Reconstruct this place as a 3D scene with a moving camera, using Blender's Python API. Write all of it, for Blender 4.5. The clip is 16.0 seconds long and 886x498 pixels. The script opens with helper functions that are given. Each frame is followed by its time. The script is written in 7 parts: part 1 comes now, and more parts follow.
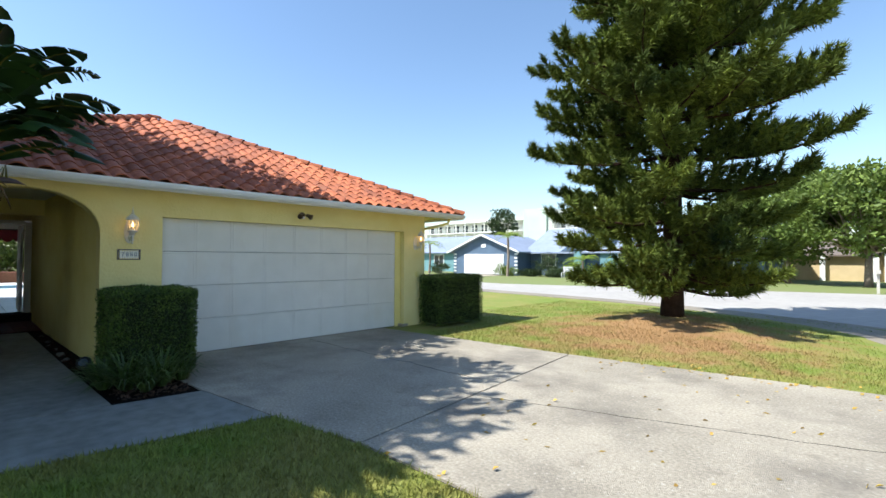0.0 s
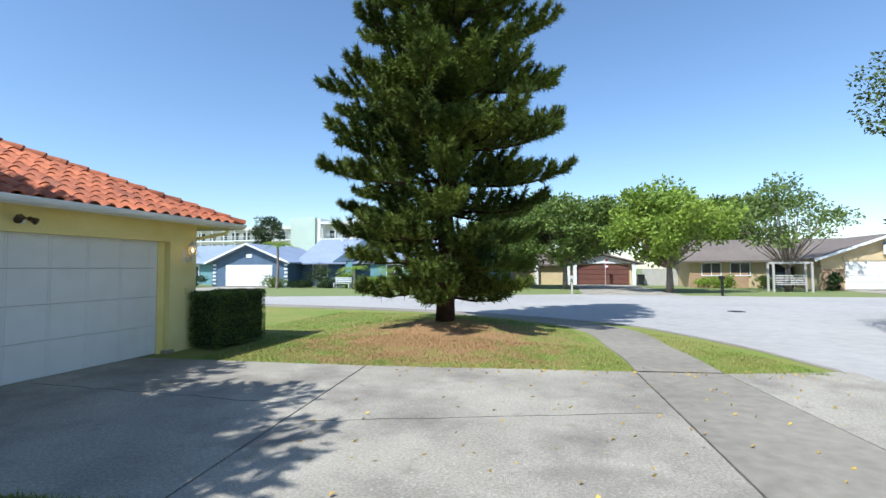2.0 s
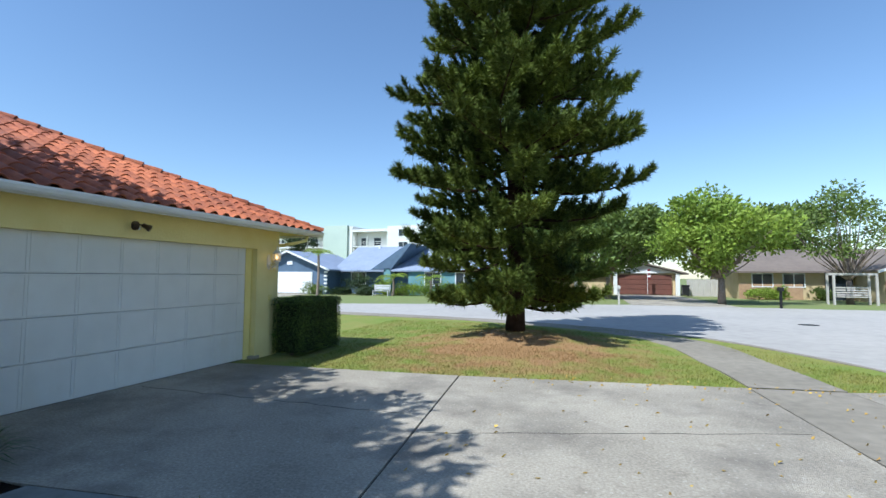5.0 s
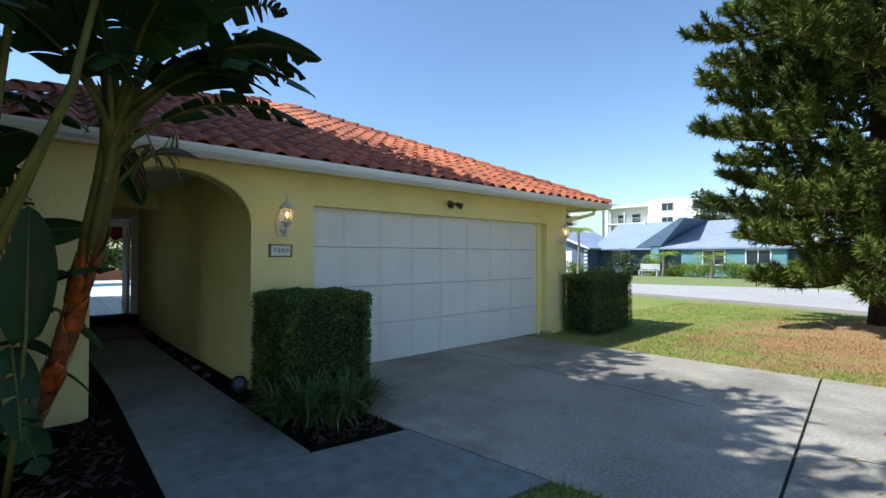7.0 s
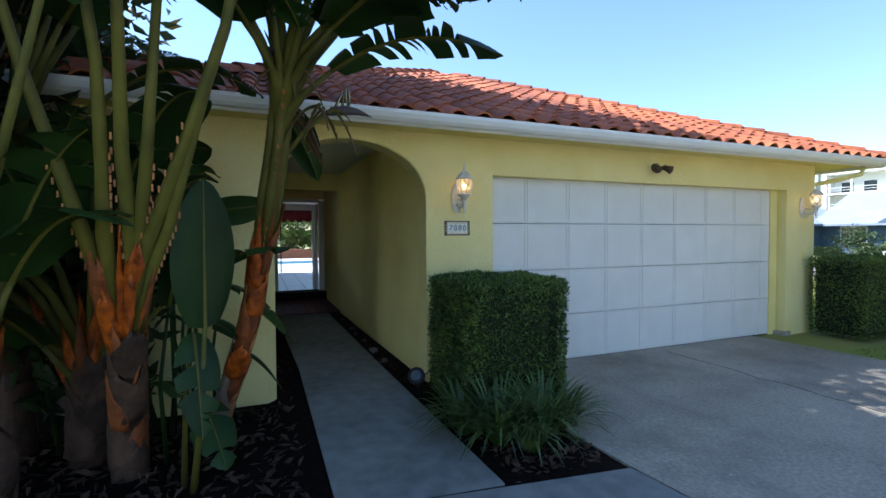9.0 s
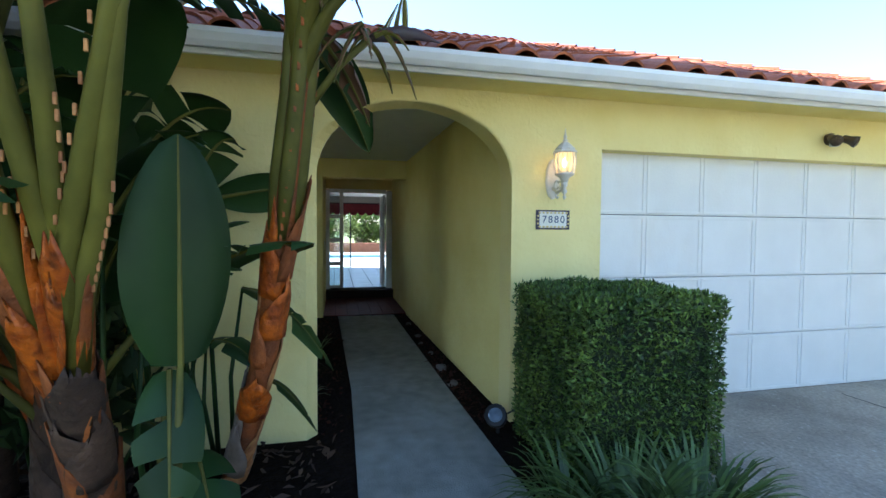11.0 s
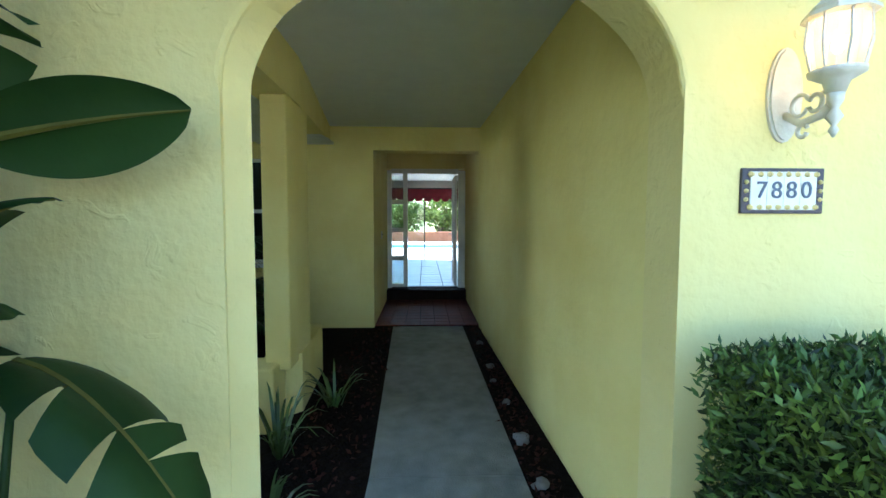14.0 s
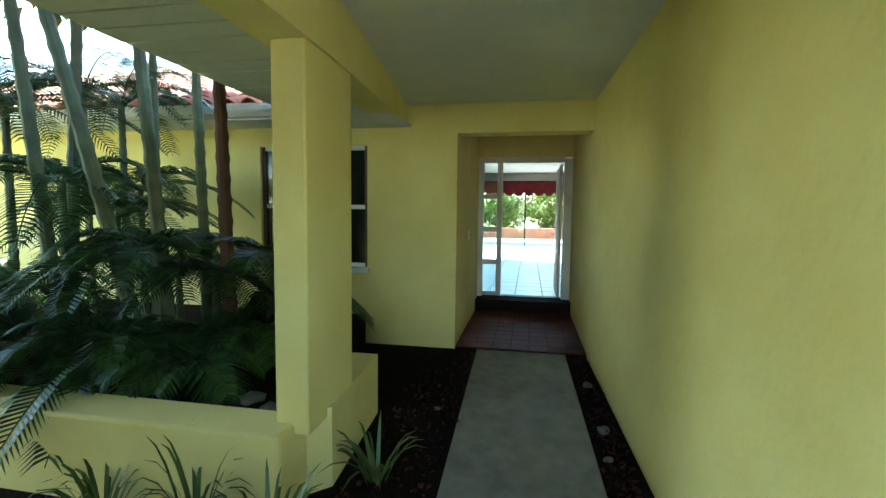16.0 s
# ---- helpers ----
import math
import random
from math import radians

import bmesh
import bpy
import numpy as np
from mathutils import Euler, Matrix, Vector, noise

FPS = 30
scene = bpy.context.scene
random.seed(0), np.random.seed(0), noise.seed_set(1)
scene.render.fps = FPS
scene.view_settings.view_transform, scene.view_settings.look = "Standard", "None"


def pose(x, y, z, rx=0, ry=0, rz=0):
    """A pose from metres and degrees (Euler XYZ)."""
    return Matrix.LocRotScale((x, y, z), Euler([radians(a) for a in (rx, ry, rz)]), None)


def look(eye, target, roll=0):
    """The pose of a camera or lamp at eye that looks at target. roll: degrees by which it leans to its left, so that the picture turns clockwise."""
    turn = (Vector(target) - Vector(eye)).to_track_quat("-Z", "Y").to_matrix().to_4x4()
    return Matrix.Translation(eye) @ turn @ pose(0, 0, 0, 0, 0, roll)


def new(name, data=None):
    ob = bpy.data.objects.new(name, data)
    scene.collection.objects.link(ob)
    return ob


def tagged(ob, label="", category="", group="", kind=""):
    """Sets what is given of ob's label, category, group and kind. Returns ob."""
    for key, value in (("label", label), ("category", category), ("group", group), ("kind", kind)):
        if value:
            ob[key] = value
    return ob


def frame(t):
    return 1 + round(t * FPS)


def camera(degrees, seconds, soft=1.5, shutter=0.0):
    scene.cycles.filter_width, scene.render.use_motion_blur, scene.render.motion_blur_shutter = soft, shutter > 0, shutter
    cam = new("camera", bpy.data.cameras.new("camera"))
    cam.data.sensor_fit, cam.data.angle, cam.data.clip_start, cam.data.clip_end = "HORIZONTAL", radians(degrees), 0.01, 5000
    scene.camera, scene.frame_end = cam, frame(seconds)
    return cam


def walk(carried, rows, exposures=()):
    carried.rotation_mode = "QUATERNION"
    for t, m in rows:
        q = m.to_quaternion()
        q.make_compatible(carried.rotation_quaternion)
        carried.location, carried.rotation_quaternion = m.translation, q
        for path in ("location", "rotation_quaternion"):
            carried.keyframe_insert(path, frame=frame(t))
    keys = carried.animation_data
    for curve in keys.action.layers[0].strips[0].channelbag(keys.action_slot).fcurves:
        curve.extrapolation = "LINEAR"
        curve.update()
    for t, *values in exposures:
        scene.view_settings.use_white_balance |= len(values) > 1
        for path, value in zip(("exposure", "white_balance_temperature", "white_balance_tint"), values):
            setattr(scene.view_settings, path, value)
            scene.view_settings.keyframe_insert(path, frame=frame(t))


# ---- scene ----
cam = camera(88.1, 16.0)
PATH = [
    (0, (0.751, 1.176, 1.582), (-0.619, 2.632, 1.623), 0.3),
    (0.5, (0.652, 1.074, 1.603), (-0.536, 2.681, 1.675), 0.3),
    (1, (0.532, 0.96, 1.618), (-0.434, 2.709, 1.702), 0.1),
    (1.5, (0.453, 0.857, 1.619), (-0.281, 2.715, 1.708), 0.2),
    (2, (0.321, 0.888, 1.648), (-0.184, 2.822, 1.733), -0.2),
    (2.5, (0.237, 0.893, 1.663), (-0.123, 2.858, 1.755), -0.2),
    (3, (0.08, 0.842, 1.675), (-0.196, 2.82, 1.784), -0.2),
    (5.5, (-1.081, 0.671, 1.637), (-1.956, 2.464, 1.767), 0.4),
    (6, (-1.338, 0.737, 1.57), (-2.521, 2.346, 1.682), 0.2),
    (6.5, (-1.59, 0.761, 1.545), (-2.962, 2.214, 1.623), 0.0),
    (7, (-1.761, 0.705, 1.558), (-3.259, 2.03, 1.587), 0.1),
    (7.5, (-1.947, 0.752, 1.514), (-3.576, 1.913, 1.521), -0.4),
    (8, (-2.197, 0.798, 1.512), (-3.929, 1.797, 1.495), -0.7),
    (8.5, (-2.414, 0.862, 1.525), (-4.227, 1.705, 1.483), -0.4),
    (9, (-2.76, 0.954, 1.535), (-4.615, 1.698, 1.477), -0.3),
    (9.5, (-3.005, 1.005, 1.558), (-4.885, 1.681, 1.475), -0.1),
    (12, (-4.464, 1.437, 1.497), (-6.444, 1.709, 1.412), 0.7),
    (12.5, (-4.744, 1.529, 1.503), (-6.731, 1.722, 1.393), 0.7),
    (13, (-5.052, 1.595, 1.506), (-7.043, 1.752, 1.389), 0.4),
    (13.5, (-5.355, 1.65, 1.499), (-7.348, 1.761, 1.374), 0.4),
    (14, (-5.71, 1.688, 1.517), (-7.705, 1.767, 1.385), 0.1),
    (14.5, (-6.025, 1.735, 1.518), (-8.021, 1.75, 1.395), 0.1),
    (15, (-6.366, 1.73, 1.541), (-8.361, 1.689, 1.413), -0.5),
    (15.5, (-6.675, 1.754, 1.547), (-8.664, 1.598, 1.409), -0.1),
    (16, (-6.944, 1.785, 1.562), (-8.904, 1.421, 1.403), 0.7),
]
EXPOSURES = [(0, 0.9, 6150, 8), (1.5, 0.65, 5800, 8), (3, 0.45, 5500, 8), (5.5, 0.45, 5600, 7), (7, 0.65, 5750, 8), (9, 1.3, 5650, 12), (12, 2.6, 5600, 8), (13.5, 3.0, 5550, 5), (14.5, 3.22, 5500, 2), (15, 3.32, 5700, 0), (16, 3.55, 6150, -4)]
walk(cam, [(t, look(eye, target, roll)) for t, eye, target, roll in PATH], EXPOSURES)

# ---- daylight ----
SUN = Vector((-0.36, -0.69, 1.0)).normalized()
world = bpy.data.worlds.new("sky")
scene.world = world
world.use_nodes = True
wn = world.node_tree.nodes
sky = wn.new("ShaderNodeTexSky")
sky.sky_type = "NISHITA"
sky.sun_disc = False
sky.sun_elevation = math.asin(SUN.z)
sky.sun_rotation = math.atan2(SUN.x, SUN.y)
sky.ozone_density, sky.dust_density, sky.air_density = 2.2, 0.35, 1.15
wn["Background"].inputs["Strength"].default_value = 0.12
world.node_tree.links.new(sky.outputs["Color"], wn["Background"].inputs["Color"])
sun = new("sun", bpy.data.lights.new("sun", "SUN"))
sun.data.energy, sun.data.angle, sun.data.color = 4.6, radians(0.5), (1.0, 0.96, 0.89)
sun.matrix_world = look(SUN * 50, (0, 0, 0))


# ---- materials ----
def mat(name, col, col2=None, scale=4.0, rough=0.7, bump=0.2, bscale=60.0, metallic=0.0, big=0.5, vary=0.0, spec=0.4, transl=0.0):
    """A surface with two scales of colour variation and a fine relief; vary: brightness spread from piece to piece."""
    m = bpy.data.materials.new(name)
    m.use_nodes = True
    n, l = m.node_tree.nodes, m.node_tree.links
    b = n["Principled BSDF"]
    col2 = col2 or tuple(c * 0.75 for c in col)
    geo = n.new("ShaderNodeNewGeometry")
    mixes = []
    for sc, det in ((big, 4.0), (scale, 6.0)):
        t = n.new("ShaderNodeTexNoise")
        t.inputs["Scale"].default_value, t.inputs["Detail"].default_value = sc, det
        l.new(geo.outputs["Position"], t.inputs["Vector"])
        mixes.append(t)
    add = n.new("ShaderNodeMath")
    add.operation = "ADD"
    l.new(mixes[0].outputs["Fac"], add.inputs[0])
    l.new(mixes[1].outputs["Fac"], add.inputs[1])
    ramp = n.new("ShaderNodeMapRange")
    ramp.inputs["From Min"].default_value, ramp.inputs["From Max"].default_value = 0.7, 1.3
    l.new(add.outputs[0], ramp.inputs["Value"])
    mix = n.new("ShaderNodeMix")
    mix.data_type = "RGBA"
    mix.inputs["A"].default_value, mix.inputs["B"].default_value = (*col2, 1), (*col, 1)
    l.new(ramp.outputs["Result"], mix.inputs["Factor"])
    out = mix.outputs["Result"]
    if vary:
        info = n.new("ShaderNodeObjectInfo")
        addr = n.new("ShaderNodeMath")
        addr.operation = "ADD"
        l.new(info.outputs["Random"], addr.inputs[0])
        l.new(geo.outputs["Random Per Island"], addr.inputs[1])
        fr = n.new("ShaderNodeMath")
        fr.operation = "FRACT"
        l.new(addr.outputs[0], fr.inputs[0])
        mr = n.new("ShaderNodeMapRange")
        mr.inputs["To Min"].default_value, mr.inputs["To Max"].default_value = 1 - vary, 1 + vary
        l.new(fr.outputs[0], mr.inputs["Value"])
        hsv = n.new("ShaderNodeHueSaturation")
        l.new(mr.outputs["Result"], hsv.inputs["Value"])
        l.new(out, hsv.inputs["Color"])
        out = hsv.outputs["Color"]
    l.new(out, b.inputs["Base Color"])
    b.inputs["Roughness"].default_value, b.inputs["Metallic"].default_value = rough, metallic
    b.inputs["Specular IOR Level"].default_value = spec
    if bump:
        t = n.new("ShaderNodeTexNoise")
        t.inputs["Scale"].default_value, t.inputs["Detail"].default_value = bscale, 5.0
        l.new(geo.outputs["Position"], t.inputs["Vector"])
        bp = n.new("ShaderNodeBump")
        bp.inputs["Strength"].default_value, bp.inputs["Distance"].default_value = bump, 0.02
        l.new(t.outputs["Fac"], bp.inputs["Height"])
        l.new(bp.outputs["Normal"], b.inputs["Normal"])
    if transl:
        tr = n.new("ShaderNodeBsdfTranslucent")
        l.new(out, tr.inputs["Color"])
        ms = n.new("ShaderNodeMixShader")
        ms.inputs["Fac"].default_value = transl
        l.new(b.outputs["BSDF"], ms.inputs[1])
        l.new(tr.outputs["BSDF"], ms.inputs[2])
        l.new(ms.outputs["Shader"], n["Material Output"].inputs["Surface"])
    return m


def glass_mat(name, tint=(0.9, 0.95, 0.95)):
    m = bpy.data.materials.new(name)
    m.use_nodes = True
    n, l = m.node_tree.nodes, m.node_tree.links
    tr, gl, ms, fr = (n.new("ShaderNode" + k) for k in ("BsdfTransparent", "BsdfGlossy", "MixShader", "Fresnel"))
    tr.inputs["Color"].default_value = (*tint, 1)
    gl.inputs["Roughness"].default_value = 0.02
    fr.inputs["IOR"].default_value = 1.5
    l.new(fr.outputs[0], ms.inputs[0])
    l.new(tr.outputs[0], ms.inputs[1])
    l.new(gl.outputs[0], ms.inputs[2])
    l.new(ms.outputs[0], n["Material Output"].inputs["Surface"])
    return m


def glow_mat(name, col, strength):
    m = bpy.data.materials.new(name)
    m.use_nodes = True
    b = m.node_tree.nodes["Principled BSDF"]
    b.inputs["Base Color"].default_value = b.inputs["Emission Color"].default_value = (*col, 1)
    b.inputs["Emission Strength"].default_value = strength
    return m


# Same paint as M_STUCCO_S; the front's bluish sky light is put in its colour.
M_STUCCO = mat("yellow_stucco", (0.8, 0.7, 0.32), (0.74, 0.62, 0.25), 3.0, 0.85, 0.35, 26.0, big=0.8)


def trowel_marks(m):
    """Sparse raised curls of plaster over the fine relief."""
    n, l = m.node_tree.nodes, m.node_tree.links
    geo = n.new("ShaderNodeNewGeometry")
    t = n.new("ShaderNodeTexNoise")
    t.inputs["Scale"].default_value, t.inputs["Detail"].default_value, t.inputs["Distortion"].default_value = 6.0, 4.0, 0.9
    l.new(geo.outputs["Position"], t.inputs["Vector"])
    r = n.new("ShaderNodeValToRGB")
    r.color_ramp.elements[0].position, r.color_ramp.elements[1].position = 0.61, 0.65
    e = r.color_ramp.elements.new(0.72)
    e.color = (0.55, 0.55, 0.55, 1)
    l.new(t.outputs["Fac"], r.inputs["Fac"])
    b = n.new("ShaderNodeBump")
    b.inputs["Strength"].default_value, b.inputs["Distance"].default_value = 0.32, 0.01
    l.new(r.outputs["Color"], b.inputs["Height"])
    old = n["Principled BSDF"].inputs["Normal"].links[0].from_socket
    l.new(old, b.inputs["Normal"])
    l.new(b.outputs["Normal"], n["Principled BSDF"].inputs["Normal"])


trowel_marks(M_STUCCO)
M_STUCCO_S = mat("smooth_yellow_stucco", (0.8, 0.7, 0.28), (0.72, 0.59, 0.2), 2.0, 0.9, 0.35, 14.0, big=0.9)
M_TILE = mat("clay_tile", (0.5, 0.15, 0.055), (0.24, 0.062, 0.028), 9.0, 0.75, 0.3, 40.0, vary=0.22)
M_WHITE = mat("white_paint", (0.78, 0.78, 0.76), (0.7, 0.7, 0.68), 5.0, 0.5, 0.08, 30.0)
M_DOORW = mat("garage_paint", (0.76, 0.75, 0.7), (0.68, 0.67, 0.62), 3.0, 0.55, 0.1, 50.0)
M_SOFFIT = mat("soffit_paint", (0.72, 0.72, 0.69), (0.64, 0.64, 0.61), 4.0, 0.7, 0.1)
M_CEIL = mat("ceiling_plaster", (0.76, 0.76, 0.7), (0.7, 0.7, 0.64), 6.0, 0.9, 0.3, 120.0)
M_CONC = mat("drive_concrete", (0.5, 0.44, 0.345), (0.23, 0.2, 0.155), 38.0, 0.9, 0.6, 110.0, big=0.55)


def add_stains(m, scale, lo, hi, colour, amount, stretch=(1, 1, 1)):
    """Irregular stains of a second colour over a surface."""
    n, l = m.node_tree.nodes, m.node_tree.links
    b = n["Principled BSDF"]
    geo = n.new("ShaderNodeNewGeometry")
    mp = n.new("ShaderNodeMapping")
    mp.inputs["Scale"].default_value = stretch
    mp.inputs["Location"].default_value = (scale * 3.1, 1.7, 0.3)
    l.new(geo.outputs["Position"], mp.inputs["Vector"])
    t = n.new("ShaderNodeTexNoise")
    t.inputs["Scale"].default_value, t.inputs["Detail"].default_value, t.inputs["Roughness"].default_value = scale, 8.0, 0.62
    l.new(mp.outputs["Vector"], t.inputs["Vector"])
    mr = n.new("ShaderNodeMapRange")
    mr.inputs["From Min"].default_value, mr.inputs["From Max"].default_value = lo, hi
    mr.inputs["To Max"].default_value = amount
    l.new(t.outputs["Fac"], mr.inputs["Value"])
    mix = n.new("ShaderNodeMix")
    mix.data_type = "RGBA"
    mix.inputs["B"].default_value = (*colour, 1)
    src = b.inputs["Base Color"].links[0].from_socket
    l.new(mr.outputs["Result"], mix.inputs["Factor"])
    l.new(src, mix.inputs["A"])
    l.new(mix.outputs["Result"], b.inputs["Base Color"])


add_stains(M_CONC, 0.75, 0.48, 0.68, (0.16, 0.14, 0.115), 0.75)
add_stains(M_CONC, 3.5, 0.58, 0.72, (0.2, 0.17, 0.13), 0.6)
add_stains(M_CONC, 24.0, 0.6, 0.7, (0.62, 0.58, 0.5), 0.5)
add_stains(M_DOORW, 1.3, 0.55, 0.75, (0.6, 0.53, 0.4), 0.35, (1, 1, 0.4))
add_stains(M_TILE, 1.1, 0.5, 0.7, (0.16, 0.06, 0.035), 0.55)
M_WALK = mat("walk_concrete", (0.3, 0.3, 0.27), (0.17, 0.17, 0.15), 7.0, 0.9, 0.35, 90.0, big=1.2)
M_SIDE = mat("pavement_concrete", (0.31, 0.27, 0.21), (0.2, 0.175, 0.135), 6.0, 0.9, 0.4, 90.0)
M_ROAD = mat("pale_asphalt", (0.44, 0.41, 0.37), (0.34, 0.315, 0.285), 3.0, 0.9, 0.4, 70.0, big=0.2)
M_JOINT = mat("joint_dirt", (0.05, 0.045, 0.035), (0.02, 0.02, 0.015), 12.0, 0.95, 0.4)
M_GRASS = mat("lawn", (0.15, 0.22, 0.025), (0.26, 0.23, 0.06), 1.3, 0.9, 0.9, 35.0, big=0.5)
M_BLADE = mat("grass_blade", (0.15, 0.23, 0.025), (0.26, 0.23, 0.06), 1.3, 0.7, 0.0, vary=0.3, big=0.5, transl=0.1)
TREE = Vector((-2.72, 12.7, 0.26))


def add_litter(m):
    """Brown fallen needles and dry grass, thickest round the pine, with a ragged edge."""
    n, l = m.node_tree.nodes, m.node_tree.links
    b = n["Principled BSDF"]
    geo = n.new("ShaderNodeNewGeometry")
    dist = n.new("ShaderNodeVectorMath")
    dist.operation = "DISTANCE"
    dist.inputs[1].default_value = (TREE.x + 0.2, TREE.y - 1.7, 0.1)
    l.new(geo.outputs["Position"], dist.inputs[0])
    t = n.new("ShaderNodeTexNoise")
    t.inputs["Scale"].default_value, t.inputs["Detail"].default_value = 1.7, 8.0
    l.new(geo.outputs["Position"], t.inputs["Vector"])
    ma = n.new("ShaderNodeMath")
    ma.operation = "MULTIPLY_ADD"
    ma.inputs[1].default_value = -6.5
    l.new(t.outputs["Fac"], ma.inputs[0])
    l.new(dist.outputs["Value"], ma.inputs[2])
    mr = n.new("ShaderNodeMapRange")
    mr.inputs["From Min"].default_value, mr.inputs["From Max"].default_value = -2.1, 0.3
    mr.inputs["To Min"].default_value, mr.inputs["To Max"].default_value = 1.0, 0.0
    l.new(ma.outputs[0], mr.inputs["Value"])
    mix = n.new("ShaderNodeMix")
    mix.data_type = "RGBA"
    mix.inputs["B"].default_value = (0.31, 0.18, 0.075, 1)
    src = b.inputs["Base Color"].links[0].from_socket
    l.new(mr.outputs["Result"], mix.inputs["Factor"])
    l.new(src, mix.inputs["A"])
    l.new(mix.outputs["Result"], b.inputs["Base Color"])


add_litter(M_GRASS)
add_litter(M_BLADE)
M_FARGRASS = mat("far_lawn", (0.17, 0.22, 0.06), (0.2, 0.2, 0.08), 0.8, 0.9, 0.6, 20.0, big=0.1)
# Dark mulch taken almost to black, so its colour holds the beds' deep shade.
M_MULCH = mat("shade_black_mulch", (0.018, 0.012, 0.009), (0.007, 0.005, 0.004), 14.0, 0.98, 1.0, 30.0, spec=0.05)
M_REDMULCH = mat("red_mulch", (0.06, 0.024, 0.017), (0.022, 0.01, 0.008), 16.0, 0.95, 1.0, 30.0, spec=0.1)
M_BARK = mat("pine_bark", (0.06, 0.036, 0.024), (0.02, 0.012, 0.008), 9.0, 0.95, 1.0, 16.0, spec=0.1)
# Wide tone spread paints sunlit tufts and shaded gaps into the needle colour.
M_NEEDLES = mat("pine_needles", (0.17, 0.21, 0.034), (0.022, 0.04, 0.01), 1.3, 0.75, 0.0, vary=0.5, transl=0.02, spec=0.15)
M_HEDGE = mat("hedge_leaf", (0.13, 0.19, 0.03), (0.03, 0.065, 0.014), 14.0, 0.5, 0.0, vary=0.75, transl=0.1, big=3.0)
# Near-black green: the shade among the inner twigs is put into this colour.
M_HEDGEIN = mat("hedge_shade_core", (0.012, 0.02, 0.006), None, 6.0, 0.9, 0.3)
M_BANANA = mat("paradise_leaf", (0.03, 0.065, 0.015), (0.012, 0.03, 0.008), 3.0, 0.45, 0.05, 40.0, vary=0.3, transl=0.1, spec=0.2)
M_STALK = mat("leaf_stalk", (0.15, 0.135, 0.025), (0.05, 0.05, 0.012), 5.0, 0.55, 0.2, 20.0, spec=0.2)
M_SHEATH = mat("dry_sheath", (0.45, 0.12, 0.02), (0.16, 0.05, 0.02), 9.0, 0.7, 0.8, 30.0, vary=0.3, big=5.0)
M_GREYBARK = mat("grey_trunk", (0.3, 0.24, 0.19), (0.15, 0.11, 0.09), 8.0, 0.9, 0.6, 30.0)
M_PALM = mat("palm_leaf", (0.07, 0.14, 0.035), (0.02, 0.05, 0.014), 5.0, 0.35, 0.0, vary=0.5, transl=0.25)
M_STRAP = mat("strap_leaf", (0.12, 0.17, 0.045), (0.035, 0.07, 0.018), 5.0, 0.4, 0.0, vary=0.45, transl=0.15)
M_BROWNTILE = mat("brown_tile", (0.13, 0.026, 0.014), (0.08, 0.018, 0.01), 6.0, 0.7, 0.1, vary=0.15, spec=0.15)
M_WHITETILE = mat("white_floor_tile", (0.62, 0.62, 0.62), (0.55, 0.55, 0.55), 4.0, 0.3, 0.02, vary=0.06)
M_GROUT = mat("grout", (0.2, 0.2, 0.2), None, 8.0, 0.9, 0.1)
M_DARK = mat("dark_metal", (0.03, 0.03, 0.03), None, 8.0, 0.5, 0.1, metallic=0.5)
M_RED = mat("red_fabric", (0.2, 0.015, 0.02), (0.12, 0.01, 0.012), 8.0, 0.85, 0.3)
M_GLASS = glass_mat("window_glass")


# ---- mesh helpers ----
def part(name, bm, material, parent=None, label="", smooth=False):
    me = bpy.data.meshes.new(name)
    bm.to_mesh(me)
    bm.free()
    for mt in material if isinstance(material, (list, tuple)) else (material,):
        me.materials.append(mt)
    if smooth:
        me.polygons.foreach_set("use_smooth", [True] * len(me.polygons))
    ob = new(name, me)
    if parent is not None:
        ob.parent = parent
    if label:
        ob["label"] = label
    return ob


def thing(name, label, category, group="", kind="", at=(0, 0, 0)):
    ob = new(name)
    ob.location = at
    ob.empty_display_size = 0.1
    return tagged(ob, label, category, group, kind)


def raw(name, verts, faces, material, parent=None, label="", smooth=False):
    me = bpy.data.meshes.new(name)
    me.from_pydata([tuple(v) for v in verts], [], faces)
    me.update()
    for mt in material if isinstance(material, (list, tuple)) else (material,):
        me.materials.append(mt)
    if smooth:
        me.polygons.foreach_set("use_smooth", [True] * len(me.polygons))
    ob = new(name, me)
    if parent is not None:
        ob.parent = parent
    if label:
        ob["label"] = label
    return ob


def box(bm, x0, x1, y0, y1, z0, z1, bevel=0.0):
    r = bmesh.ops.create_cube(bm, size=1, matrix=Matrix.LocRotScale(((x0 + x1) / 2, (y0 + y1) / 2, (z0 + z1) / 2), None, (abs(x1 - x0), abs(y1 - y0), abs(z1 - z0))))
    if bevel:
        es = list({e for v in r["verts"] for e in v.link_edges})
        bmesh.ops.bevel(bm, geom=es, offset=bevel, segments=2, affect="EDGES", profile=0.5)
    return bm


def bx(x0, x1, y0, y1, z0, z1, bevel=0.0):
    return box(bmesh.new(), x0, x1, y0, y1, z0, z1, bevel)


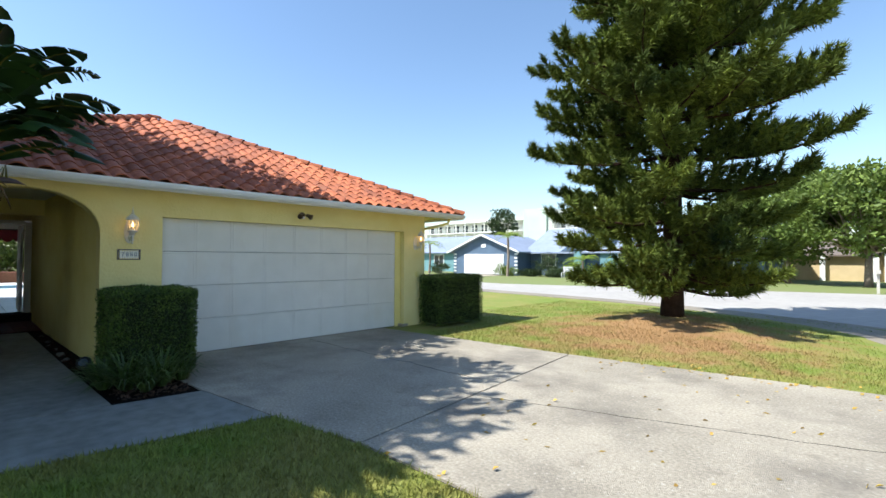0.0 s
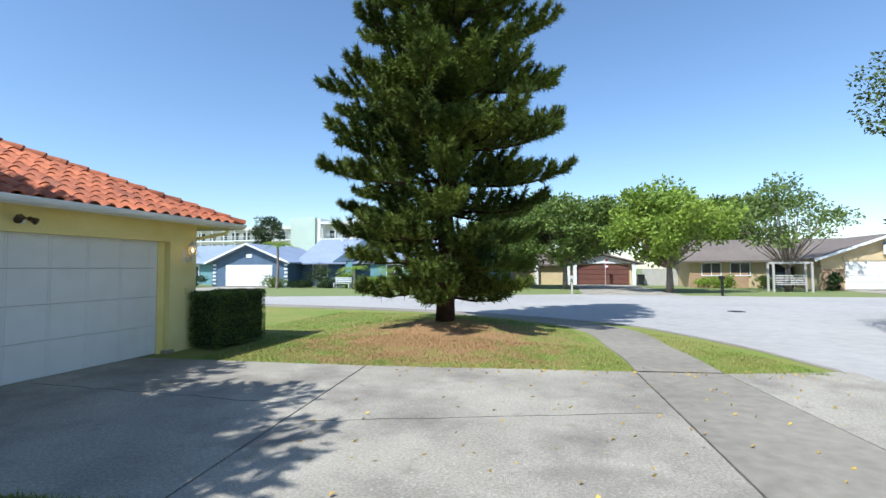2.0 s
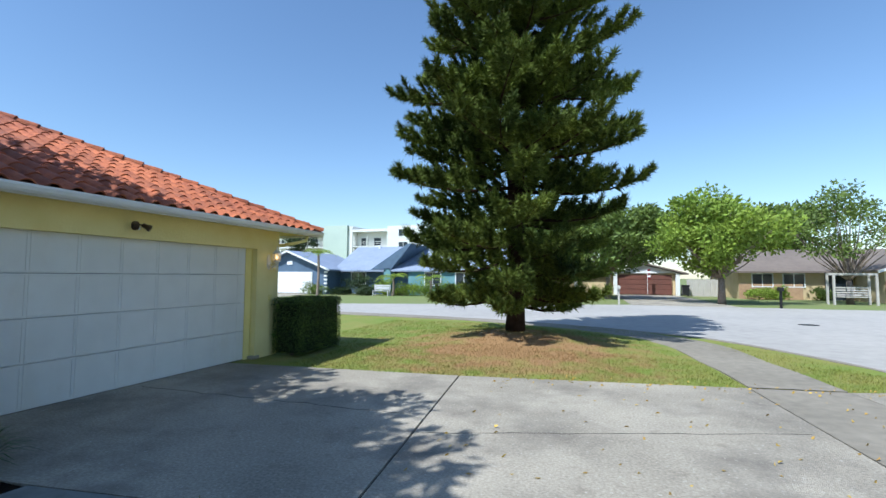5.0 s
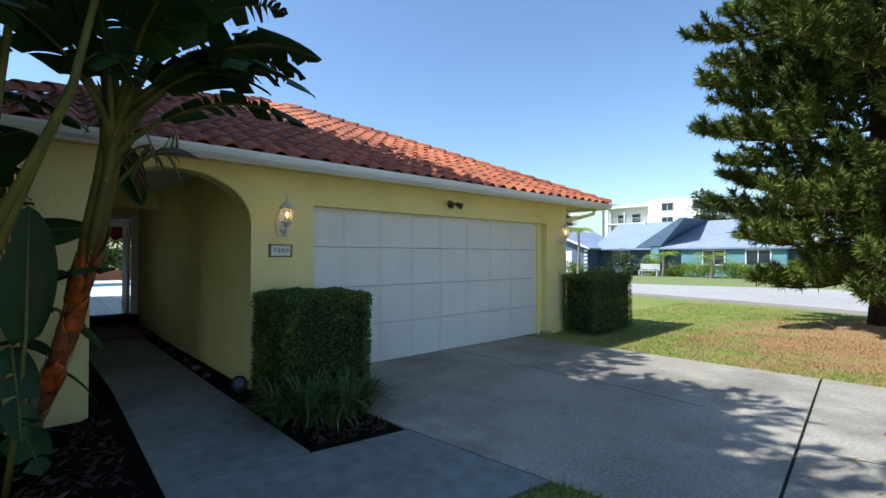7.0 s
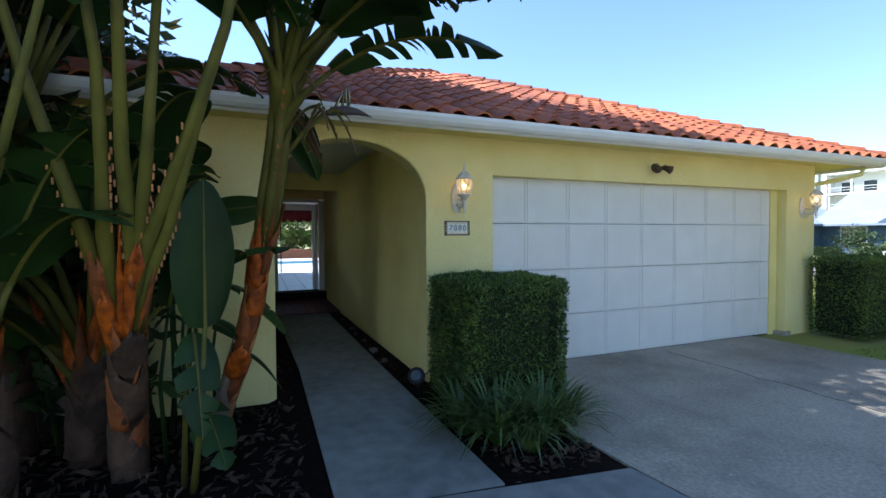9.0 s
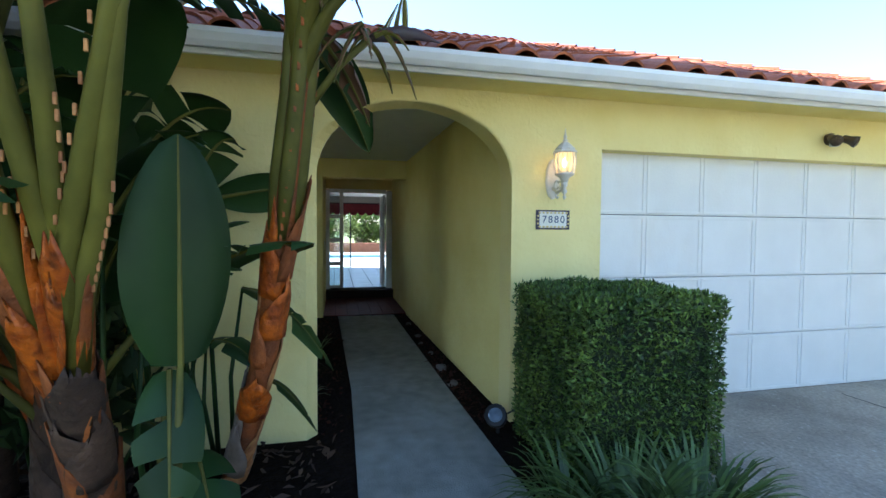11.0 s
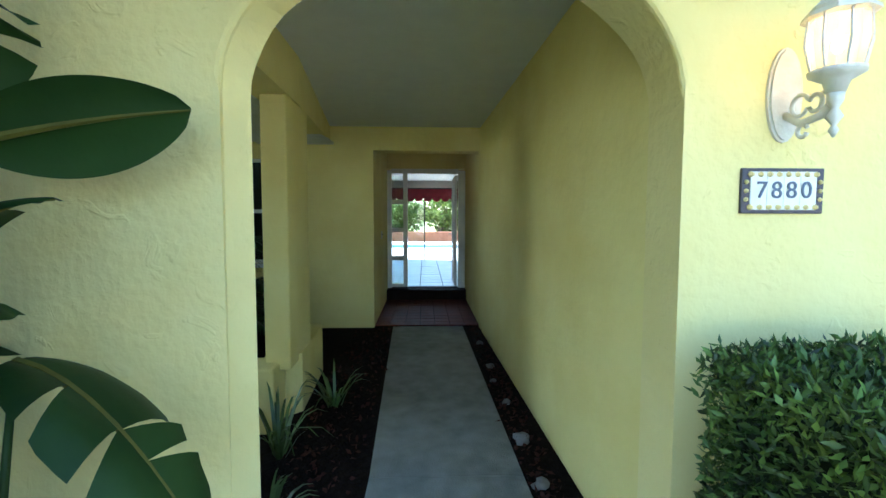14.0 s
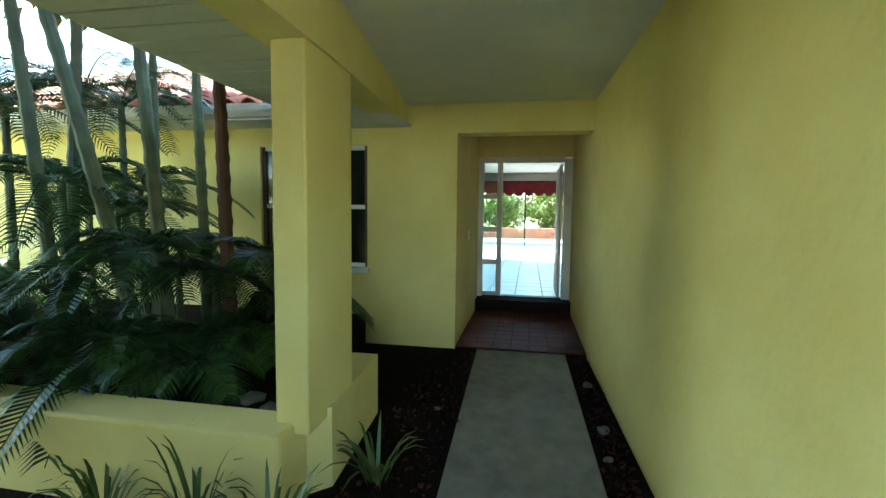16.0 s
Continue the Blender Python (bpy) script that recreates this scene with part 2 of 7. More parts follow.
def prism(bm, pts, axis, a, b):
    """Extrude a polygon of (u, v) points along an axis from a to b."""
    def at(u, v, w):
        return {"x": (w, u, v), "y": (u, w, v), "z": (u, v, w)}[axis]
    lo = [bm.verts.new(at(u, v, a)) for u, v in pts]
    hi = [bm.verts.new(at(u, v, b)) for u, v in pts]
    n = len(pts)
    bm.faces.new(lo)
    bm.faces.new(hi[::-1])
    for i in range(n):
        bm.faces.new((lo[i], hi[i], hi[(i + 1) % n], lo[(i + 1) % n]))
    bmesh.ops.recalc_face_normals(bm, faces=bm.faces)
    return bm


def tube(bm, path, radii, sides=8, caps=True):
    """A tube along a list of points."""
    rings = []
    path = [Vector(p) for p in path]
    for i, p in enumerate(path):
        d = (path[min(i + 1, len(path) - 1)] - path[max(i - 1, 0)]).normalized()
        u = d.orthogonal().normalized() if i == 0 else (u - d * u.dot(d)).normalized()
        v = d.cross(u)
        r = radii[i] if isinstance(radii, (list, tuple)) else radii
        rings.append([bm.verts.new(p + (u * math.cos(a) + v * math.sin(a)) * r) for a in (2 * math.pi * k / sides for k in range(sides))])
    for a, b in zip(rings, rings[1:]):
        for k in range(sides):
            bm.faces.new((a[k], a[(k + 1) % sides], b[(k + 1) % sides], b[k]))
    if caps:
        bm.faces.new(rings[0][::-1])
        bm.faces.new(rings[-1])
    return bm


def lathe(bm, profile, origin=(0, 0, 0), sides=12):
    """Turn (radius, z) points round a vertical axis."""
    ox, oy, oz = origin
    rings = [[bm.verts.new((ox + r * math.cos(2 * math.pi * k / sides), oy + r * math.sin(2 * math.pi * k / sides), oz + z)) for k in range(sides)] for r, z in profile]
    for a, b in zip(rings, rings[1:]):
        for k in range(sides):
            bm.faces.new((a[k], a[(k + 1) % sides], b[(k + 1) % sides], b[k]))
    bm.faces.new(rings[0][::-1])
    bm.faces.new(rings[-1])
    return bm


def path_points(pts, n):
    """n + 1 points along a smooth curve through pts (2-D)."""
    P = [Vector((*p, 0)) for p in pts]
    P = [2 * P[0] - P[1]] + P + [2 * P[-1] - P[-2]]
    out = []
    segs = len(P) - 3
    for i in range(n + 1):
        s = min(i / n * segs, segs - 1e-6)
        k = int(s)
        f = s - k
        a, b, c, d = P[k:k + 4]
        out.append(0.5 * (2 * b + (c - a) * f + (2 * a - 5 * b + 4 * c - d) * f * f + (3 * b - a - 3 * c + d) * f ** 3))
    return out


# ---- ground, road, drive ----
def mound(x, y):
    r = math.hypot(x - TREE.x, y - TREE.y)
    return 0.27 * math.exp(-((r / 2.2) ** 2))


tagged(part("ground", bx(-600, 600, -600, 900, -0.5, -0.07), M_FARGRASS), "sunlit mown grass reaching to the horizon", "ground", kind="structure")
ROAD_EDGE = [(-120, 27), (-60, 24), (-13.1, 19.9), (-4, 18.0), (1.5, 15.75), (3.7, 12.5), (4.6, 9.7)]
bm = bmesh.new()
near = [(p.x, p.y) for p in path_points(ROAD_EDGE + [(4.8, 7.0), (5.2, 2), (6, -6), (7, -40)], 60)]
far = [(120, -40), (120, 36), (60, 35), (30, 33), (12, 31.5), (1.5, 32), (-17, 25.8), (-60, 30), (-120, 33)]
prism(bm, near + far, "z", -0.3, -0.055)
tagged(part("road", bm, M_ROAD), "pale sun-bleached asphalt residential street with tar seams", "road", kind="structure")


def drive_edge(x):
    return 8.58 + 0.135 * x


# front lawn between drive and street
NB, NJ = 90, 26
B = path_points(ROAD_EDGE, NB)
verts, faces = [], []
for i, b in enumerate(B):
    ax, ay = max(b.x, -120), drive_edge(b.x)
    if b.x < -5.2:
        ay = min(ay, 8.0) if b.x > -7.3 else 8.0
    for j in range(NJ + 1):
        f = j / NJ
        px, py = ax + (b.x - ax) * f, ay + (b.y - 0.28 - ay) * f
        verts.append((px, py, -0.012 + mound(px, py) + 0.012 * noise.noise((px * 1.3, py * 1.3, 0))))
for i in range(NB):
    for j in range(NJ):
        a = i * (NJ + 1) + j
        faces.append((a, a + NJ + 1, a + NJ + 2, a + 1))
front_lawn = tagged(raw("lawn", verts, faces, M_GRASS, smooth=True), "patchy green and straw-brown front lawn in sun", "lawn", kind="structure")

# kerb and pavement ribbons
def ribbon(pts_a, pts_b, z0, z1):
    bm = bmesh.new()
    la = [[bm.verts.new((p.x, p.y, z)) for z in (z0, z1)] for p in pts_a]
    lb = [[bm.verts.new((p.x, p.y, z)) for z in (z0, z1)] for p in pts_b]
    for i in range(len(la) - 1):
        bm.faces.new((la[i][1], la[i + 1][1], lb[i + 1][1], lb[i][1]))
        bm.faces.new((la[i][0], la[i + 1][0], la[i + 1][1], la[i][1]))
        bm.faces.new((lb[i][0], lb[i][1], lb[i + 1][1], lb[i + 1][0]))
    bmesh.ops.recalc_face_normals(bm, faces=bm.faces)
    return bm


kerb_in = [p + Vector((-0.05, -0.32, 0)) for p in B]
tagged(part("kerb", ribbon(kerb_in, B, -0.12, 0.0), M_SIDE), "low rounded concrete kerb beside the street", "kerb", kind="structure")
SW_L = path_points([(1.44, 8.78), (1.25, 10.6), (0.42, 14.0), (-3.5, 17.0), (-13, 18.6), (-60, 22.6)], 40)
SW_R = path_points([(2.72, 8.94), (2.5, 11.0), (1.65, 14.6), (-3.0, 17.9), (-13, 19.4), (-60, 23.5)], 40)
tagged(part("pavement", ribbon(SW_L, SW_R, -0.05, 0.012), M_SIDE), "grey concrete pavement curving across the lawn", "pavement", kind="structure")


def slab(name, pts, z, material, parent):
    bm = prism(bmesh.new(), pts, "z", z - 0.12, z)
    return part(name, bm, material, parent)


drive = thing("driveway", "weathered stained concrete driveway with dark joints", "driveway", kind="structure")
G = 0.012
slab("slab", [(-7.5, 3.05), (-5.04, 3.225), (-3.66, 3.385), (-2.47 - G, 3.575), (-2.95 - G, drive_edge(-2.95)), (-7.5, drive_edge(-5.6))], 0.0, M_CONC, drive)
slab("slab", [(-2.47 + G, 3.58), (1.78 - G, 3.65), (1.42 - G, drive_edge(1.42)), (-2.95 + G, drive_edge(-2.95))], 0.0, M_CONC, drive)
slab("slab", [(1.78 + G, 3.65), (3.4 - G, 3.7), (2.74 - G, 8.95), (1.42 + G, drive_edge(1.42))], 0.0, M_SIDE, drive)
slab("slab", [(3.4 + G, 3.7), (5.2, 3.7), (4.75, 9.6), (2.74 + G, 8.95)], -0.004, M_CONC, drive)
part("joint_bed", prism(bmesh.new(), [(-7.5, 3.02), (-3.7, 3.32), (5.1, 3.6), (4.7, 9.5), (-7.5, 7.8)], "z", -0.068, -0.02), M_JOINT, drive)

crack = [Vector((-2.6 + 0.19 * k, 5.32 + 0.062 * k + 0.05 * noise.noise((k * 0.7, 3, 0)), 0)) for k in range(22)]
part("crack", ribbon(crack, [p + Vector((0, 0.005 + 0.004 * (k % 3), 0)) for k, p in enumerate(crack)], -0.01, 0.0025), M_JOINT, drive, "thin dark crack")
crack = [Vector((-7.2 + 0.2 * k, 5.9 + 0.07 * noise.noise((k * 0.6, 8, 0)), 0)) for k in range(22)]
part("crack", ribbon(crack, [p + Vector((0, 0.005 + 0.003 * (k % 3), 0)) for k, p in enumerate(crack)], -0.01, 0.0025), M_JOINT, drive, "thin dark crack")

# shaded lawn before the house, walkway, mulch beds
tagged(part("lawn_shaded", prism(bmesh.new(), [(-3.75, -12), (5.1, -12), (5.1, 3.62), (-2.47, 3.56), (-3.63, 3.4), (-3.9, 1.5)], "z", -0.068, -0.008), M_GRASS), "short green lawn in tree shade", "lawn", kind="structure")
walkway = thing("walkway", "grey concrete walkway leading under the arch to the door", "walkway", kind="structure")
slab("slab", [(-5.06, 3.205), (-3.66, 3.365), (-3.92, 1.34), (-5.3, 1.34)], 0.002, M_WALK, walkway)
slab("slab", [(-8.3, 1.36), (-5.32, 1.34), (-5.21, 2.34), (-8.3, 2.27)], 0.002, M_WALK, walkway)
slab("slab", [(-12.09, 1.24), (-8.31, 1.36), (-8.31, 2.27), (-12.09, 2.22)], 0.002, M_WALK, walkway)
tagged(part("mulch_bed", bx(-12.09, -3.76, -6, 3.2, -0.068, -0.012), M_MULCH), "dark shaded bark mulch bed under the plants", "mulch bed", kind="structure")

# ---- house ----
FX = -7.27


def wall(name, bm, label="yellow textured stucco house wall"):
    return tagged(part(name, bm, M_STUCCO if "front" in name else M_STUCCO_S), label, "wall", kind="structure")


# front wall with arch and garage opening
AY0, AY1, AS, AR = 1.015, 2.575, 1.93, 0.56
WT = 0.25  # thickness of the arched wall
SPLIT = 3.05  # where the arched wall meets the thinner garage wall
arc = [((AY0 + AY1) / 2 + (AY1 - AY0) / 2 * math.cos(a), AS + AR * math.sin(a)) for a in (math.pi * k / 28 for k in range(29))]
GY0, GY1, GZ = 3.36, 8.37, 2.2
outline = [(-0.45, -0.1), (AY0, -0.1)] + arc[::-1] + [(AY1, -0.1), (SPLIT, -0.1), (SPLIT, 2.66), (-0.45, 2.66)]
bm = prism(bmesh.new(), outline, "x", FX - WT, FX)
worn = [e for e in bm.edges if abs(e.verts[0].co.x - e.verts[1].co.x) < 1e-4 and all(AY0 - 0.01 < v.co.y < AY1 + 0.01 and v.co.z > -0.05 and (v.co.x > FX - 0.01 or v.co.y < AY0 + 0.3) for v in e.verts)]
bmesh.ops.bevel(bm, geom=worn, offset=0.022, segments=3, affect="EDGES", profile=0.5)
for v in bm.verts:
    if AY0 - 0.05 < v.co.y < AY1 + 0.05 and AS + 0.03 < v.co.z < 2.55:
        v.co += Vector((0, noise.noise(v.co * 4.0), noise.noise(v.co * 4.0 + Vector((9, 9, 9))))) * 0.012
# the courtyard pier is thinner than the arch over it, with a rounded inner edge
for v in bm.verts:
    if v.co.x < FX - 0.1:
        w = min(1.0, max(0.0, (v.co.y - AY0) / 0.45)) if v.co.z > AS - 0.02 or v.co.y > AY0 + 0.3 else 0.0
        v.co.x = FX - 0.085 - (WT - 0.085) * w
        if AY0 - 0.05 < v.co.y:
            v.co.y += 0.07 * (1 - w)
wall("wall_front", bm, "yellow stucco front wall with a deep arched entry")
outline = [(SPLIT, -0.1), (GY0, -0.1), (GY0, GZ), (GY1, GZ), (GY1, -0.1), (9.04, -0.1), (9.04, 2.66), (SPLIT, 2.66)]
wall("wall_front_garage", prism(bmesh.new(), outline, "x", FX - 0.1, FX), "yellow stucco front wall round the garage opening")
wall("wall_garage_side", bx(-15.5, FX - 0.103, 8.76, 9.04, -0.1, 2.66))
wall("garage_jamb", bx(-7.5, -7.405, 8.212, GY1 - 0.002, -0.1, GZ), "yellow painted garage door jamb")
wall("wall_garage_return", bx(-7.6, FX - 0.103, GY1 + 0.002, 8.757, -0.1, 2.6))
wall("wall_garage_head", bx(-7.41, FX - 0.103, GY0 - 0.1, GY1 - 0.002, GZ, 2.6))
wall("wall_passage", prism(bmesh.new(), [(FX - WT, AY1), (FX - WT, 2.8), (-14.6, 2.8), (-14.6, 2.45), (-12.09, 2.45)], "z", -0.1, 2.8), "yellow stucco wall along the covered entry passage")
wall("wall_wing", prism(bmesh.new(), [(-9, -0.1), (0.98, -0.1), (0.98, 2.8), (-9, 2.8), (-9, 2.33), (-0.08, 2.33), (-0.08, 0.9), (-1.45, 0.9), (-1.45, 2.33), (-9, 2.33)], "x", -12.37, -12.09))
wall("wall_recess_left", bx(-14.6, -12.373, 0.72, 0.98, -0.1, 2.8))
wall("wall_recess_head", bx(-12.37, -12.09, 0.982, 2.467, 2.45, 2.84))
bm = bmesh.new()
rings = [[bm.verts.new((x, y, z)) for y, z in ((a, lo), (b, lo), (b, 2.768), (a, 2.768))] for x, a, b, lo in ((FX - WT, 0.45, 0.72, 2.4), (-9.4, 0.45, 0.71, 2.4), (-12.085, 0.1, 0.4, 2.57))]
for a, b in zip(rings, rings[1:]):
    for k in range(4):
        bm.faces.new((a[k], a[(k + 1) % 4], b[(k + 1) % 4], b[k]))
bm.faces.new(rings[0][::-1])
bm.faces.new(rings[-1])
bmesh.ops.recalc_face_normals(bm, faces=bm.faces)
wall("beam", bm, "yellow stucco beam over the passage")
tagged(part("ceiling", bx(-12.085, FX - WT, 0.1, 2.56, 2.77, 2.85), M_CEIL), "pale grey plaster passage ceiling", "ceiling", kind="structure")

# ---- main roof: pyramid hip with barrel tiles ----
EX, EY0, EY1, EZ, K = -6.78, -0.6, 9.9, 2.66, 0.445
HALF = (EY1 - EY0) / 2
PK = Vector((EX - HALF, (EY0 + EY1) / 2, EZ + K * HALF))
bm = bmesh.new()
cs = [bm.verts.new(p) for p in ((EX, EY0, EZ), (EX, EY1, EZ), (EX - 2 * HALF, EY1, EZ), (EX - 2 * HALF, EY0, EZ))]
pk = bm.verts.new(PK)
for i in range(4):
    bm.faces.new((cs[i], cs[(i + 1) % 4], pk))
roof = tagged(part("roof", bm, M_TILE), "hipped roof of sunlit red clay barrel tiles", "roof", kind="structure")

# soffit, fascia and gutters of the front block
tagged(part("soffit", prism(bmesh.new(), [(EX, EY0 + 0.05), (EX, EY1), (FX - 0.05, EY1), (FX - 0.05, 9.06), (FX + 0.002, 9.05), (FX + 0.002, EY0 + 0.05)], "z", 2.6, 2.63), M_STUCCO_S), "yellow painted flat soffit under the eave", "soffit", kind="structure")
tagged(part("soffit_side", bx(-15.5, FX - 0.05, 9.06, EY1, 2.6, 2.63), M_STUCCO_S), "yellow painted flat soffit under the eave", "soffit", kind="structure")
soff = thing("soffit_courtyard", "grey grooved vinyl soffit beside the passage", "soffit", kind="structure")
for i in range(23):
    x = FX - WT - 0.01 - i * 0.198
    part("slat", bx(x - 0.18, x, EY0 + 0.05, 0.449, 2.52, 2.535, 0.003), M_SOFFIT, soff)
part("backing", bx(-12.08, FX - WT - 0.01, EY0 + 0.05, 0.449, 2.536, 2.55), M_SOFFIT, soff)


def gutter(a, b, out):
    """A rounded white gutter on a fascia board from a to b; out: the way it faces."""
    g = thing("gutter", "white painted metal rain gutter under the tiles", "gutter", kind="structure")
    a, b, out = Vector(a), Vector(b), Vector(out)
    prof = [(0, 0), (0.02, -0.08), (0.07, -0.092), (0.1, -0.065), (0.12, -0.025), (0.12, 0.004), (0.105, 0.004), (0.1, -0.02), (0.02, -0.02), (0.02, 0.0)]
    bm = bmesh.new()
    ra, rb = ([bm.verts.new(p + out * u + Vector((0, 0, v))) for u, v in prof] for p in (a, b))
    for i in range(len(prof)):
        j = (i + 1) % len(prof)
        bm.faces.new((ra[i], ra[j], rb[j], rb[i]))
    bm.faces.new(ra)
    bm.faces.new(rb[::-1])
    bmesh.ops.recalc_face_normals(bm, faces=bm.faces)
    part("trough", bm, M_WHITE, g)
    bm = bmesh.new()
    d = (b - a).normalized()
    vs = []
    for p in (a, b):
        for u in (0.0, -0.025):
            for z in (-0.11, 0.0):
                vs.append(bm.verts.new(p + out * u + Vector((0, 0, z))))
    bmesh.ops.convex_hull(bm, input=vs)
    part("fascia", bm, M_WHITE, g)
    return g


gutter((EX - 0.03, EY0, EZ - 0.005), (EX - 0.03, EY1, EZ - 0.005), (1, 0, 0))
gutter((EX, EY1 - 0.03, EZ - 0.005), (-15.5, EY1 - 0.03, EZ - 0.005), (0, 1, 0))
gutter((EX, EY0 + 0.03, EZ - 0.005), (-12.0, EY0 + 0.03, EZ - 0.005), (0, -1, 0))

# wing behind the courtyard
WX, WZ = -11.62, 2.72
bm = bmesh.new()
vs = [bm.verts.new(p) for p in ((WX, -9, WZ), (WX, -0.56, WZ), (WX - 5, -0.56, WZ + 2.1), (WX - 5, -9, WZ + 2.1), (WX - 10, -0.56, WZ), (WX - 10, -9, WZ))]
bm.faces.new((vs[0], vs[1], vs[2], vs[3]))
bm.faces.new((vs[3], vs[2], vs[4], vs[5]))
roof2 = tagged(part("roof_wing", bm, M_TILE), "red clay tile roof of the house wing", "roof", kind="structure")
tagged(part("soffit_wing", bx(-12.085, WX + 0.02, -9, EY0, 2.55, 2.57), M_SOFFIT), "painted soffit under the wing's eave", "soffit", kind="structure")
gutter((WX - 0.02, -9, WZ - 0.01), (WX - 0.02, EY0 - 0.15, WZ - 0.01), (1, 0, 0))


# ---- garage door ----
def garage_door():
    g = thing("garage_door", "closed white sectional garage door with recessed square panels", "garage door", at=(0, 0, 0))
    x = -7.42
    rows, cols = 4, 8
    y0, y1, h = GY0 - 0.05, 8.21, 2.23
    ph, pw = h / rows, (y1 - y0 - 0.16) / cols
    for r in range(rows):
        sec = part("section", bx(x - 0.045, x, y0, y1, r * ph + 0.003, (r + 1) * ph - 0.003, 0.004), M_DOORW, g)
        for c in range(cols):
            a, b = y0 - 0.012 + c * pw + 0.01, y0 - 0.012 + (c + 1) * pw - 0.01
            u, v = r * ph + 0.014, (r + 1) * ph - 0.014
            bm = bmesh.new()
            # a moulded frame round a flat field
            for (p, q, s, t) in ((a, b, u, u + 0.022), (a, b, v - 0.022, v), (a, a + 0.022, u + 0.022, v - 0.022), (b - 0.022, b, u + 0.022, v - 0.022)):
                box(bm, x - 0.002, x + 0.007, p, q, s, t, 0.003)
            part("panel_moulding", bm, M_DOORW, sec)
    part("bottom_seal", bx(x - 0.03, x - 0.004, y0, y1, -0.01, 0.012), M_DARK, g, "black rubber bottom seal")
    return g


garage_door()
# Dark block behind the closed door; its colour stands for the garage's shade.
tagged(part("garage_shade_block", bx(-7.9, -7.6, GY0 - 0.1, GY1 + 0.1, -0.05, 2.6), M_DARK), "dark block behind the door for the unlit garage", "wall", kind="structure")
down = thing("downspout", "cream rain pipe elbow from gutter to garage wall", "downspout", kind="structure")
part("pipe", tube(bmesh.new(), [(-6.86, 9.5, 2.56), (-6.88, 9.46, 2.44), (-7.05, 9.22, 2.36), (-7.35, 9.09, 2.3), (-7.48, 9.085, 2.1), (-7.48, 9.085, 0.1)], 0.035, 8), M_STUCCO_S, down, smooth=True)
part("bracket", bx(-7.53, -7.43, 9.041, 9.13, 1.5, 1.53), M_WHITE, down)
outlet = thing("outdoor_socket", "small cream weatherproof socket cover on stucco", "socket", at=(FX, 8.78, 1.2))
part("cover", bx(0, 0.03, -0.04, 0.04, -0.06, 0.06, 0.008), M_STUCCO_S, outlet)
# base plinths where the wall meets the drive
tagged(part("wall_foot", bx(FX - 0.14, FX + 0.025, GY1 - 0.06, GY1 + 0.12, -0.02, 0.05, 0.015), M_CONC), "worn concrete foot of the garage jamb", "wall", kind="structure")

# ---- wall lamps, plaque, floodlight ----
M_LAMPW = mat("lamp_enamel", (0.72, 0.7, 0.64), (0.6, 0.55, 0.47), 25.0, 0.55, 0.15, 60.0, big=6.0)
M_BULB = glow_mat("lamp_flame", (1.0, 0.62, 0.26), 7.0)
M_LGLASS = glass_mat("lamp_glass", (0.97, 0.9, 0.75))


def frosted_mat(name, colour):
    """Milky glass: half clear, half scattering."""
    m = bpy.data.materials.new(name)
    m.use_nodes = True
    n, l = m.node_tree.nodes, m.node_tree.links
    tr, tl, ms = (n.new("ShaderNode" + k) for k in ("BsdfTransparent", "BsdfTranslucent", "MixShader"))
    tl.inputs["Color"].default_value = (*colour, 1)
    ms.inputs["Fac"].default_value = 0.42
    l.new(tr.outputs[0], ms.inputs[1])
    l.new(tl.outputs[0], ms.inputs[2])
    l.new(ms.outputs[0], n["Material Output"].inputs["Surface"])
    return m


M_FROST = frosted_mat("frosted_lamp_glass", (0.95, 0.86, 0.7))


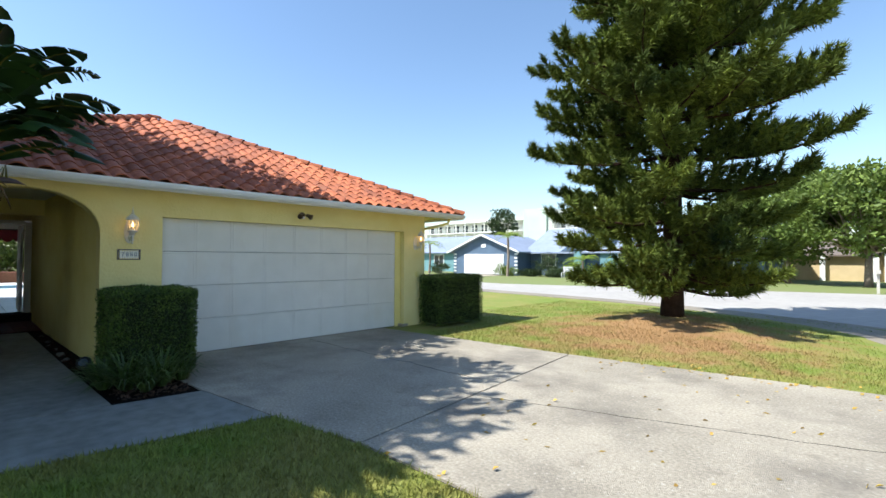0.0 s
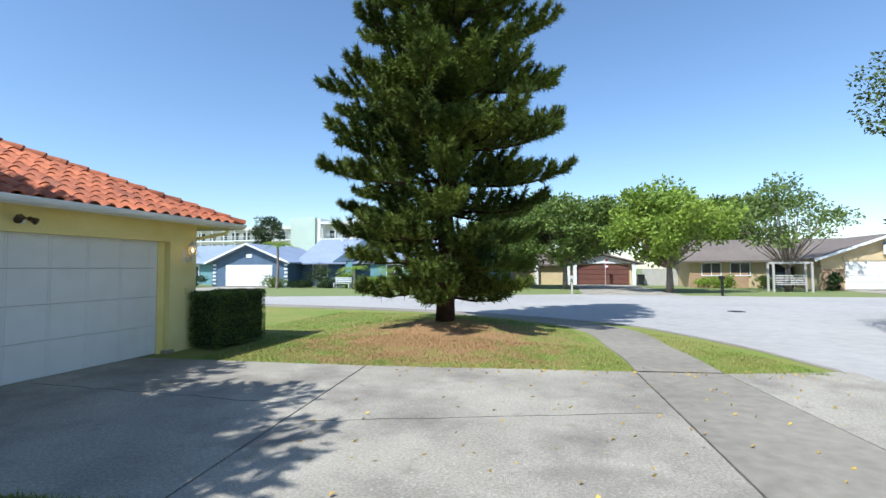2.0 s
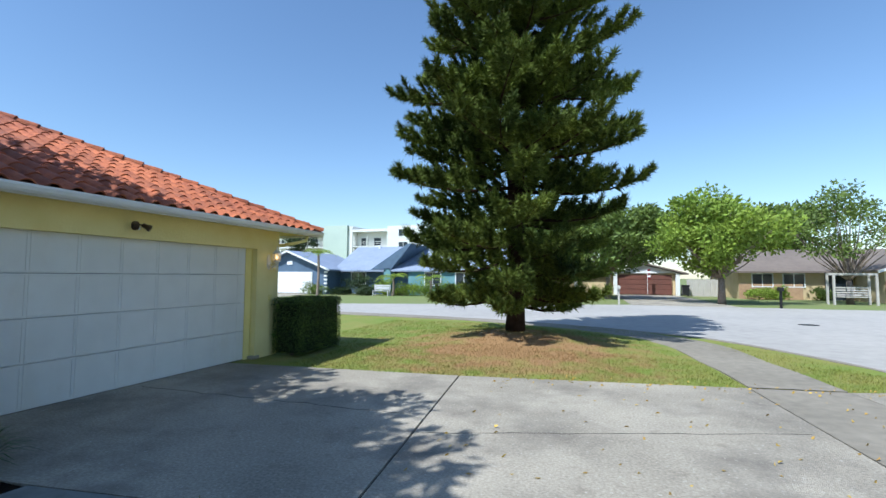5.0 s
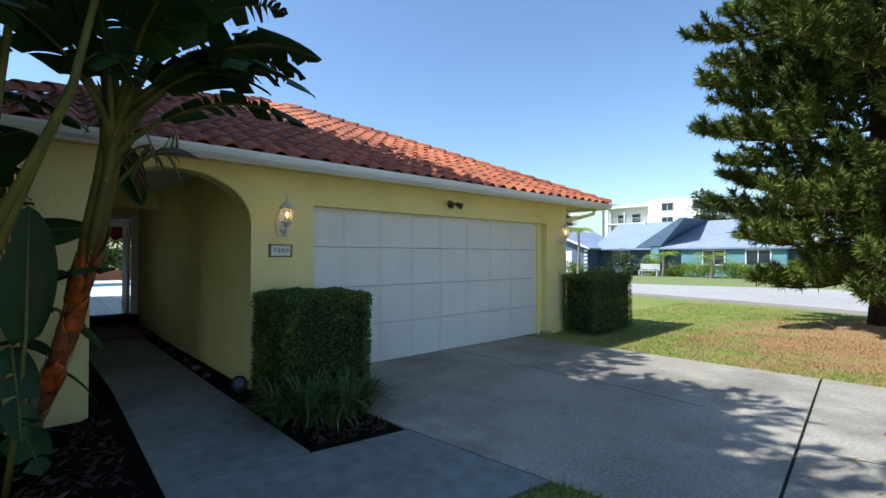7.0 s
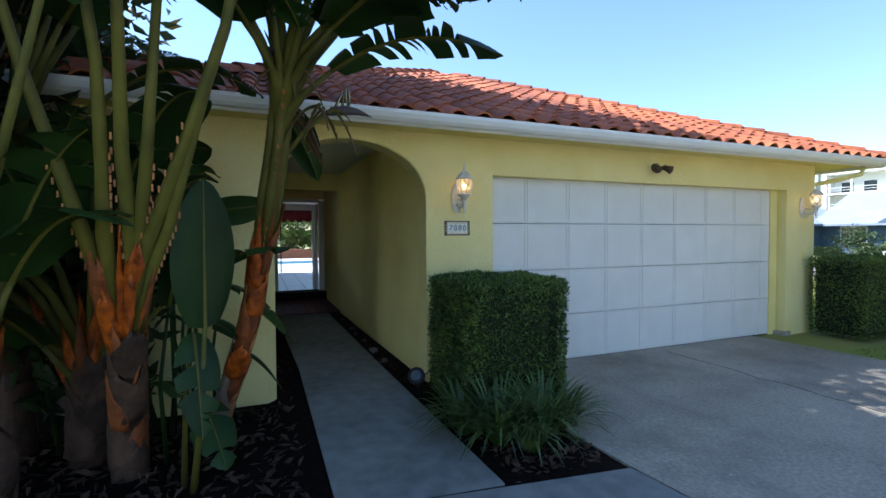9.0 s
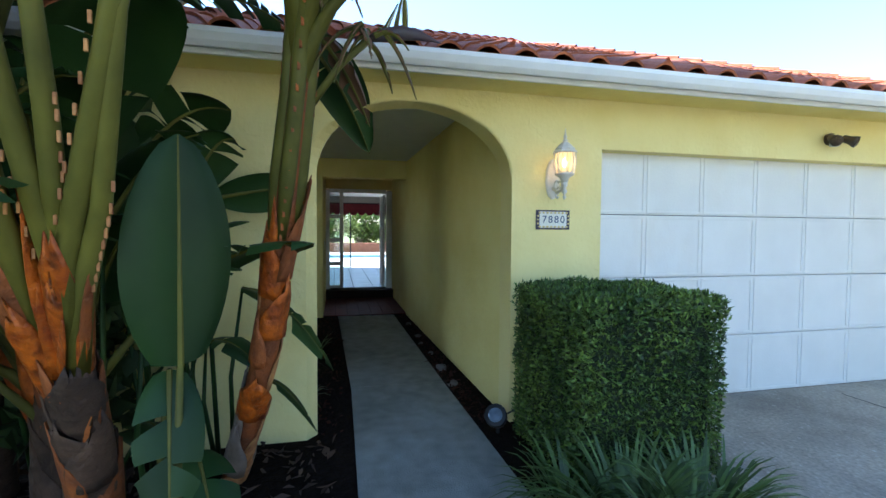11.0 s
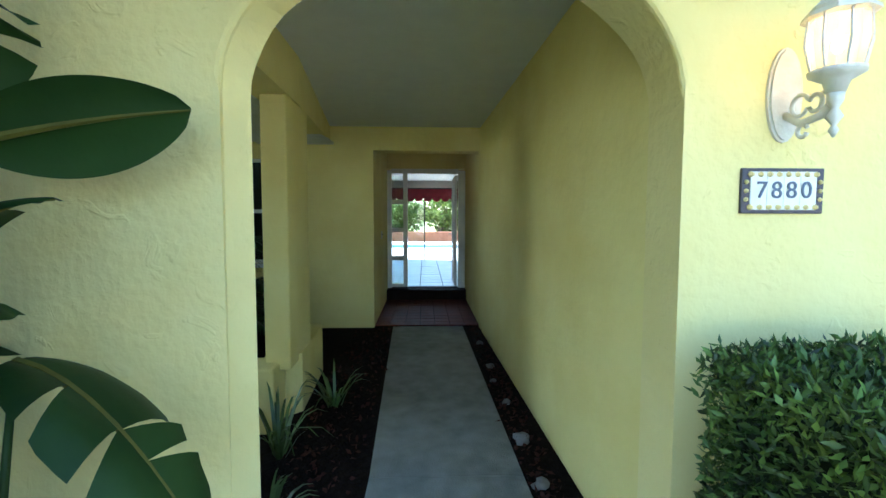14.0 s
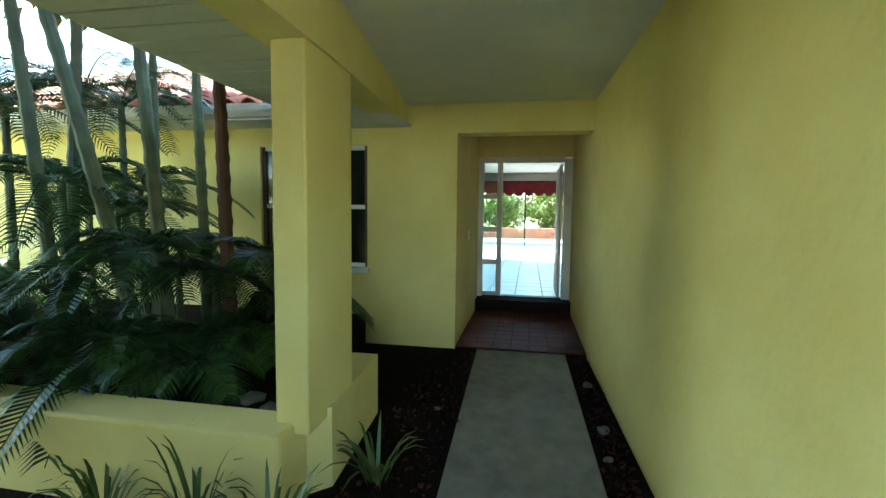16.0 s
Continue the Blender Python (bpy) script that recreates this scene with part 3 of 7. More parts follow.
def wall_lamp(y):
    """A coach lantern: oval backplate, scrolled arm, gallery, panes, roof and finial."""
    g = thing("wall_lamp", "white weathered coach lantern with a lit bulb on stucco wall", "wall lamp", "garage lanterns", at=(FX, y, 1.94))
    LX, RS = 0.205, 1.18
    bm = bmesh.new()
    pl = [(0.062 * math.cos(a), 0.16 * math.sin(a)) for a in (2 * math.pi * k / 24 for k in range(24))]
    prism(bm, pl, "x", 0.0, 0.018)
    bmesh.ops.bevel(bm, geom=[e for e in bm.edges if all(v.co.x > 0.01 for v in e.verts)], offset=0.008, segments=2, affect="EDGES")
    part("backplate", bm, M_LAMPW, g)
    bm = bmesh.new()
    tube(bm, [(0.015, 0, -0.07), (0.08, 0, -0.11), (0.16, 0, -0.1), (LX, 0, -0.06), (LX, 0, 0.0)], 0.013, 8)
    for c, r, s in (((0.075, 0, -0.05), 0.034, 1), ((0.135, 0, -0.055), 0.026, -1), ((0.09, 0, -0.135), 0.02, 1), ((0.18, 0, -0.02), 0.016, -1)):
        tube(bm, [(c[0] + s * r * math.cos(a), 0, c[2] + r * math.sin(a)) for a in (0.4 + 5.4 * k / 12 for k in range(13))], 0.007, 6)
    part("scrolled_arm", bm, M_LAMPW, g, smooth=True)
    part("drop_finial", lathe(bmesh.new(), [(r * RS, z) for r, z in ((0.003, -0.175), (0.012, -0.155), (0.005, -0.14), (0.02, -0.115), (0.008, -0.09), (0.018, -0.07), (0.02, -0.045))], (LX, 0, 0), 10), M_LAMPW, g, smooth=True)
    part("cup", lathe(bmesh.new(), [(r * RS, z) for r, z in ((0.02, -0.045), (0.03, -0.01), (0.045, 0.0), (0.062, 0.012), (0.062, 0.022), (0.05, 0.026))], (LX, 0, 0), 12), M_LAMPW, g, smooth=True)
    part("roof", lathe(bmesh.new(), [(r * RS, z) for r, z in ((0.066, 0.172), (0.08, 0.178), (0.078, 0.19), (0.062, 0.196), (0.066, 0.206), (0.05, 0.225), (0.03, 0.248), (0.014, 0.262))], (LX, 0, 0), 8), M_LAMPW, g)
    part("finial", lathe(bmesh.new(), [(r * RS, z) for r, z in ((0.012, 0.26), (0.018, 0.272), (0.008, 0.285), (0.013, 0.3), (0.006, 0.32), (0.002, 0.36))], (LX, 0, 0), 8), M_LAMPW, g, smooth=True)
    for k in range(8):
        a = math.pi * (k + 0.5) / 4
        part("glazing_bar", tube(bmesh.new(), [(LX + 0.066 * math.cos(a), 0.066 * math.sin(a), 0.022), (LX + 0.083 * math.cos(a), 0.083 * math.sin(a), 0.1), (LX + 0.077 * math.cos(a), 0.077 * math.sin(a), 0.176)], 0.004, 5), M_LAMPW, g)
    pane = part("glass_shade", lathe(bmesh.new(), [(r * RS, z) for r, z in ((0.052, 0.025), (0.066, 0.1), (0.06, 0.174))], (LX, 0, 0), 8), M_FROST, g)
    pane.visible_shadow = False
    part("candle", lathe(bmesh.new(), [(0.012, 0.025), (0.012, 0.07)], (LX, 0, 0), 8), M_LAMPW, g)
    part("bulb", lathe(bmesh.new(), [(0.006, 0.07), (0.017, 0.09), (0.014, 0.115), (0.003, 0.14)], (LX, 0, 0), 10), M_BULB, g, "glowing flame-shaped bulb", smooth=True)
    return g


wall_lamp(2.92)
wall_lamp(8.72)

M_PLAQ = mat("glazed_ceramic", (0.78, 0.76, 0.68), (0.7, 0.68, 0.6), 20.0, 0.25, 0.05)
M_PLAQB = mat("blue_glaze", (0.05, 0.04, 0.07), (0.02, 0.02, 0.03), 30.0, 0.3, 0.05)
M_PLAQY = mat("yellow_glaze", (0.7, 0.55, 0.2), (0.5, 0.42, 0.2), 40.0, 0.3, 0.05)
M_DIGIT = mat("digit_glaze", (0.07, 0.1, 0.17), None, 40.0, 0.3, 0.0)
pq = thing("house_number_plaque", "glazed tile house number plaque with lemon border", "plaque", at=(FX, 2.925, 1.615))
part("frame", bx(0, 0.014, -0.146, 0.146, -0.078, 0.078, 0.003), M_PLAQB, pq, "dark blue glazed tile edge")
for k in range(4):
    part("tile", bx(0.008, 0.018, -0.118 + k * 0.059, -0.0595 + k * 0.059, -0.066, 0.066, 0.002), M_PLAQ, pq)
for k in range(8):
    for z in (-0.056, 0.056):
        y = -0.116 + k * 0.033
        part("lemon", lathe(bmesh.new(), [(0.002, -0.011), (0.012, -0.004), (0.012, 0.004), (0.002, 0.011)], (0.014, y, z), 6), M_PLAQY, pq)
for y in (-0.132, 0.132):
    for z in (-0.03, 0.0, 0.03):
        part("lemon", lathe(bmesh.new(), [(0.002, -0.008), (0.008, -0.003), (0.008, 0.003), (0.002, 0.008)], (0.016, y, z), 6), M_PLAQY, pq)
for k, ch in enumerate("7880"):
    cu = bpy.data.curves.new("digit", "FONT")
    cu.body, cu.size, cu.extrude, cu.align_x, cu.align_y = ch, 0.082, 0.0015, "CENTER", "CENTER"
    cu.materials.append(M_DIGIT)
    dg = new("digit", cu)
    dg.parent = pq
    dg.matrix_basis = pose(0.021, -0.079 + k * 0.0527, 0.0, 90, 0, 90)

M_BRONZE = mat("bronze", (0.14, 0.1, 0.07), (0.08, 0.06, 0.045), 20.0, 0.45, 0.1, metallic=0.6)
fl = thing("floodlight", "bronze twin floodlight under the eave", "floodlight", at=(FX, 5.72, 2.4))
part("mount", tube(bmesh.new(), [(0, 0, 0), (0.035, 0, 0)], 0.055, 14), M_BRONZE, fl)
part("sensor", bx(0.03, 0.09, -0.03, 0.03, -0.075, -0.03, 0.01), M_WHITE, fl, "white motion sensor")
for s in (-1, 1):
    part("arm", tube(bmesh.new(), [(0.03, 0, 0), (0.06, 0.04 * s, 0.005), (0.08, 0.07 * s, 0.0)], 0.01, 6), M_BRONZE, fl)
    hd = Matrix.Translation((0.08, 0.07 * s, 0)) @ Vector((0.8, 0.45 * s, -0.45)).to_track_quat("Z", "Y").to_matrix().to_4x4()
    bm = lathe(bmesh.new(), [(0.018, -0.01), (0.032, 0.0), (0.036, 0.05), (0.05, 0.09), (0.052, 0.11)], (0, 0, 0), 12)
    bm.transform(hd)
    head = part("lamp_head", bm, M_BRONZE, fl, smooth=True)
    bm = lathe(bmesh.new(), [(0.048, 0.1), (0.03, 0.118), (0.004, 0.122)], (0, 0, 0), 12)
    bm.transform(hd)
    part("lens", bm, M_LGLASS, head)

# ---- post, planter and window of the courtyard ----
wall("post", bx(-9.66, -9.06, 0.515, 0.7, 0.4, 2.4, 0.012), "yellow stucco post between passage and courtyard")
planter = thing("planter_wall", "low yellow stucco planter wall round palms", "planter", kind="structure")
part("front", bx(-9.2, -8.91, -7, 0.62, -0.06, 0.46, 0.02), M_STUCCO_S, planter)
part("side", prism(bmesh.new(), [(-10.28, 0.46), (-9.202, 0.46), (-9.202, 0.618), (-9.3, 0.72), (-10.28, 0.66)], "z", -0.06, 0.458), M_STUCCO_S, planter)
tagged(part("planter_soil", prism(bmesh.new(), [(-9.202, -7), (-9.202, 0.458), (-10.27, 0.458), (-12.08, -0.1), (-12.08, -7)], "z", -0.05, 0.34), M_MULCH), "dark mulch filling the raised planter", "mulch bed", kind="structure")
# Dark colour that stands for the unlit room behind the panes.
M_ROOM = mat("window_room_shade", (0.05, 0.045, 0.04), None, 2.0, 0.9, 0.0)


def sash_window(x, y0, y1, z0, z1):
    g = thing("window_1", "closed double-hung window with white bars and a dark sheet for the unlit room", "window", kind="structure")
    w = 0.045
    for k, (a, b, u, v) in enumerate(((y0, y0 + w, z0, z1), (y1 - w, y1, z0, z1), (y0 + w, y1 - w, z0, z0 + w), (y0 + w, y1 - w, z1 - w, z1))):
        part("window_frame", bx(x - 0.1, x - 0.04, a, b, u, v, 0.004), M_BRONZE if k < 2 else M_WHITE, g)
    zm = (z0 + z1) / 2
    part("meeting_rail", bx(x - 0.09, x - 0.05, y0 + w, y1 - w, zm - 0.025, zm + 0.025, 0.004), M_WHITE, g)
    ym = (y0 + y1) / 2
    part("mullion", bx(x - 0.085, x - 0.055, ym - 0.02, ym + 0.02, z0 + w, z1 - w, 0.003), M_WHITE, g)
    for a, b in ((y0 + w, ym - 0.02), (ym + 0.02, y1 - w)):
        for u, v in ((z0 + w, zm - 0.025), (zm + 0.025, z1 - w)):
            part("pane", bx(x - 0.072, x - 0.068, a, b, u, v), M_GLASS, g)
    part("window_sill", bx(x - 0.06, x + 0.05, y0 - 0.03, y1 + 0.03, z0 - 0.06, z0 - 0.002, 0.008), M_WHITE, g)
    # Flat dark sheet in place of the room's shade.
    part("room_shade_sheet", bx(x - 0.27, x - 0.25, y0 - 0.1, y1 + 0.1, z0 - 0.1, z1 + 0.1), M_ROOM, g)
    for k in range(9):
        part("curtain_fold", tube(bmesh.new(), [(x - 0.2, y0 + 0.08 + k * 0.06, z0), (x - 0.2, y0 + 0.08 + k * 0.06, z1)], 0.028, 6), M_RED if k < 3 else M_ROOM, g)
    return g


sash_window(-12.09, -1.45, -0.08, 0.9, 2.33)

# ---- porch, front door, room and pool terrace beyond ----
porch = thing("porch_floor", "dark red-brown glazed tile porch floor", "floor", kind="structure")
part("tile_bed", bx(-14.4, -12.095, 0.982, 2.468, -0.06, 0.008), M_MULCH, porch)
tile_me = None
for i in range(11):
    for j in range(7):
        x, y = -12.1 - i * 0.207, 0.985 + j * 0.212
        if tile_me is None:
            t0 = part("tile", bx(-0.2, 0, 0, 0.205, 0, 0.016, 0.003), M_BROWNTILE, porch)
            tile_me = t0.data
            t0.location = (x, y, 0.005)
        else:
            t1 = new("tile", tile_me)
            t1.parent, t1.location = porch, (x, y, 0.005)
M_ROOM2 = mat("dark_slate_step", (0.018, 0.01, 0.008), None, 6.0, 0.8, 0.2, spec=0.1)
tagged(part("door_step", bx(-14.62, -14.1, 0.982, 2.468, 0.022, 0.2, 0.01), M_ROOM2), "dark tiled step before the front door", "step", kind="structure")
DX = -14.39
fd = thing("door_1", "white front door frame with sidelight, door standing open", "door", kind="structure")
for n, (a, b, u, v) in (("jamb", (0.98, 1.06, 0.2, 2.42)), ("mullion", (1.28, 1.36, 0.2, 2.36)), ("jamb", (2.32, 2.46, 0.2, 2.42)), ("head", (1.06, 2.32, 2.36, 2.45))):
    part(n, bx(DX - 0.12, DX, a, b, u, v, 0.006), M_WHITE, fd)
part("wall_above", bx(DX - 0.25, DX - 0.02, 0.98, 2.467, 2.452, 2.8), M_STUCCO, fd)
for k in range(4):
    u = 0.24 + k * 0.53
    part("sidelight_rail", bx(DX - 0.09, DX - 0.03, 1.06, 1.28, u - 0.04, u + 0.04, 0.005), M_WHITE, fd)
    part("sidelight_pane", bx(DX - 0.064, DX - 0.058, 1.06, 1.28, u + 0.04, u + 0.49), M_GLASS, fd)
leaf = part("door_leaf", bx(DX - 1.02, DX - 0.11, 2.26, 2.305, 0.22, 2.34, 0.004), M_WHITE, fd, "white door leaf swung inward")
for k in range(3):
    part("leaf_panel", bx(DX - 0.9, DX - 0.25, 2.25, 2.262, 0.35 + k * 0.66, 0.9 + k * 0.66, 0.005), M_WHITE, leaf)
part("door_handle", tube(bmesh.new(), [(DX - 0.94, 2.262, 1.2), (DX - 0.94, 2.2, 1.2), (DX - 0.84, 2.195, 1.2)], 0.011, 8), M_BRONZE, leaf, "brass lever handle")
part("threshold", bx(DX - 0.13, DX + 0.02, 1.06, 2.32, 0.2, 0.222, 0.004), M_DARK, fd)
bell = thing("door_bell", "small white doorbell plate on stucco", "doorbell", at=(-13.2, 0.98, 1.25))
part("plate", bx(-0.03, 0.03, 0, 0.012, -0.06, 0.06, 0.003), M_WHITE, bell)
part("button", tube(bmesh.new(), [(0, 0.012, 0.01), (0, 0.02, 0.01)], 0.012, 10), M_DARK, bell)

room_floor = thing("floor", "glossy white tiled living room floor", "floor", kind="structure")
part("tile_bed", bx(-20.5, DX - 0.14, -1.5, 4.5, 0.0, 0.2), M_GROUT, room_floor)
tile_me = None
for i in range(13):
    for j in range(8):
        x, y = DX - 0.6 - i * 0.45, -0.2 + j * 0.45
        if tile_me is None:
            t0 = part("tile", bx(0, 0.435, 0, 0.435, 0, 0.012, 0.002), M_WHITETILE, room_floor)
            tile_me = t0.data
            t0.location = (x, y, 0.205)
        else:
            t1 = new("tile", tile_me)
            t1.parent, t1.location = room_floor, (x, y, 0.205)
M_INWALL = mat("inside_paint", (0.6, 0.55, 0.48), None, 3.0, 0.8, 0.05)
tagged(part("wall_room_left", bx(-20.5, -14.62, -1.6, -1.5, 0.0, 2.9), M_INWALL), "painted living room wall", "wall", kind="structure")
tagged(part("wall_room_right", bx(-20.5, -14.62, 4.5, 4.6, 0.0, 2.9), M_INWALL), "painted living room wall", "wall", kind="structure")
tagged(part("wall_room_front", prism(bmesh.new(), [(-1.5, 0), (0.7, 0), (0.7, 2.75), (2.76, 2.75), (2.76, 0), (4.5, 0), (4.5, 2.9), (-1.5, 2.9)], "x", -14.72, -14.622), M_INWALL), "painted living room wall round the front door", "wall", kind="structure")
tagged(part("ceiling_room", bx(-20.5, -14.62, -1.5, 4.5, 2.72, 2.85), M_CEIL), "pale living room ceiling", "ceiling", kind="structure")
sl = thing("window_2", "open sliding glass doors to the pool terrace", "window", kind="structure")
for a, b in ((-1.5, -0.4), (1.66, 1.7), (3.6, 4.5)):
    part("window_frame", bx(-20.5, -20.42, a, b, 0.2, 2.4, 0.005), M_DARK if b - a < 0.1 else M_INWALL, sl)
part("head", bx(-20.5, -20.4, -1.5, 4.5, 2.4, 2.72), M_INWALL, sl)
part("pane", bx(-20.47, -20.462, -0.4, 1.66, 0.2, 2.4), M_GLASS, sl)
val = thing("awning_valance", "scalloped dark red fabric valance over the glass doors", "valance", at=(0, 0, 0))
bm = bmesh.new()
pts = [(-0.6, 2.45), (-0.6, 2.16)]
for k in range(16):
    y = -0.6 + k * 0.28
    pts += [(y + 0.05, 2.08), (y + 0.14, 2.05), (y + 0.23, 2.08), (y + 0.28, 2.16)]
pts.append((pts[-1][0], 2.45))
prism(bm, pts, "x", -20.35, -20.33)
part("fabric", bm, M_RED, val)
part("rail", bx(-20.38, -20.32, -0.6, 3.9, 2.45, 2.49, 0.005), M_DARK, val)
for y0 in (-0.38, 3.35):
    cu_t = thing("curtain", "dark red gathered curtain beside the glass door", "curtain", "terrace curtains")
    for k in range(6):
        part("fold", tube(bmesh.new(), [(-20.25, y0 + k * 0.045, 0.22), (-20.25 + 0.02 * (k % 2), y0 + k * 0.045, 2.4)], 0.03, 6), M_RED, cu_t)
M_DECK = mat("terrace_paving", (0.66, 0.64, 0.6), (0.58, 0.56, 0.52), 2.0, 0.8, 0.2, 40.0)
M_WATER = mat("pool_water", (0.05, 0.3, 0.45), (0.04, 0.25, 0.4), 2.0, 0.05, 0.3, 6.0)
tagged(part("terrace", bx(-26.5, -20.5, -6, 9, -0.06, 0.19), M_DECK), "sunlit pale pool terrace", "terrace", kind="structure")
tagged(part("water", bx(-28.8, -26.5, -6, 9, -0.06, 0.12), M_WATER), "blue swimming pool water", "pool", kind="structure")
tagged(part("pool_rim", bx(-31.5, -28.8, -6, 9, -0.06, 0.22, 0.03), M_DECK), "pale pool coping", "terrace", kind="structure")
M_BRICK = mat("garden_brick", (0.35, 0.15, 0.09), (0.25, 0.1, 0.06), 6.0, 0.9, 0.4)
tagged(part("garden_wall", bx(-33, -32.6, -8, 11, -0.06, 0.75, 0.03), M_BRICK), "low red brick garden wall behind the pool", "wall", kind="structure")


# ---- plants ----
def np_mesh(name, V, F, material, parent=None, label="", smooth=False):
    """A mesh from arrays: vertices (n, 3) and equal-sided faces (m, k)."""
    V, F = np.asarray(V, dtype=np.float32), np.asarray(F, dtype=np.int32)
    me = bpy.data.meshes.new(name)
    me.vertices.add(len(V))
    me.vertices.foreach_set("co", V.ravel())
    m, k = F.shape
    me.loops.add(m * k)
    me.loops.foreach_set("vertex_index", F.ravel())
    me.polygons.add(m)
    me.polygons.foreach_set("loop_start", np.arange(0, m * k, k, dtype=np.int32))
    if smooth:
        me.polygons.foreach_set("use_smooth", [True] * m)
    me.update(calc_edges=True)
    me.validate()
    for mt in material if isinstance(material, (list, tuple)) else (material,):
        me.materials.append(mt)
    ob = new(name, me)
    if parent is not None:
        ob.parent = parent
    if label:
        ob["label"] = label
    return ob


def unit(a):
    return a / np.maximum(np.linalg.norm(a, axis=1, keepdims=True), 1e-6)


def leaves(rs, P, out, length, width, spread=0.8):
    """Pointed leaves folded along the middle: four corners each, as two triangles."""
    n = len(P)
    d = unit(out + rs.normal(0, spread, (n, 3)))
    s = unit(np.cross(d, rs.normal(0, 1, (n, 3))))
    up = np.cross(s, d)
    L = length * rs.uniform(0.65, 1.3, (n, 1))
    W = width * rs.uniform(0.7, 1.25, (n, 1))
    V = np.empty((n, 4, 3))
    V[:, 0], V[:, 2] = P, P + d * L
    V[:, 1] = P + d * L * 0.45 + s * W * 0.5 + up * W * 0.22
    V[:, 3] = P + d * L * 0.45 - s * W * 0.5 + up * W * 0.22
    base = np.arange(n)[:, None] * 4
    F = np.concatenate([base + [0, 1, 2], base + [0, 2, 3]], axis=0)
    return V.reshape(-1, 3), F


def blades(rs, P, d, length, width):
    """Thin tapering needles or grass blades, a triangle each."""
    n = len(P)
    s = unit(np.cross(d, rs.normal(0, 1, (n, 3)))) * width * 0.5
    V = np.empty((n, 3, 3))
    V[:, 0], V[:, 1], V[:, 2] = P - s, P + s, P + d * length
    return V.reshape(-1, 3), np.arange(n * 3).reshape(n, 3)


def hedge(name, x0, x1, y0, y1, z1, n, seed, label, group="clipped hedges"):
    """A clipped box hedge: near-black core for inner shade, pointed leaves over its uneven faces."""
    rs = np.random.RandomState(seed)
    g = thing(name, label, "hedge", group)
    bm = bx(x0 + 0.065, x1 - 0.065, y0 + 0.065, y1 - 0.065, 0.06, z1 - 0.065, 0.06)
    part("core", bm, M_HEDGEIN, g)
    for k in range(5):
        cx, cy = rs.uniform(x0 + 0.25, x1 - 0.25), rs.uniform(y0 + 0.2, y1 - 0.2)
        part("stem", tube(bmesh.new(), [(cx, cy, -0.05), (cx + 0.03, cy, 0.12), (cx, cy + 0.02, 0.4)], [0.025, 0.02, 0.015], 6), M_GREYBARK, g)
    ax, ay, az = x1 - x0, y1 - y0, z1
    areas = np.array([ay * az, ay * az, ax * az, ax * az, ax * ay * 1.3])
    side = rs.choice(5, n, p=areas / areas.sum())
    u, v = rs.rand(n), rs.rand(n)
    P, O = np.zeros((n, 3)), np.zeros((n, 3))
    for k in range(5):
        m = side == k
        if k < 2:
            P[m] = np.c_[np.full(m.sum(), (x0, x1)[k]), y0 + ay * u[m], 0.06 + (az - 0.06) * v[m]]
            O[m] = ((-1, 0, 0.35), (1, 0, 0.35))[k]
        elif k < 4:
            P[m] = np.c_[x0 + ax * u[m], np.full(m.sum(), (y0, y1)[k - 2]), 0.06 + (az - 0.06) * v[m]]
            O[m] = ((0, -1, 0.35), (0, 1, 0.35))[k - 2]
        else:
            P[m] = np.c_[x0 + ax * u[m], y0 + ay * v[m], np.full(m.sum(), az)]
            O[m] = (0, 0, 1)
    # rounded corners and a lumpy surface
    c = np.array([(x0 + x1) / 2, (y0 + y1) / 2, az * 0.5])
    h = np.array([ax / 2, ay / 2, az / 2])
    q = np.abs((P - c) / h)
    corner = np.sort(q, axis=1)[:, 1:2]
    lump = np.array([noise.noise(Vector(p) * 3.2) for p in P])[:, None]
    P = P - unit(O) * (0.06 * np.clip((corner - 0.85) / 0.15, 0, 1) ** 2 + 0.12 * rs.rand(n, 1) ** 1.6 + 0.03 * lump + 0.02)
    V, F = leaves(rs, P, unit(O), 0.036, 0.014, 0.95)
    np_mesh("leaves", V, F, M_HEDGE, g)
    return g


hedge("hedge", -7.05, -6.08, 2.5, 3.5, 1.17, 46000, 1, "square clipped dark green hedge beside the arch")
hedge("hedge", -7.2, -6.45, 8.75, 10.35, 1.2, 30000, 2, "square clipped dark green hedge at the garage corner")


def grass_clump(x, y, z, r, h, n, seed, label="arching tuft of strappy dark green border grass"):
    rs = np.random.RandomState(seed)
    g = thing("border_grass", label, "grass clump", "border grass", at=(x, y, z))
    bm = bmesh.new()
    for k in range(n):
        a, t = rs.uniform(0, 6.283), rs.uniform(0.55, 1.0)
        d, s = Vector((math.cos(a), math.sin(a), 0)), Vector((-math.sin(a), math.cos(a), 0))
        b = d * rs.uniform(0, 0.06)
        w = 0.009 + 0.006 * rs.rand()
        pts = [b + d * (r * t * f) + Vector((0, 0, h * (1.35 - 0.5 * t) * (2.2 * f - 1.75 * t * f * f))) for f in (0, 0.25, 0.5, 0.75, 1.0)]
        prev = None
        for i, p in enumerate(pts):
            ww = w * (1 - (i / 4) ** 2 * 0.9)
            cur = (bm.verts.new(p - s * ww), bm.verts.new(p + s * ww))
            if prev:
                bm.faces.new((prev[0], prev[1], cur[1], cur[0]))
            prev = cur
    part("blades", bm, M_STRAP, g)
    return g


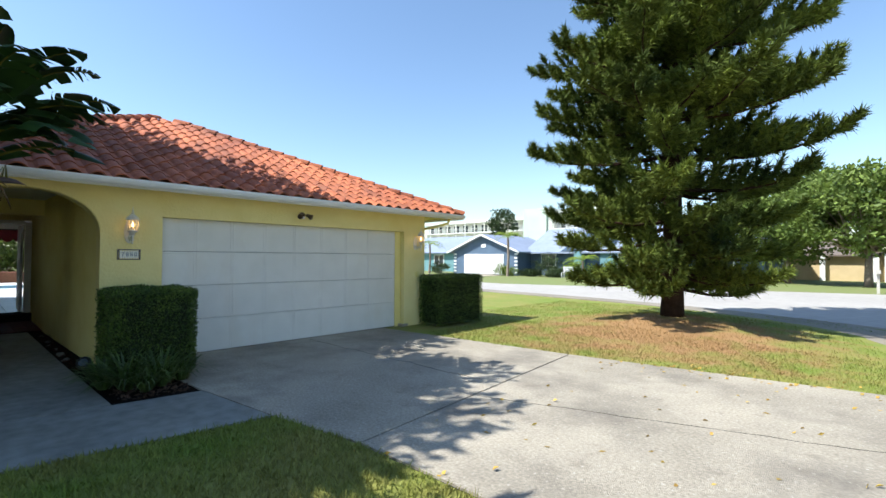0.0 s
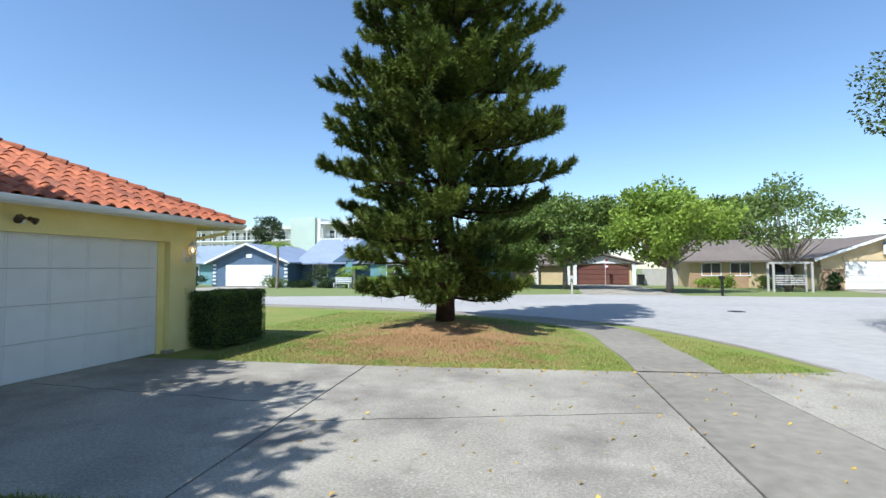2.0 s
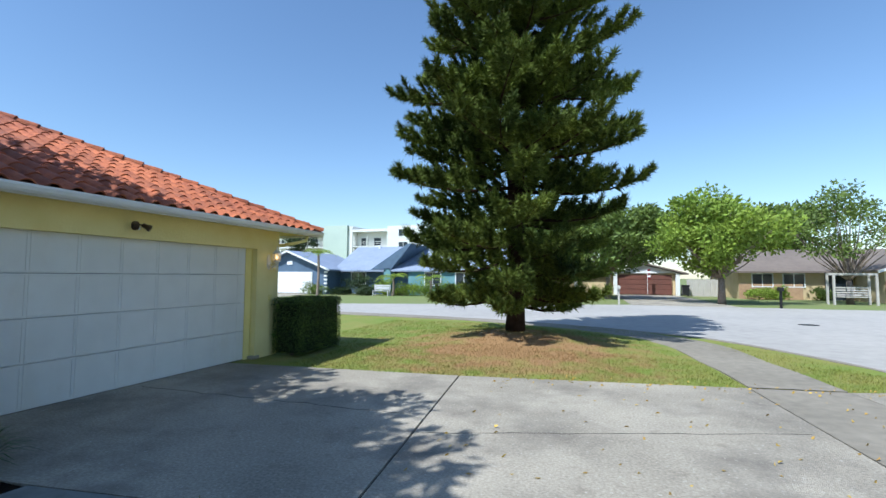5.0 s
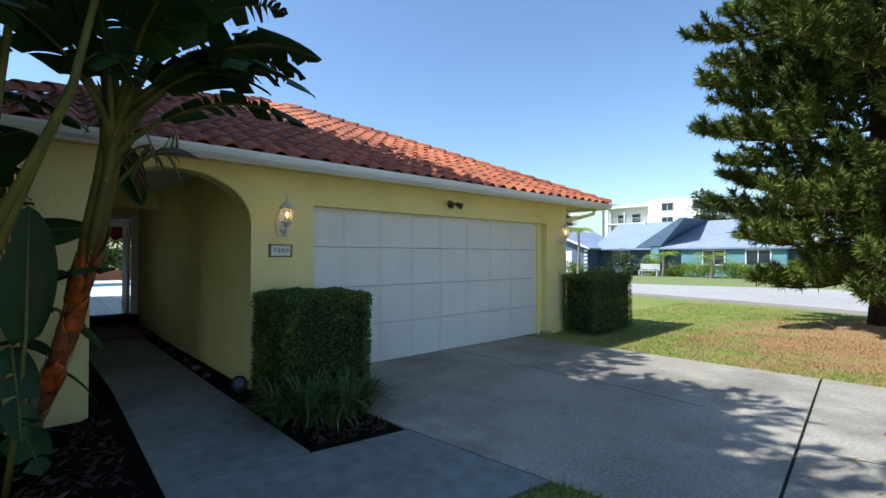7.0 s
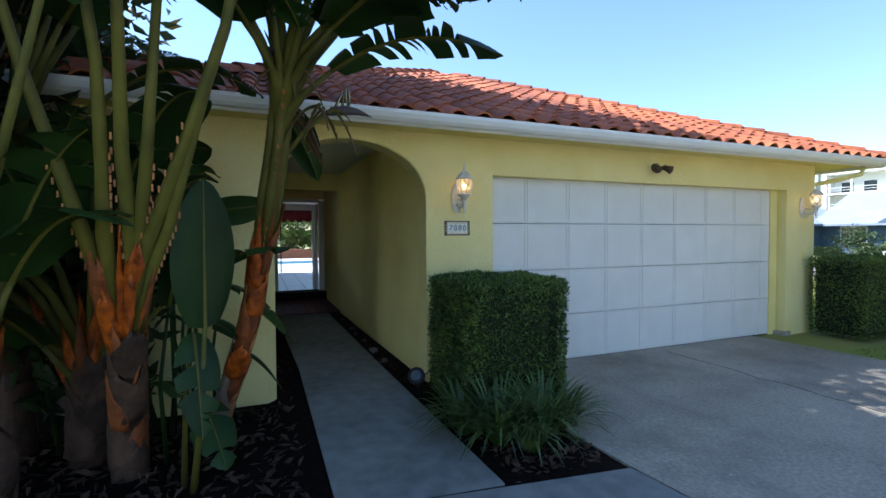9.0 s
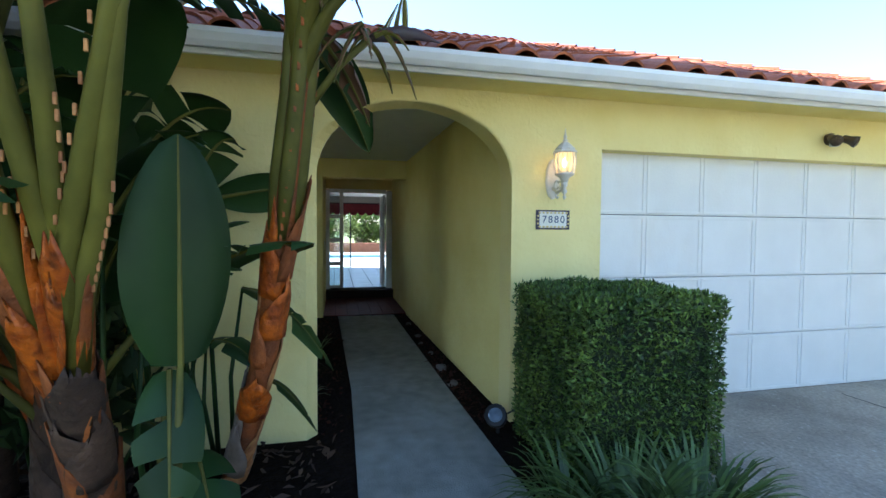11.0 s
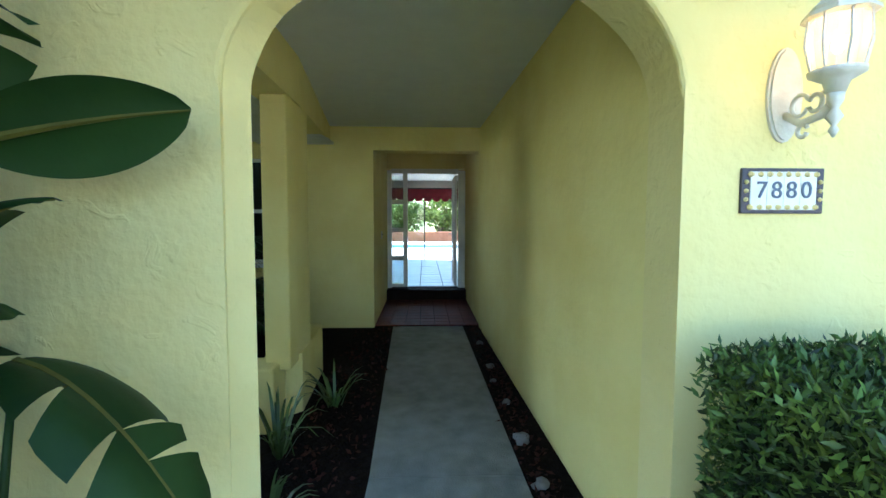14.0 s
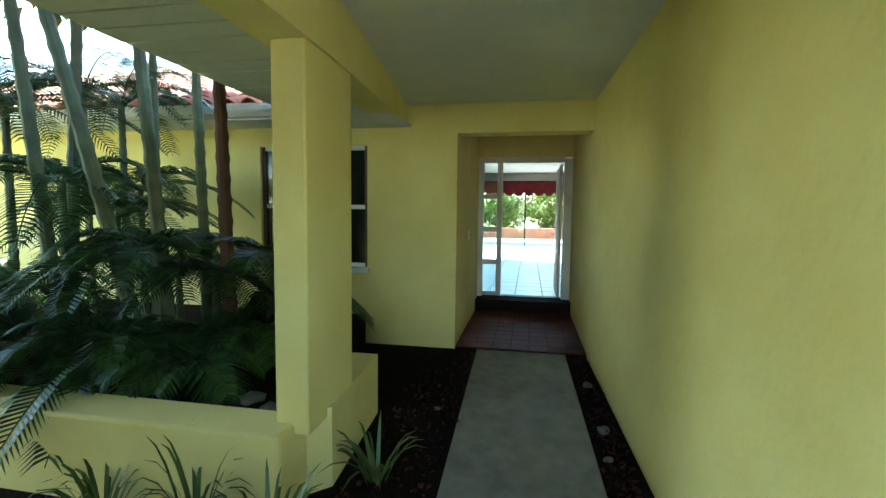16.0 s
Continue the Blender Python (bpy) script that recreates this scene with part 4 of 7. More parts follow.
for k, (x, y, r, h, n) in enumerate([(-5.75, 2.6, 0.62, 0.36, 130), (-5.7, 2.95, 0.58, 0.36, 120), (-6.0, 2.42, 0.45, 0.3, 70), (-5.8, 3.2, 0.45, 0.3, 80), (-5.55, 2.75, 0.5, 0.3, 80),
                                     (-8.6, 0.75, 0.35, 0.36, 26), (-8.85, 0.2, 0.3, 0.36, 24), (-8.8, -0.3, 0.3, 0.34, 20), (-9.4, 0.95, 0.32, 0.26, 26), (-7.9, 0.9, 0.25, 0.2, 18)]):
    grass_clump(x, y, -0.012, r, h, n, 20 + k)


# ---- front pine ----
def pine(base, height, seed):
    rs = np.random.RandomState(seed)
    g = thing("pine_tree", "tall dense dark green pine with upturned bottlebrush branches", "tree", at=base)
    zs = np.linspace(0, height, 18)
    bm = bmesh.new()
    tube(bm, [(0.05 * math.sin(z * 0.7), 0.04 * math.cos(z * 0.9), z - 0.1) for z in zs], [0.2 * (1 - z / height) ** 0.8 + 0.03 + (0.05 if z < 0.1 else 0) for z in zs], 12)
    for v in bm.verts:
        v.co += v.normal * 0 + Vector((noise.noise(v.co * 6), noise.noise(v.co * 6 + Vector((5, 5, 5))), 0)) * 0.025
    part("trunk", bm, M_BARK, g, "rough brown trunk", smooth=True)
    prof_z = [0.7, 1.4, 2.6, 3.4, 6.0, 9.0, 12.0, 15.0, height]
    prof_r = [1.75, 2.4, 2.8, 2.9, 2.95, 2.45, 1.8, 0.8, 0.15]
    P, D, Ln = [], [], []
    z = 1.0
    while z < height - 0.4:
        nb = rs.randint(6, 9)
        a0 = rs.uniform(0, 6.283)
        for k in range(nb):
            a = a0 + 6.283 * k / nb + rs.normal(0, 0.18)
            zz = z + rs.uniform(-0.3, 0.3)
            R = np.interp(zz, prof_z, prof_r) * rs.choice([1.08, 1.0, 0.9, 0.75], p=[0.25, 0.35, 0.25, 0.15])
            out = np.array([math.cos(a), math.sin(a), 0.0])
            sd = np.array([-math.sin(a), math.cos(a), 0.0])
            sag = 0.16 if zz > 2.0 else 0.26

            def at(f):
                return out * R * f + np.array([0, 0, zz + R * (-sag * 1.25 * f + 0.24 * f * f * f)]) + sd * 0.12 * R * math.sin(f * 2 + k)
            bm = bmesh.new()
            tube(bm, [at(f) for f in (0, 0.25, 0.5, 0.75, 0.97)], [0.055, 0.045, 0.032, 0.02, 0.008], 5)
            part("limb", bm, M_BARK, g)
            # side twigs, each a bottlebrush
            nt = max(4, int(R * 5.0))
            for i in range(nt):
                f = 0.08 + 0.92 * ((i + rs.rand()) / nt) ** 0.85
                p = at(min(f, 0.99))
                for s in (-1, 1):
                    lt = (0.26 + 0.26 * R * (1.05 - f)) * rs.uniform(0.6, 1.15)
                    d = out * rs.uniform(0.55, 0.95) + sd * s * rs.uniform(0.35, 0.9) + np.array([0, 0, rs.uniform(0.0, 0.5)])
                    d /= np.linalg.norm(d)
                    m = int(55 + lt * 220)
                    t = rs.rand(m, 1) ** 0.6
                    q = p + d * lt * t + np.array([0, 0, 0.55]) * lt * t * t
                    nd = unit(rs.normal(0, 1, (m, 3)) * 0.75 + d + np.array([0, 0, 0.4]))
                    P.append(q)
                    D.append(nd)
                    Ln.append(np.full((m, 1), 0.19) * rs.uniform(0.7, 1.25, (m, 1)))
        z += rs.uniform(0.5, 0.78)
    P, D, Ln = np.concatenate(P), np.concatenate(D), np.concatenate(Ln)
    V, F = blades(rs, P, D, Ln, 0.034)
    np_mesh("crown", V, F, M_NEEDLES, g, "dense dark green needles")
    return g


pine(TREE - Vector((0, 0, 0.04)), 16.0, 5)


# ---- bird of paradise plants ----
def arch_curve(base, d, length, droop, n=9):
    base, d = Vector(base), Vector(d).normalized()
    return [base + d * length * f + Vector((0, 0, -droop * length * f * f)) for f in (k / (n - 1) for k in range(n))]


def paradise_leaf(parent, base, d, length, width, rng, droop=0.5, tears=5, material=None, fold=0.35, name="leaf", roll=0.0):
    """A paddle leaf on a midrib, its blade torn into lobes that hang apart."""
    material = material or M_BANANA
    mid = arch_curve(base, d, length, droop, 25)
    bm = bmesh.new()
    for sgn in (-1, 1):
        cuts = sorted([0.0, 1.0] + [rng.uniform(0.12, 0.93) for _ in range(tears)])
        for c0, c1 in zip(cuts, cuts[1:]):
            if c1 - c0 < 0.02:
                continue
            hang = rng.uniform(-0.05, 0.28)
            gap = 0.012 if tears else 0.0
            cols = max(2, int((c1 - c0) * 16))
            rows = []
            for i in range(cols + 1):
                s = c0 + (c1 - c0) * i / cols
                k = min(int(s * 24), 23)
                f = s * 24 - k
                p = mid[k].lerp(mid[k + 1], f)
                t = (mid[min(k + 1, 24)] - mid[max(k - 1, 0)]).normalized()
                side = t.cross(Vector((0, 0, 1)))
                side = side.normalized() * sgn if side.length > 0.05 else Vector((0, 1, 0)) * sgn
                side.rotate(Matrix.Rotation(roll, 3, t))
                up = side.cross(t) * sgn
                w = width * 0.5 * (math.sin(math.pi * min(1, s * 0.93 + 0.07) ** 0.85) ** 0.65 + 0.02)
                edge = 0.5 - abs(i / cols - 0.5)
                row = []
                for j in range(5):
                    g = j / 4
                    q = p + side * w * g * math.cos(fold * g) - up * (-w) * g * (math.sin(fold) * (1 - g)) + Vector((0, 0, -hang * w * g * g * 1.4)) + t * (w * 0.25 * g)
                    if tears and edge < 0.2 and 0.02 < s < 0.98:
                        q -= t * gap * g * (1 if i == cols else -1) * (2 if i in (0, cols) else 0)
                    row.append(bm.verts.new(q))
                rows.append(row)
            for a, b in zip(rows, rows[1:]):
                for j in range(4):
                    bm.faces.new((a[j], a[j + 1], b[j + 1], b[j]))
    lf = part(name, bm, material, parent, smooth=True)
    bm = tube(bmesh.new(), [p + Vector((0, 0, -0.004)) for p in mid[::3]], [0.013 * (1 - 0.85 * k / 8) + 0.001 for k in range(9)], 6)
    part("midrib", bm, M_STALK, lf)
    return lf


# Darker copy of dry_sheath: the shade on the left clumps is in its colour.
M_SHEATH_SHADED = mat("shaded_sheath", (0.11, 0.06, 0.036), (0.04, 0.022, 0.014), 12.0, 0.8, 0.8, 30.0, vary=0.3, big=5.0)
M_CHIP = mat("bark_chip", (0.09, 0.05, 0.03), (0.03, 0.018, 0.012), 12.0, 0.9, 0.3, vary=0.5)
M_DEADLEAF = mat("withered_leaf", (0.2, 0.09, 0.045), (0.09, 0.05, 0.03), 6.0, 0.8, 0.4, 20.0)


def sheath(parent, p, q, r, ang, rng, material):
    """A curved dry leaf sheath clasping the trunk between p and q."""
    p, q = Vector(p), Vector(q)
    ax = (q - p).normalized()
    u = ax.orthogonal().normalized()
    v = ax.cross(u)
    bm = bmesh.new()
    rows = []
    for i in range(7):
        f = i / 6
        c = p.lerp(q, f)
        half = 1.35 * (1 - f ** 3) + 0.22
        rr = r * (1.12 - 0.1 * f) + 0.012 * f
        rows.append([bm.verts.new(c + (u * math.cos(ang + t) + v * math.sin(ang + t)) * rr * (1 + 0.05 * rng.random()) + ax * rng.random() * (0.12 if i == 6 else 0.012)) for t in (half * (k / 3 - 1) for k in range(7))])
    for a, b in zip(rows, rows[1:]):
        for k in range(6):
            bm.faces.new((a[k], a[k + 1], b[k + 1], b[k]))
    ob = part("dry_sheath", bm, material, parent, smooth=True)
    sol = ob.modifiers.new("thickness", "SOLIDIFY")
    sol.thickness = 0.006
    return ob


M_ORANGE = mat("orange_sheath", (0.62, 0.14, 0.008), (0.2, 0.035, 0.008), 20.0, 0.45, 0.8, 30.0, big=7.0)
add_stains(M_ORANGE, 16.0, 0.5, 0.66, (0.11, 0.025, 0.008), 0.85, (1, 1, 0.14))
M_PALEBRN = mat("pale_dry_sheath", (0.56, 0.26, 0.09), (0.22, 0.075, 0.025), 22.0, 0.75, 0.8, 30.0, big=6.0)

add_stains(M_PALEBRN, 12.0, 0.5, 0.66, (0.16, 0.04, 0.015), 0.8, (1, 1, 0.2))


def paradise_plant(path, r0, r1, leaf_list, seed, label, fan=(0, 1, 0)):
    """A trunk of leaf scars and sheaths; leaf_list: (direction, petiole, length, width, droop, tears)."""
    rng = random.Random(seed)
    g = thing("bird_of_paradise", label, "tropical plant", "giant bird of paradise")
    path = [Vector(p) for p in path]
    n = len(path)
    radii = [r0 + (r1 - r0) * k / (n - 1) for k in range(n)]
    bm = tube(bmesh.new(), path, radii, 12)
    part("trunk", bm, M_SHEATH if r0 < 0.1 else M_SHEATH_SHADED, g, smooth=True)
    thin = r0 < 0.1
    steps = 13 if thin else 12
    for k in range(steps):
        f = (0.62 if thin else 0.86) * k / steps
        a = f * (n - 1)
        i = min(int(a), n - 2)
        p = path[i].lerp(path[i + 1], a - i)
        q = p + (path[i + 1] - path[i]).normalized() * rng.uniform(0.24, 0.46)
        rr = r0 + (r1 - r0) * f
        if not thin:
            bark = M_SHEATH_SHADED
        elif p.z < 0.45:
            bark = (M_GREYBARK, M_PALEBRN)[k % 3 == 0]
        elif p.z < 0.95:
            bark = (M_PALEBRN, M_SHEATH, M_ORANGE)[k % 3]
        else:
            bark = (M_ORANGE, M_SHEATH, M_ORANGE, M_ORANGE, M_PALEBRN)[k % 5]
        sheath(g, p, q, rr * (1.0 + 0.08 * (k % 3)), k * 2.4 + rng.uniform(-0.4, 0.4), rng, bark)
    if r0 < 0.1:
        for k in range(4):
            o = Vector((0.028 * math.cos(k * 1.6), 0.028 * math.sin(k * 1.6), 0))
            part("stem", tube(bmesh.new(), [path[-4] + o * 1.6, path[-3] + o * 1.7, path[-2] + o * 1.5, path[-1] + o * 1.6], [0.024, 0.036, 0.034, 0.03], 9), (M_STALK, M_STALK, M_SHEATH, M_STALK)[k], g, smooth=True)
            for i in range(14):
                f = i / 13
                a = f * 2.98
                q = int(a)
                c = path[n - 4 + q].lerp(path[n - 3 + q], a - q) + o * 2.5
                part("frayed_edge", bx(c.x - 0.006, c.x + 0.006, c.y - 0.006, c.y + 0.006, c.z - 0.028, c.z + 0.02 + 0.01 * rng.random(), 0.003), M_SHEATH, g)
    top = path[-1]
    ax = (path[-1] - path[-2]).normalized()
    for d, pet, length, width, droop, tears in leaf_list:
        d = Vector(d).normalized()
        start = top - ax * rng.uniform(0.0, 0.35)
        end = start + (ax * 0.55 + d * 0.8).normalized() * pet
        midp = start + ax * pet * 0.42
        pts = [start.lerp(midp, 0) , start * 0.36 + midp * 0.48 + end * 0.16, start * 0.12 + midp * 0.46 + end * 0.42, end]
        part("leaf_stalk", tube(bmesh.new(), pts, [0.045, 0.036, 0.024, 0.014], 8), M_STALK, g, smooth=True)
        if r0 > 0.12:
            sheath(g, pts[0], pts[1] * 0.7 + pts[2] * 0.3, 0.045, rng.uniform(-0.6, 0.6), rng, (M_ORANGE, M_SHEATH)[rng.random() > 0.6])
        paradise_leaf(g, end, (d + (end - pts[2]).normalized() * 0.8), length, width, rng, droop, tears)
    return g


one = paradise_plant([(-6.86, 0.59, -0.05), (-6.73, 0.66, 0.15), (-6.51, 0.78, 0.55), (-6.32, 0.89, 0.97), (-6.23, 0.93, 1.25), (-6.14, 0.98, 1.48), (-6.04, 1.02, 1.75), (-5.94, 1.07, 2.1), (-5.84, 1.11, 2.45)], 0.068, 0.05, [
    ((0.75, 1.0, 0.6), 0.6, 1.2, 0.5, 0.5, 10), ((0.8, 0.55, 0.4), 0.7, 1.3, 0.55, 0.55, 9), ((0.45, 1.0, 0.9), 0.7, 1.3, 0.55, 0.55, 8),
    ((0.15, 0.2, 1.0), 0.8, 1.4, 0.55, 0.35, 6), ((0.5, -0.3, 1.0), 0.8, 1.4, 0.55, 0.4, 7), ((0.35, -0.8, 0.7), 0.7, 1.3, 0.55, 0.5, 8),
    ((0.95, 0.1, 0.6), 0.7, 1.3, 0.55, 0.55, 9), ((0.4, 0.6, 1.0), 0.9, 1.4, 0.55, 0.45, 6), ((0.65, 0.9, 0.8), 0.6, 1.1, 0.5, 0.6, 5), ((0.9, -0.6, 0.5), 0.6, 1.3, 0.55, 0.5, 8), ((0.8, -0.2, 0.9), 0.7, 1.2, 0.5, 0.5, 7), ((0.2, 0.2, 1.2), 0.9, 1.4, 0.55, 0.3, 6), ((0.7, 0.8, 0.7), 0.8, 1.3, 0.6, 0.5, 9), ((0.3, 0.9, 0.9), 1.0, 1.3, 0.6, 0.5, 8), ((0.9, 0.3, 0.9), 1.0, 1.4, 0.6, 0.45, 8), ((0.2, 0.7, 0.9), 0.9, 1.3, 0.55, 0.5, 7), ((0.6, -0.7, 0.9), 0.9, 1.4, 0.6, 0.45, 8), ((0.1, -0.3, 1.1), 1.1, 1.4, 0.6, 0.35, 7), ((0.2, -0.6, 0.9), 0.9, 1.4, 0.6, 0.45, 7), ((1.0, 0.7, 0.4), 0.5, 1.0, 0.5, 0.5, 9)], 3,
    "leaning bird of paradise trunk with orange peeling sheaths beside the arch")
rng = random.Random(8)
# withered leaf hanging from the crown, and young leaves from the foot
paradise_leaf(one, (-6.12, 1.08, 2.42), (-0.74, 0.4, -0.12), 0.74, 0.34, rng, 0.42, 1, None, 0.7, "leaf", roll=-0.6)
paradise_leaf(one, (-6.1, 1.12, 2.45), (-0.5, 0.5, -0.2), 0.42, 0.2, rng, 0.6, 5, M_DEADLEAF, 0.9, "withered_leaf")
off = thing("bird_of_paradise", "young bird of paradise shoots with paddle leaves against the wall", "tropical plant", "giant bird of paradise")
for base, tip, d, ln, wd, dr, te in [((-6.95, 0.5, 0.0), (-6.98, 0.5, 1.72), (0.0, 1.0, 0.24), 0.58, 0.26, 0.08, 0), ((-6.9, 0.6, 0.0), (-6.88, 0.66, 1.16), (0.15, 0.8, -0.1), 0.56, 0.34, 0.8, 3),
                                     ((-6.85, 0.62, 0.0), (-6.8, 0.78, 0.62), (0.1, 0.5, -0.1), 0.34, 0.2, 0.8, 1), ((-6.98, 0.4, 0.0), (-7.0, 0.3, 1.35), (0, 0.5, 0.6), 0.6, 0.26, 0.4, 2),
                                     ((-6.9, 0.2, 0.0), (-6.9, 0.0, 1.2), (0.2, -0.4, 0.7), 0.7, 0.28, 0.4, 3), ((-6.8, 0.3, 0.0), (-6.75, 0.45, 0.85), (0.3, 0.5, 0.3), 0.5, 0.24, 0.7, 2),
                                     ((-7.0, 0.1, 0.0), (-7.05, 0.15, 1.6), (0.0, 0.3, 0.9), 0.8, 0.28, 0.3, 3), ((-6.6, 0.1, 0.0), (-6.5, 0.25, 0.5), (0.5, 0.4, 0.3), 0.45, 0.22, 0.7, 2),
                                     ((-6.3, 0.35, 0.0), (-6.05, 0.42, 1.1), (0.1, 0.2, 0.9), 0.9, 0.36, 0.1, 1), ((-6.6, -0.1, 0.0), (-6.5, 0.02, 1.25), (0.1, 0.2, 1.0), 1.0, 0.38, 0.15, 1),
                                     ((-7.0, 0.3, 0.0), (-6.96, 0.36, 1.75), (0.1, 0.3, 0.8), 0.75, 0.4, 0.5, 3), ((-6.95, 0.15, 0.0), (-6.92, 0.1, 1.95), (0.1, 0.5, 0.7), 0.9, 0.42, 0.5, 3),
                                     ((-6.92, 0.42, 0.0), (-6.9, 0.4, 1.2), (0.1, 0.4, 0.5), 0.42, 0.24, 0.6, 1), ((-6.97, 0.48, 0.0), (-7.0, 0.42, 0.8), (0.1, -0.3, 0.5), 0.4, 0.2, 0.6, 1),
                                     ((-6.5, 0.5, 0.0), (-6.3, 0.55, 0.42), (0.6, 0.3, -0.2), 0.45, 0.3, 0.5, 2), ((-6.4, 0.2, 0.0), (-6.1, 0.25, 1.5), (0.2, 0.5, 0.9), 0.9, 0.36, 0.4, 4),
                                     ((-6.7, -0.2, 0.0), (-6.5, -0.3, 1.8), (0.2, 0.2, 0.9), 1.0, 0.4, 0.4, 4), ((-6.8, -0.4, 0.0), (-6.8, -0.5, 1.4), (0.3, -0.1, 0.9), 0.9, 0.36, 0.5, 4)]:
    b, t = Vector(base), Vector(tip)
    part("leaf_stalk", tube(bmesh.new(), [b, b.lerp(t, 0.5) + Vector((0.02, -0.04, 0.03)), t], [0.016, 0.013, 0.008], 7), M_BANANA, off, smooth=True)
    paradise_leaf(off, t, d, ln, wd, rng, dr, te, roll=-1.1 if ln < 0.6 and dr < 0.2 else rng.uniform(-0.5, 0.1))

def fan_plant(path, stalks, label, seed):
    """A short scarred trunk that opens into a flat fan of sheathed stalks, each with a torn paddle leaf."""
    rng = random.Random(seed)
    g = thing("bird_of_paradise", label, "tropical plant", "giant bird of paradise")
    path = [Vector(p) for p in path]
    part("trunk", tube(bmesh.new(), path, [0.1, 0.095, 0.085, 0.07], 12), M_SHEATH_SHADED, g, smooth=True)
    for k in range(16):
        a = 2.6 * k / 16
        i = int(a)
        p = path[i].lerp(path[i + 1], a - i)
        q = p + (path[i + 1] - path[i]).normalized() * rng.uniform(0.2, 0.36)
        sheath(g, p, q, 0.1 - 0.008 * a, k * 2.4, rng, (M_SHEATH_SHADED, M_SHEATH_SHADED, M_SHEATH_SHADED, M_SHEATH)[k % 4])
    for k, (pts, d, length, width, droop, tears) in enumerate(stalks):
        pts = [Vector(p) for p in pts]
        m = len(pts)
        part("leaf_stalk", tube(bmesh.new(), pts, [0.046 - 0.03 * i / (m - 1) for i in range(m)], 9), M_STALK, g, smooth=True)
        for f0, f1, bark in ((0.0, 0.75, M_ORANGE), (0.05, 1.15, (M_ORANGE, M_SHEATH)[k % 2])):
            i0, i1 = int(f0), int(f1)
            a, b = pts[i0].lerp(pts[i0 + 1], f0 - i0), pts[i1].lerp(pts[i1 + 1], f1 - i1)
            sheath(g, a, b, 0.05, 1.0 + 2.2 * k + 3.1 * f0, rng, bark)
        for i in range(9):
            f = 1.1 + i * 0.13
            q = int(f)
            c = pts[q].lerp(pts[q + 1], f - q) + Vector((0.02, 0.036 * (-1) ** k, 0))
            part("frayed_edge", bx(c.x - 0.004, c.x + 0.004, c.y - 0.005, c.y + 0.005, c.z - 0.022, c.z + 0.012, 0.002), M_PALEBRN, g)
        paradise_leaf(g, pts[-1], d, length, width, rng, droop, tears)
    return g


two = fan_plant([(-6.27, 0.14, -0.05), (-6.19, 0.16, 0.33), (-5.99, 0.21, 0.7), (-5.83, 0.26, 0.99)], [
    ([(-5.85, 0.22, 0.95), (-5.5, 0.24, 1.55), (-5.34, 0.28, 1.85), (-5.1, 0.33, 2.28), (-4.9, 0.3, 2.9)], (0.2, -0.5, 1.0), 1.4, 0.5, 0.45, 8),
    ([(-5.84, 0.25, 0.97), (-5.59, 0.34, 1.39), (-5.29, 0.37, 1.93), (-5.02, 0.43, 2.4), (-4.85, 0.45, 3.1)], (0.1, -0.1, 1.2), 1.5, 0.52, 0.35, 7),
    ([(-5.83, 0.27, 1.0), (-5.58, 0.36, 1.42), (-5.35, 0.45, 1.83), (-5.17, 0.51, 2.14), (-5.05, 0.6, 3.0)], (-0.2, 0.15, 1.2), 1.5, 0.52, 0.35, 7),
    ([(-5.8, 0.29, 1.0), (-5.56, 0.38, 1.42), (-5.25, 0.64, 1.99), (-5.0, 0.83, 2.45), (-4.95, 0.95, 3.1)], (-0.2, 0.4, 1.1), 1.3, 0.5, 0.4, 8),
    ([(-5.78, 0.3, 1.0), (-5.64, 0.39, 1.3), (-5.48, 0.52, 1.58), (-5.2, 0.69, 2.08), (-5.05, 0.86, 2.6)], (-0.45, 0.35, 0.8), 0.9, 0.42, 0.7, 9),
    ([(-5.87, 0.2, 0.9), (-5.62, 0.18, 1.35), (-5.45, 0.1, 1.8), (-5.3, 0.0, 2.3), (-5.2, -0.1, 2.9)], (0.1, -0.7, 0.9), 1.3, 0.5, 0.5, 8)],
    "fan-shaped bird of paradise clump with orange sheaths in mulch", 4)

# broad upright leaf and a torn hanging one beside the clump
low = thing("bird_of_paradise", "young bird of paradise with one broad upright leaf", "tropical plant", "giant bird of paradise")
part("leaf_stalk", tube(bmesh.new(), [(-5.86, 0.56, -0.03), (-5.8, 0.62, 0.5), (-5.76, 0.65, 1.02)], [0.022, 0.018, 0.012], 8), M_STALK, low, smooth=True)
paradise_leaf(low, (-5.76, 0.65, 1.0), (0.02, 0.01, 1.0), 0.88, 0.44, rng, 0.01, 0, None, 0.5, roll=0.65)
part("leaf_stalk", tube(bmesh.new(), [(-5.95, 0.5, -0.03), (-5.93, 0.52, 0.6), (-5.86, 0.58, 0.96)], [0.018, 0.014, 0.01], 8), M_STALK, low, smooth=True)
paradise_leaf(low, (-5.86, 0.58, 0.96), (0.35, 0.1, -0.6), 0.42, 0.26, rng, 0.5, 3, None, 0.4)

M_BRACT = mat("flower_bract", (0.05, 0.06, 0.085), (0.09, 0.04, 0.04), 8.0, 0.5, 0.2, 30.0)
M_SEPAL = mat("white_sepal", (0.62, 0.66, 0.72), (0.5, 0.55, 0.62), 8.0, 0.5, 0.1, 30.0)


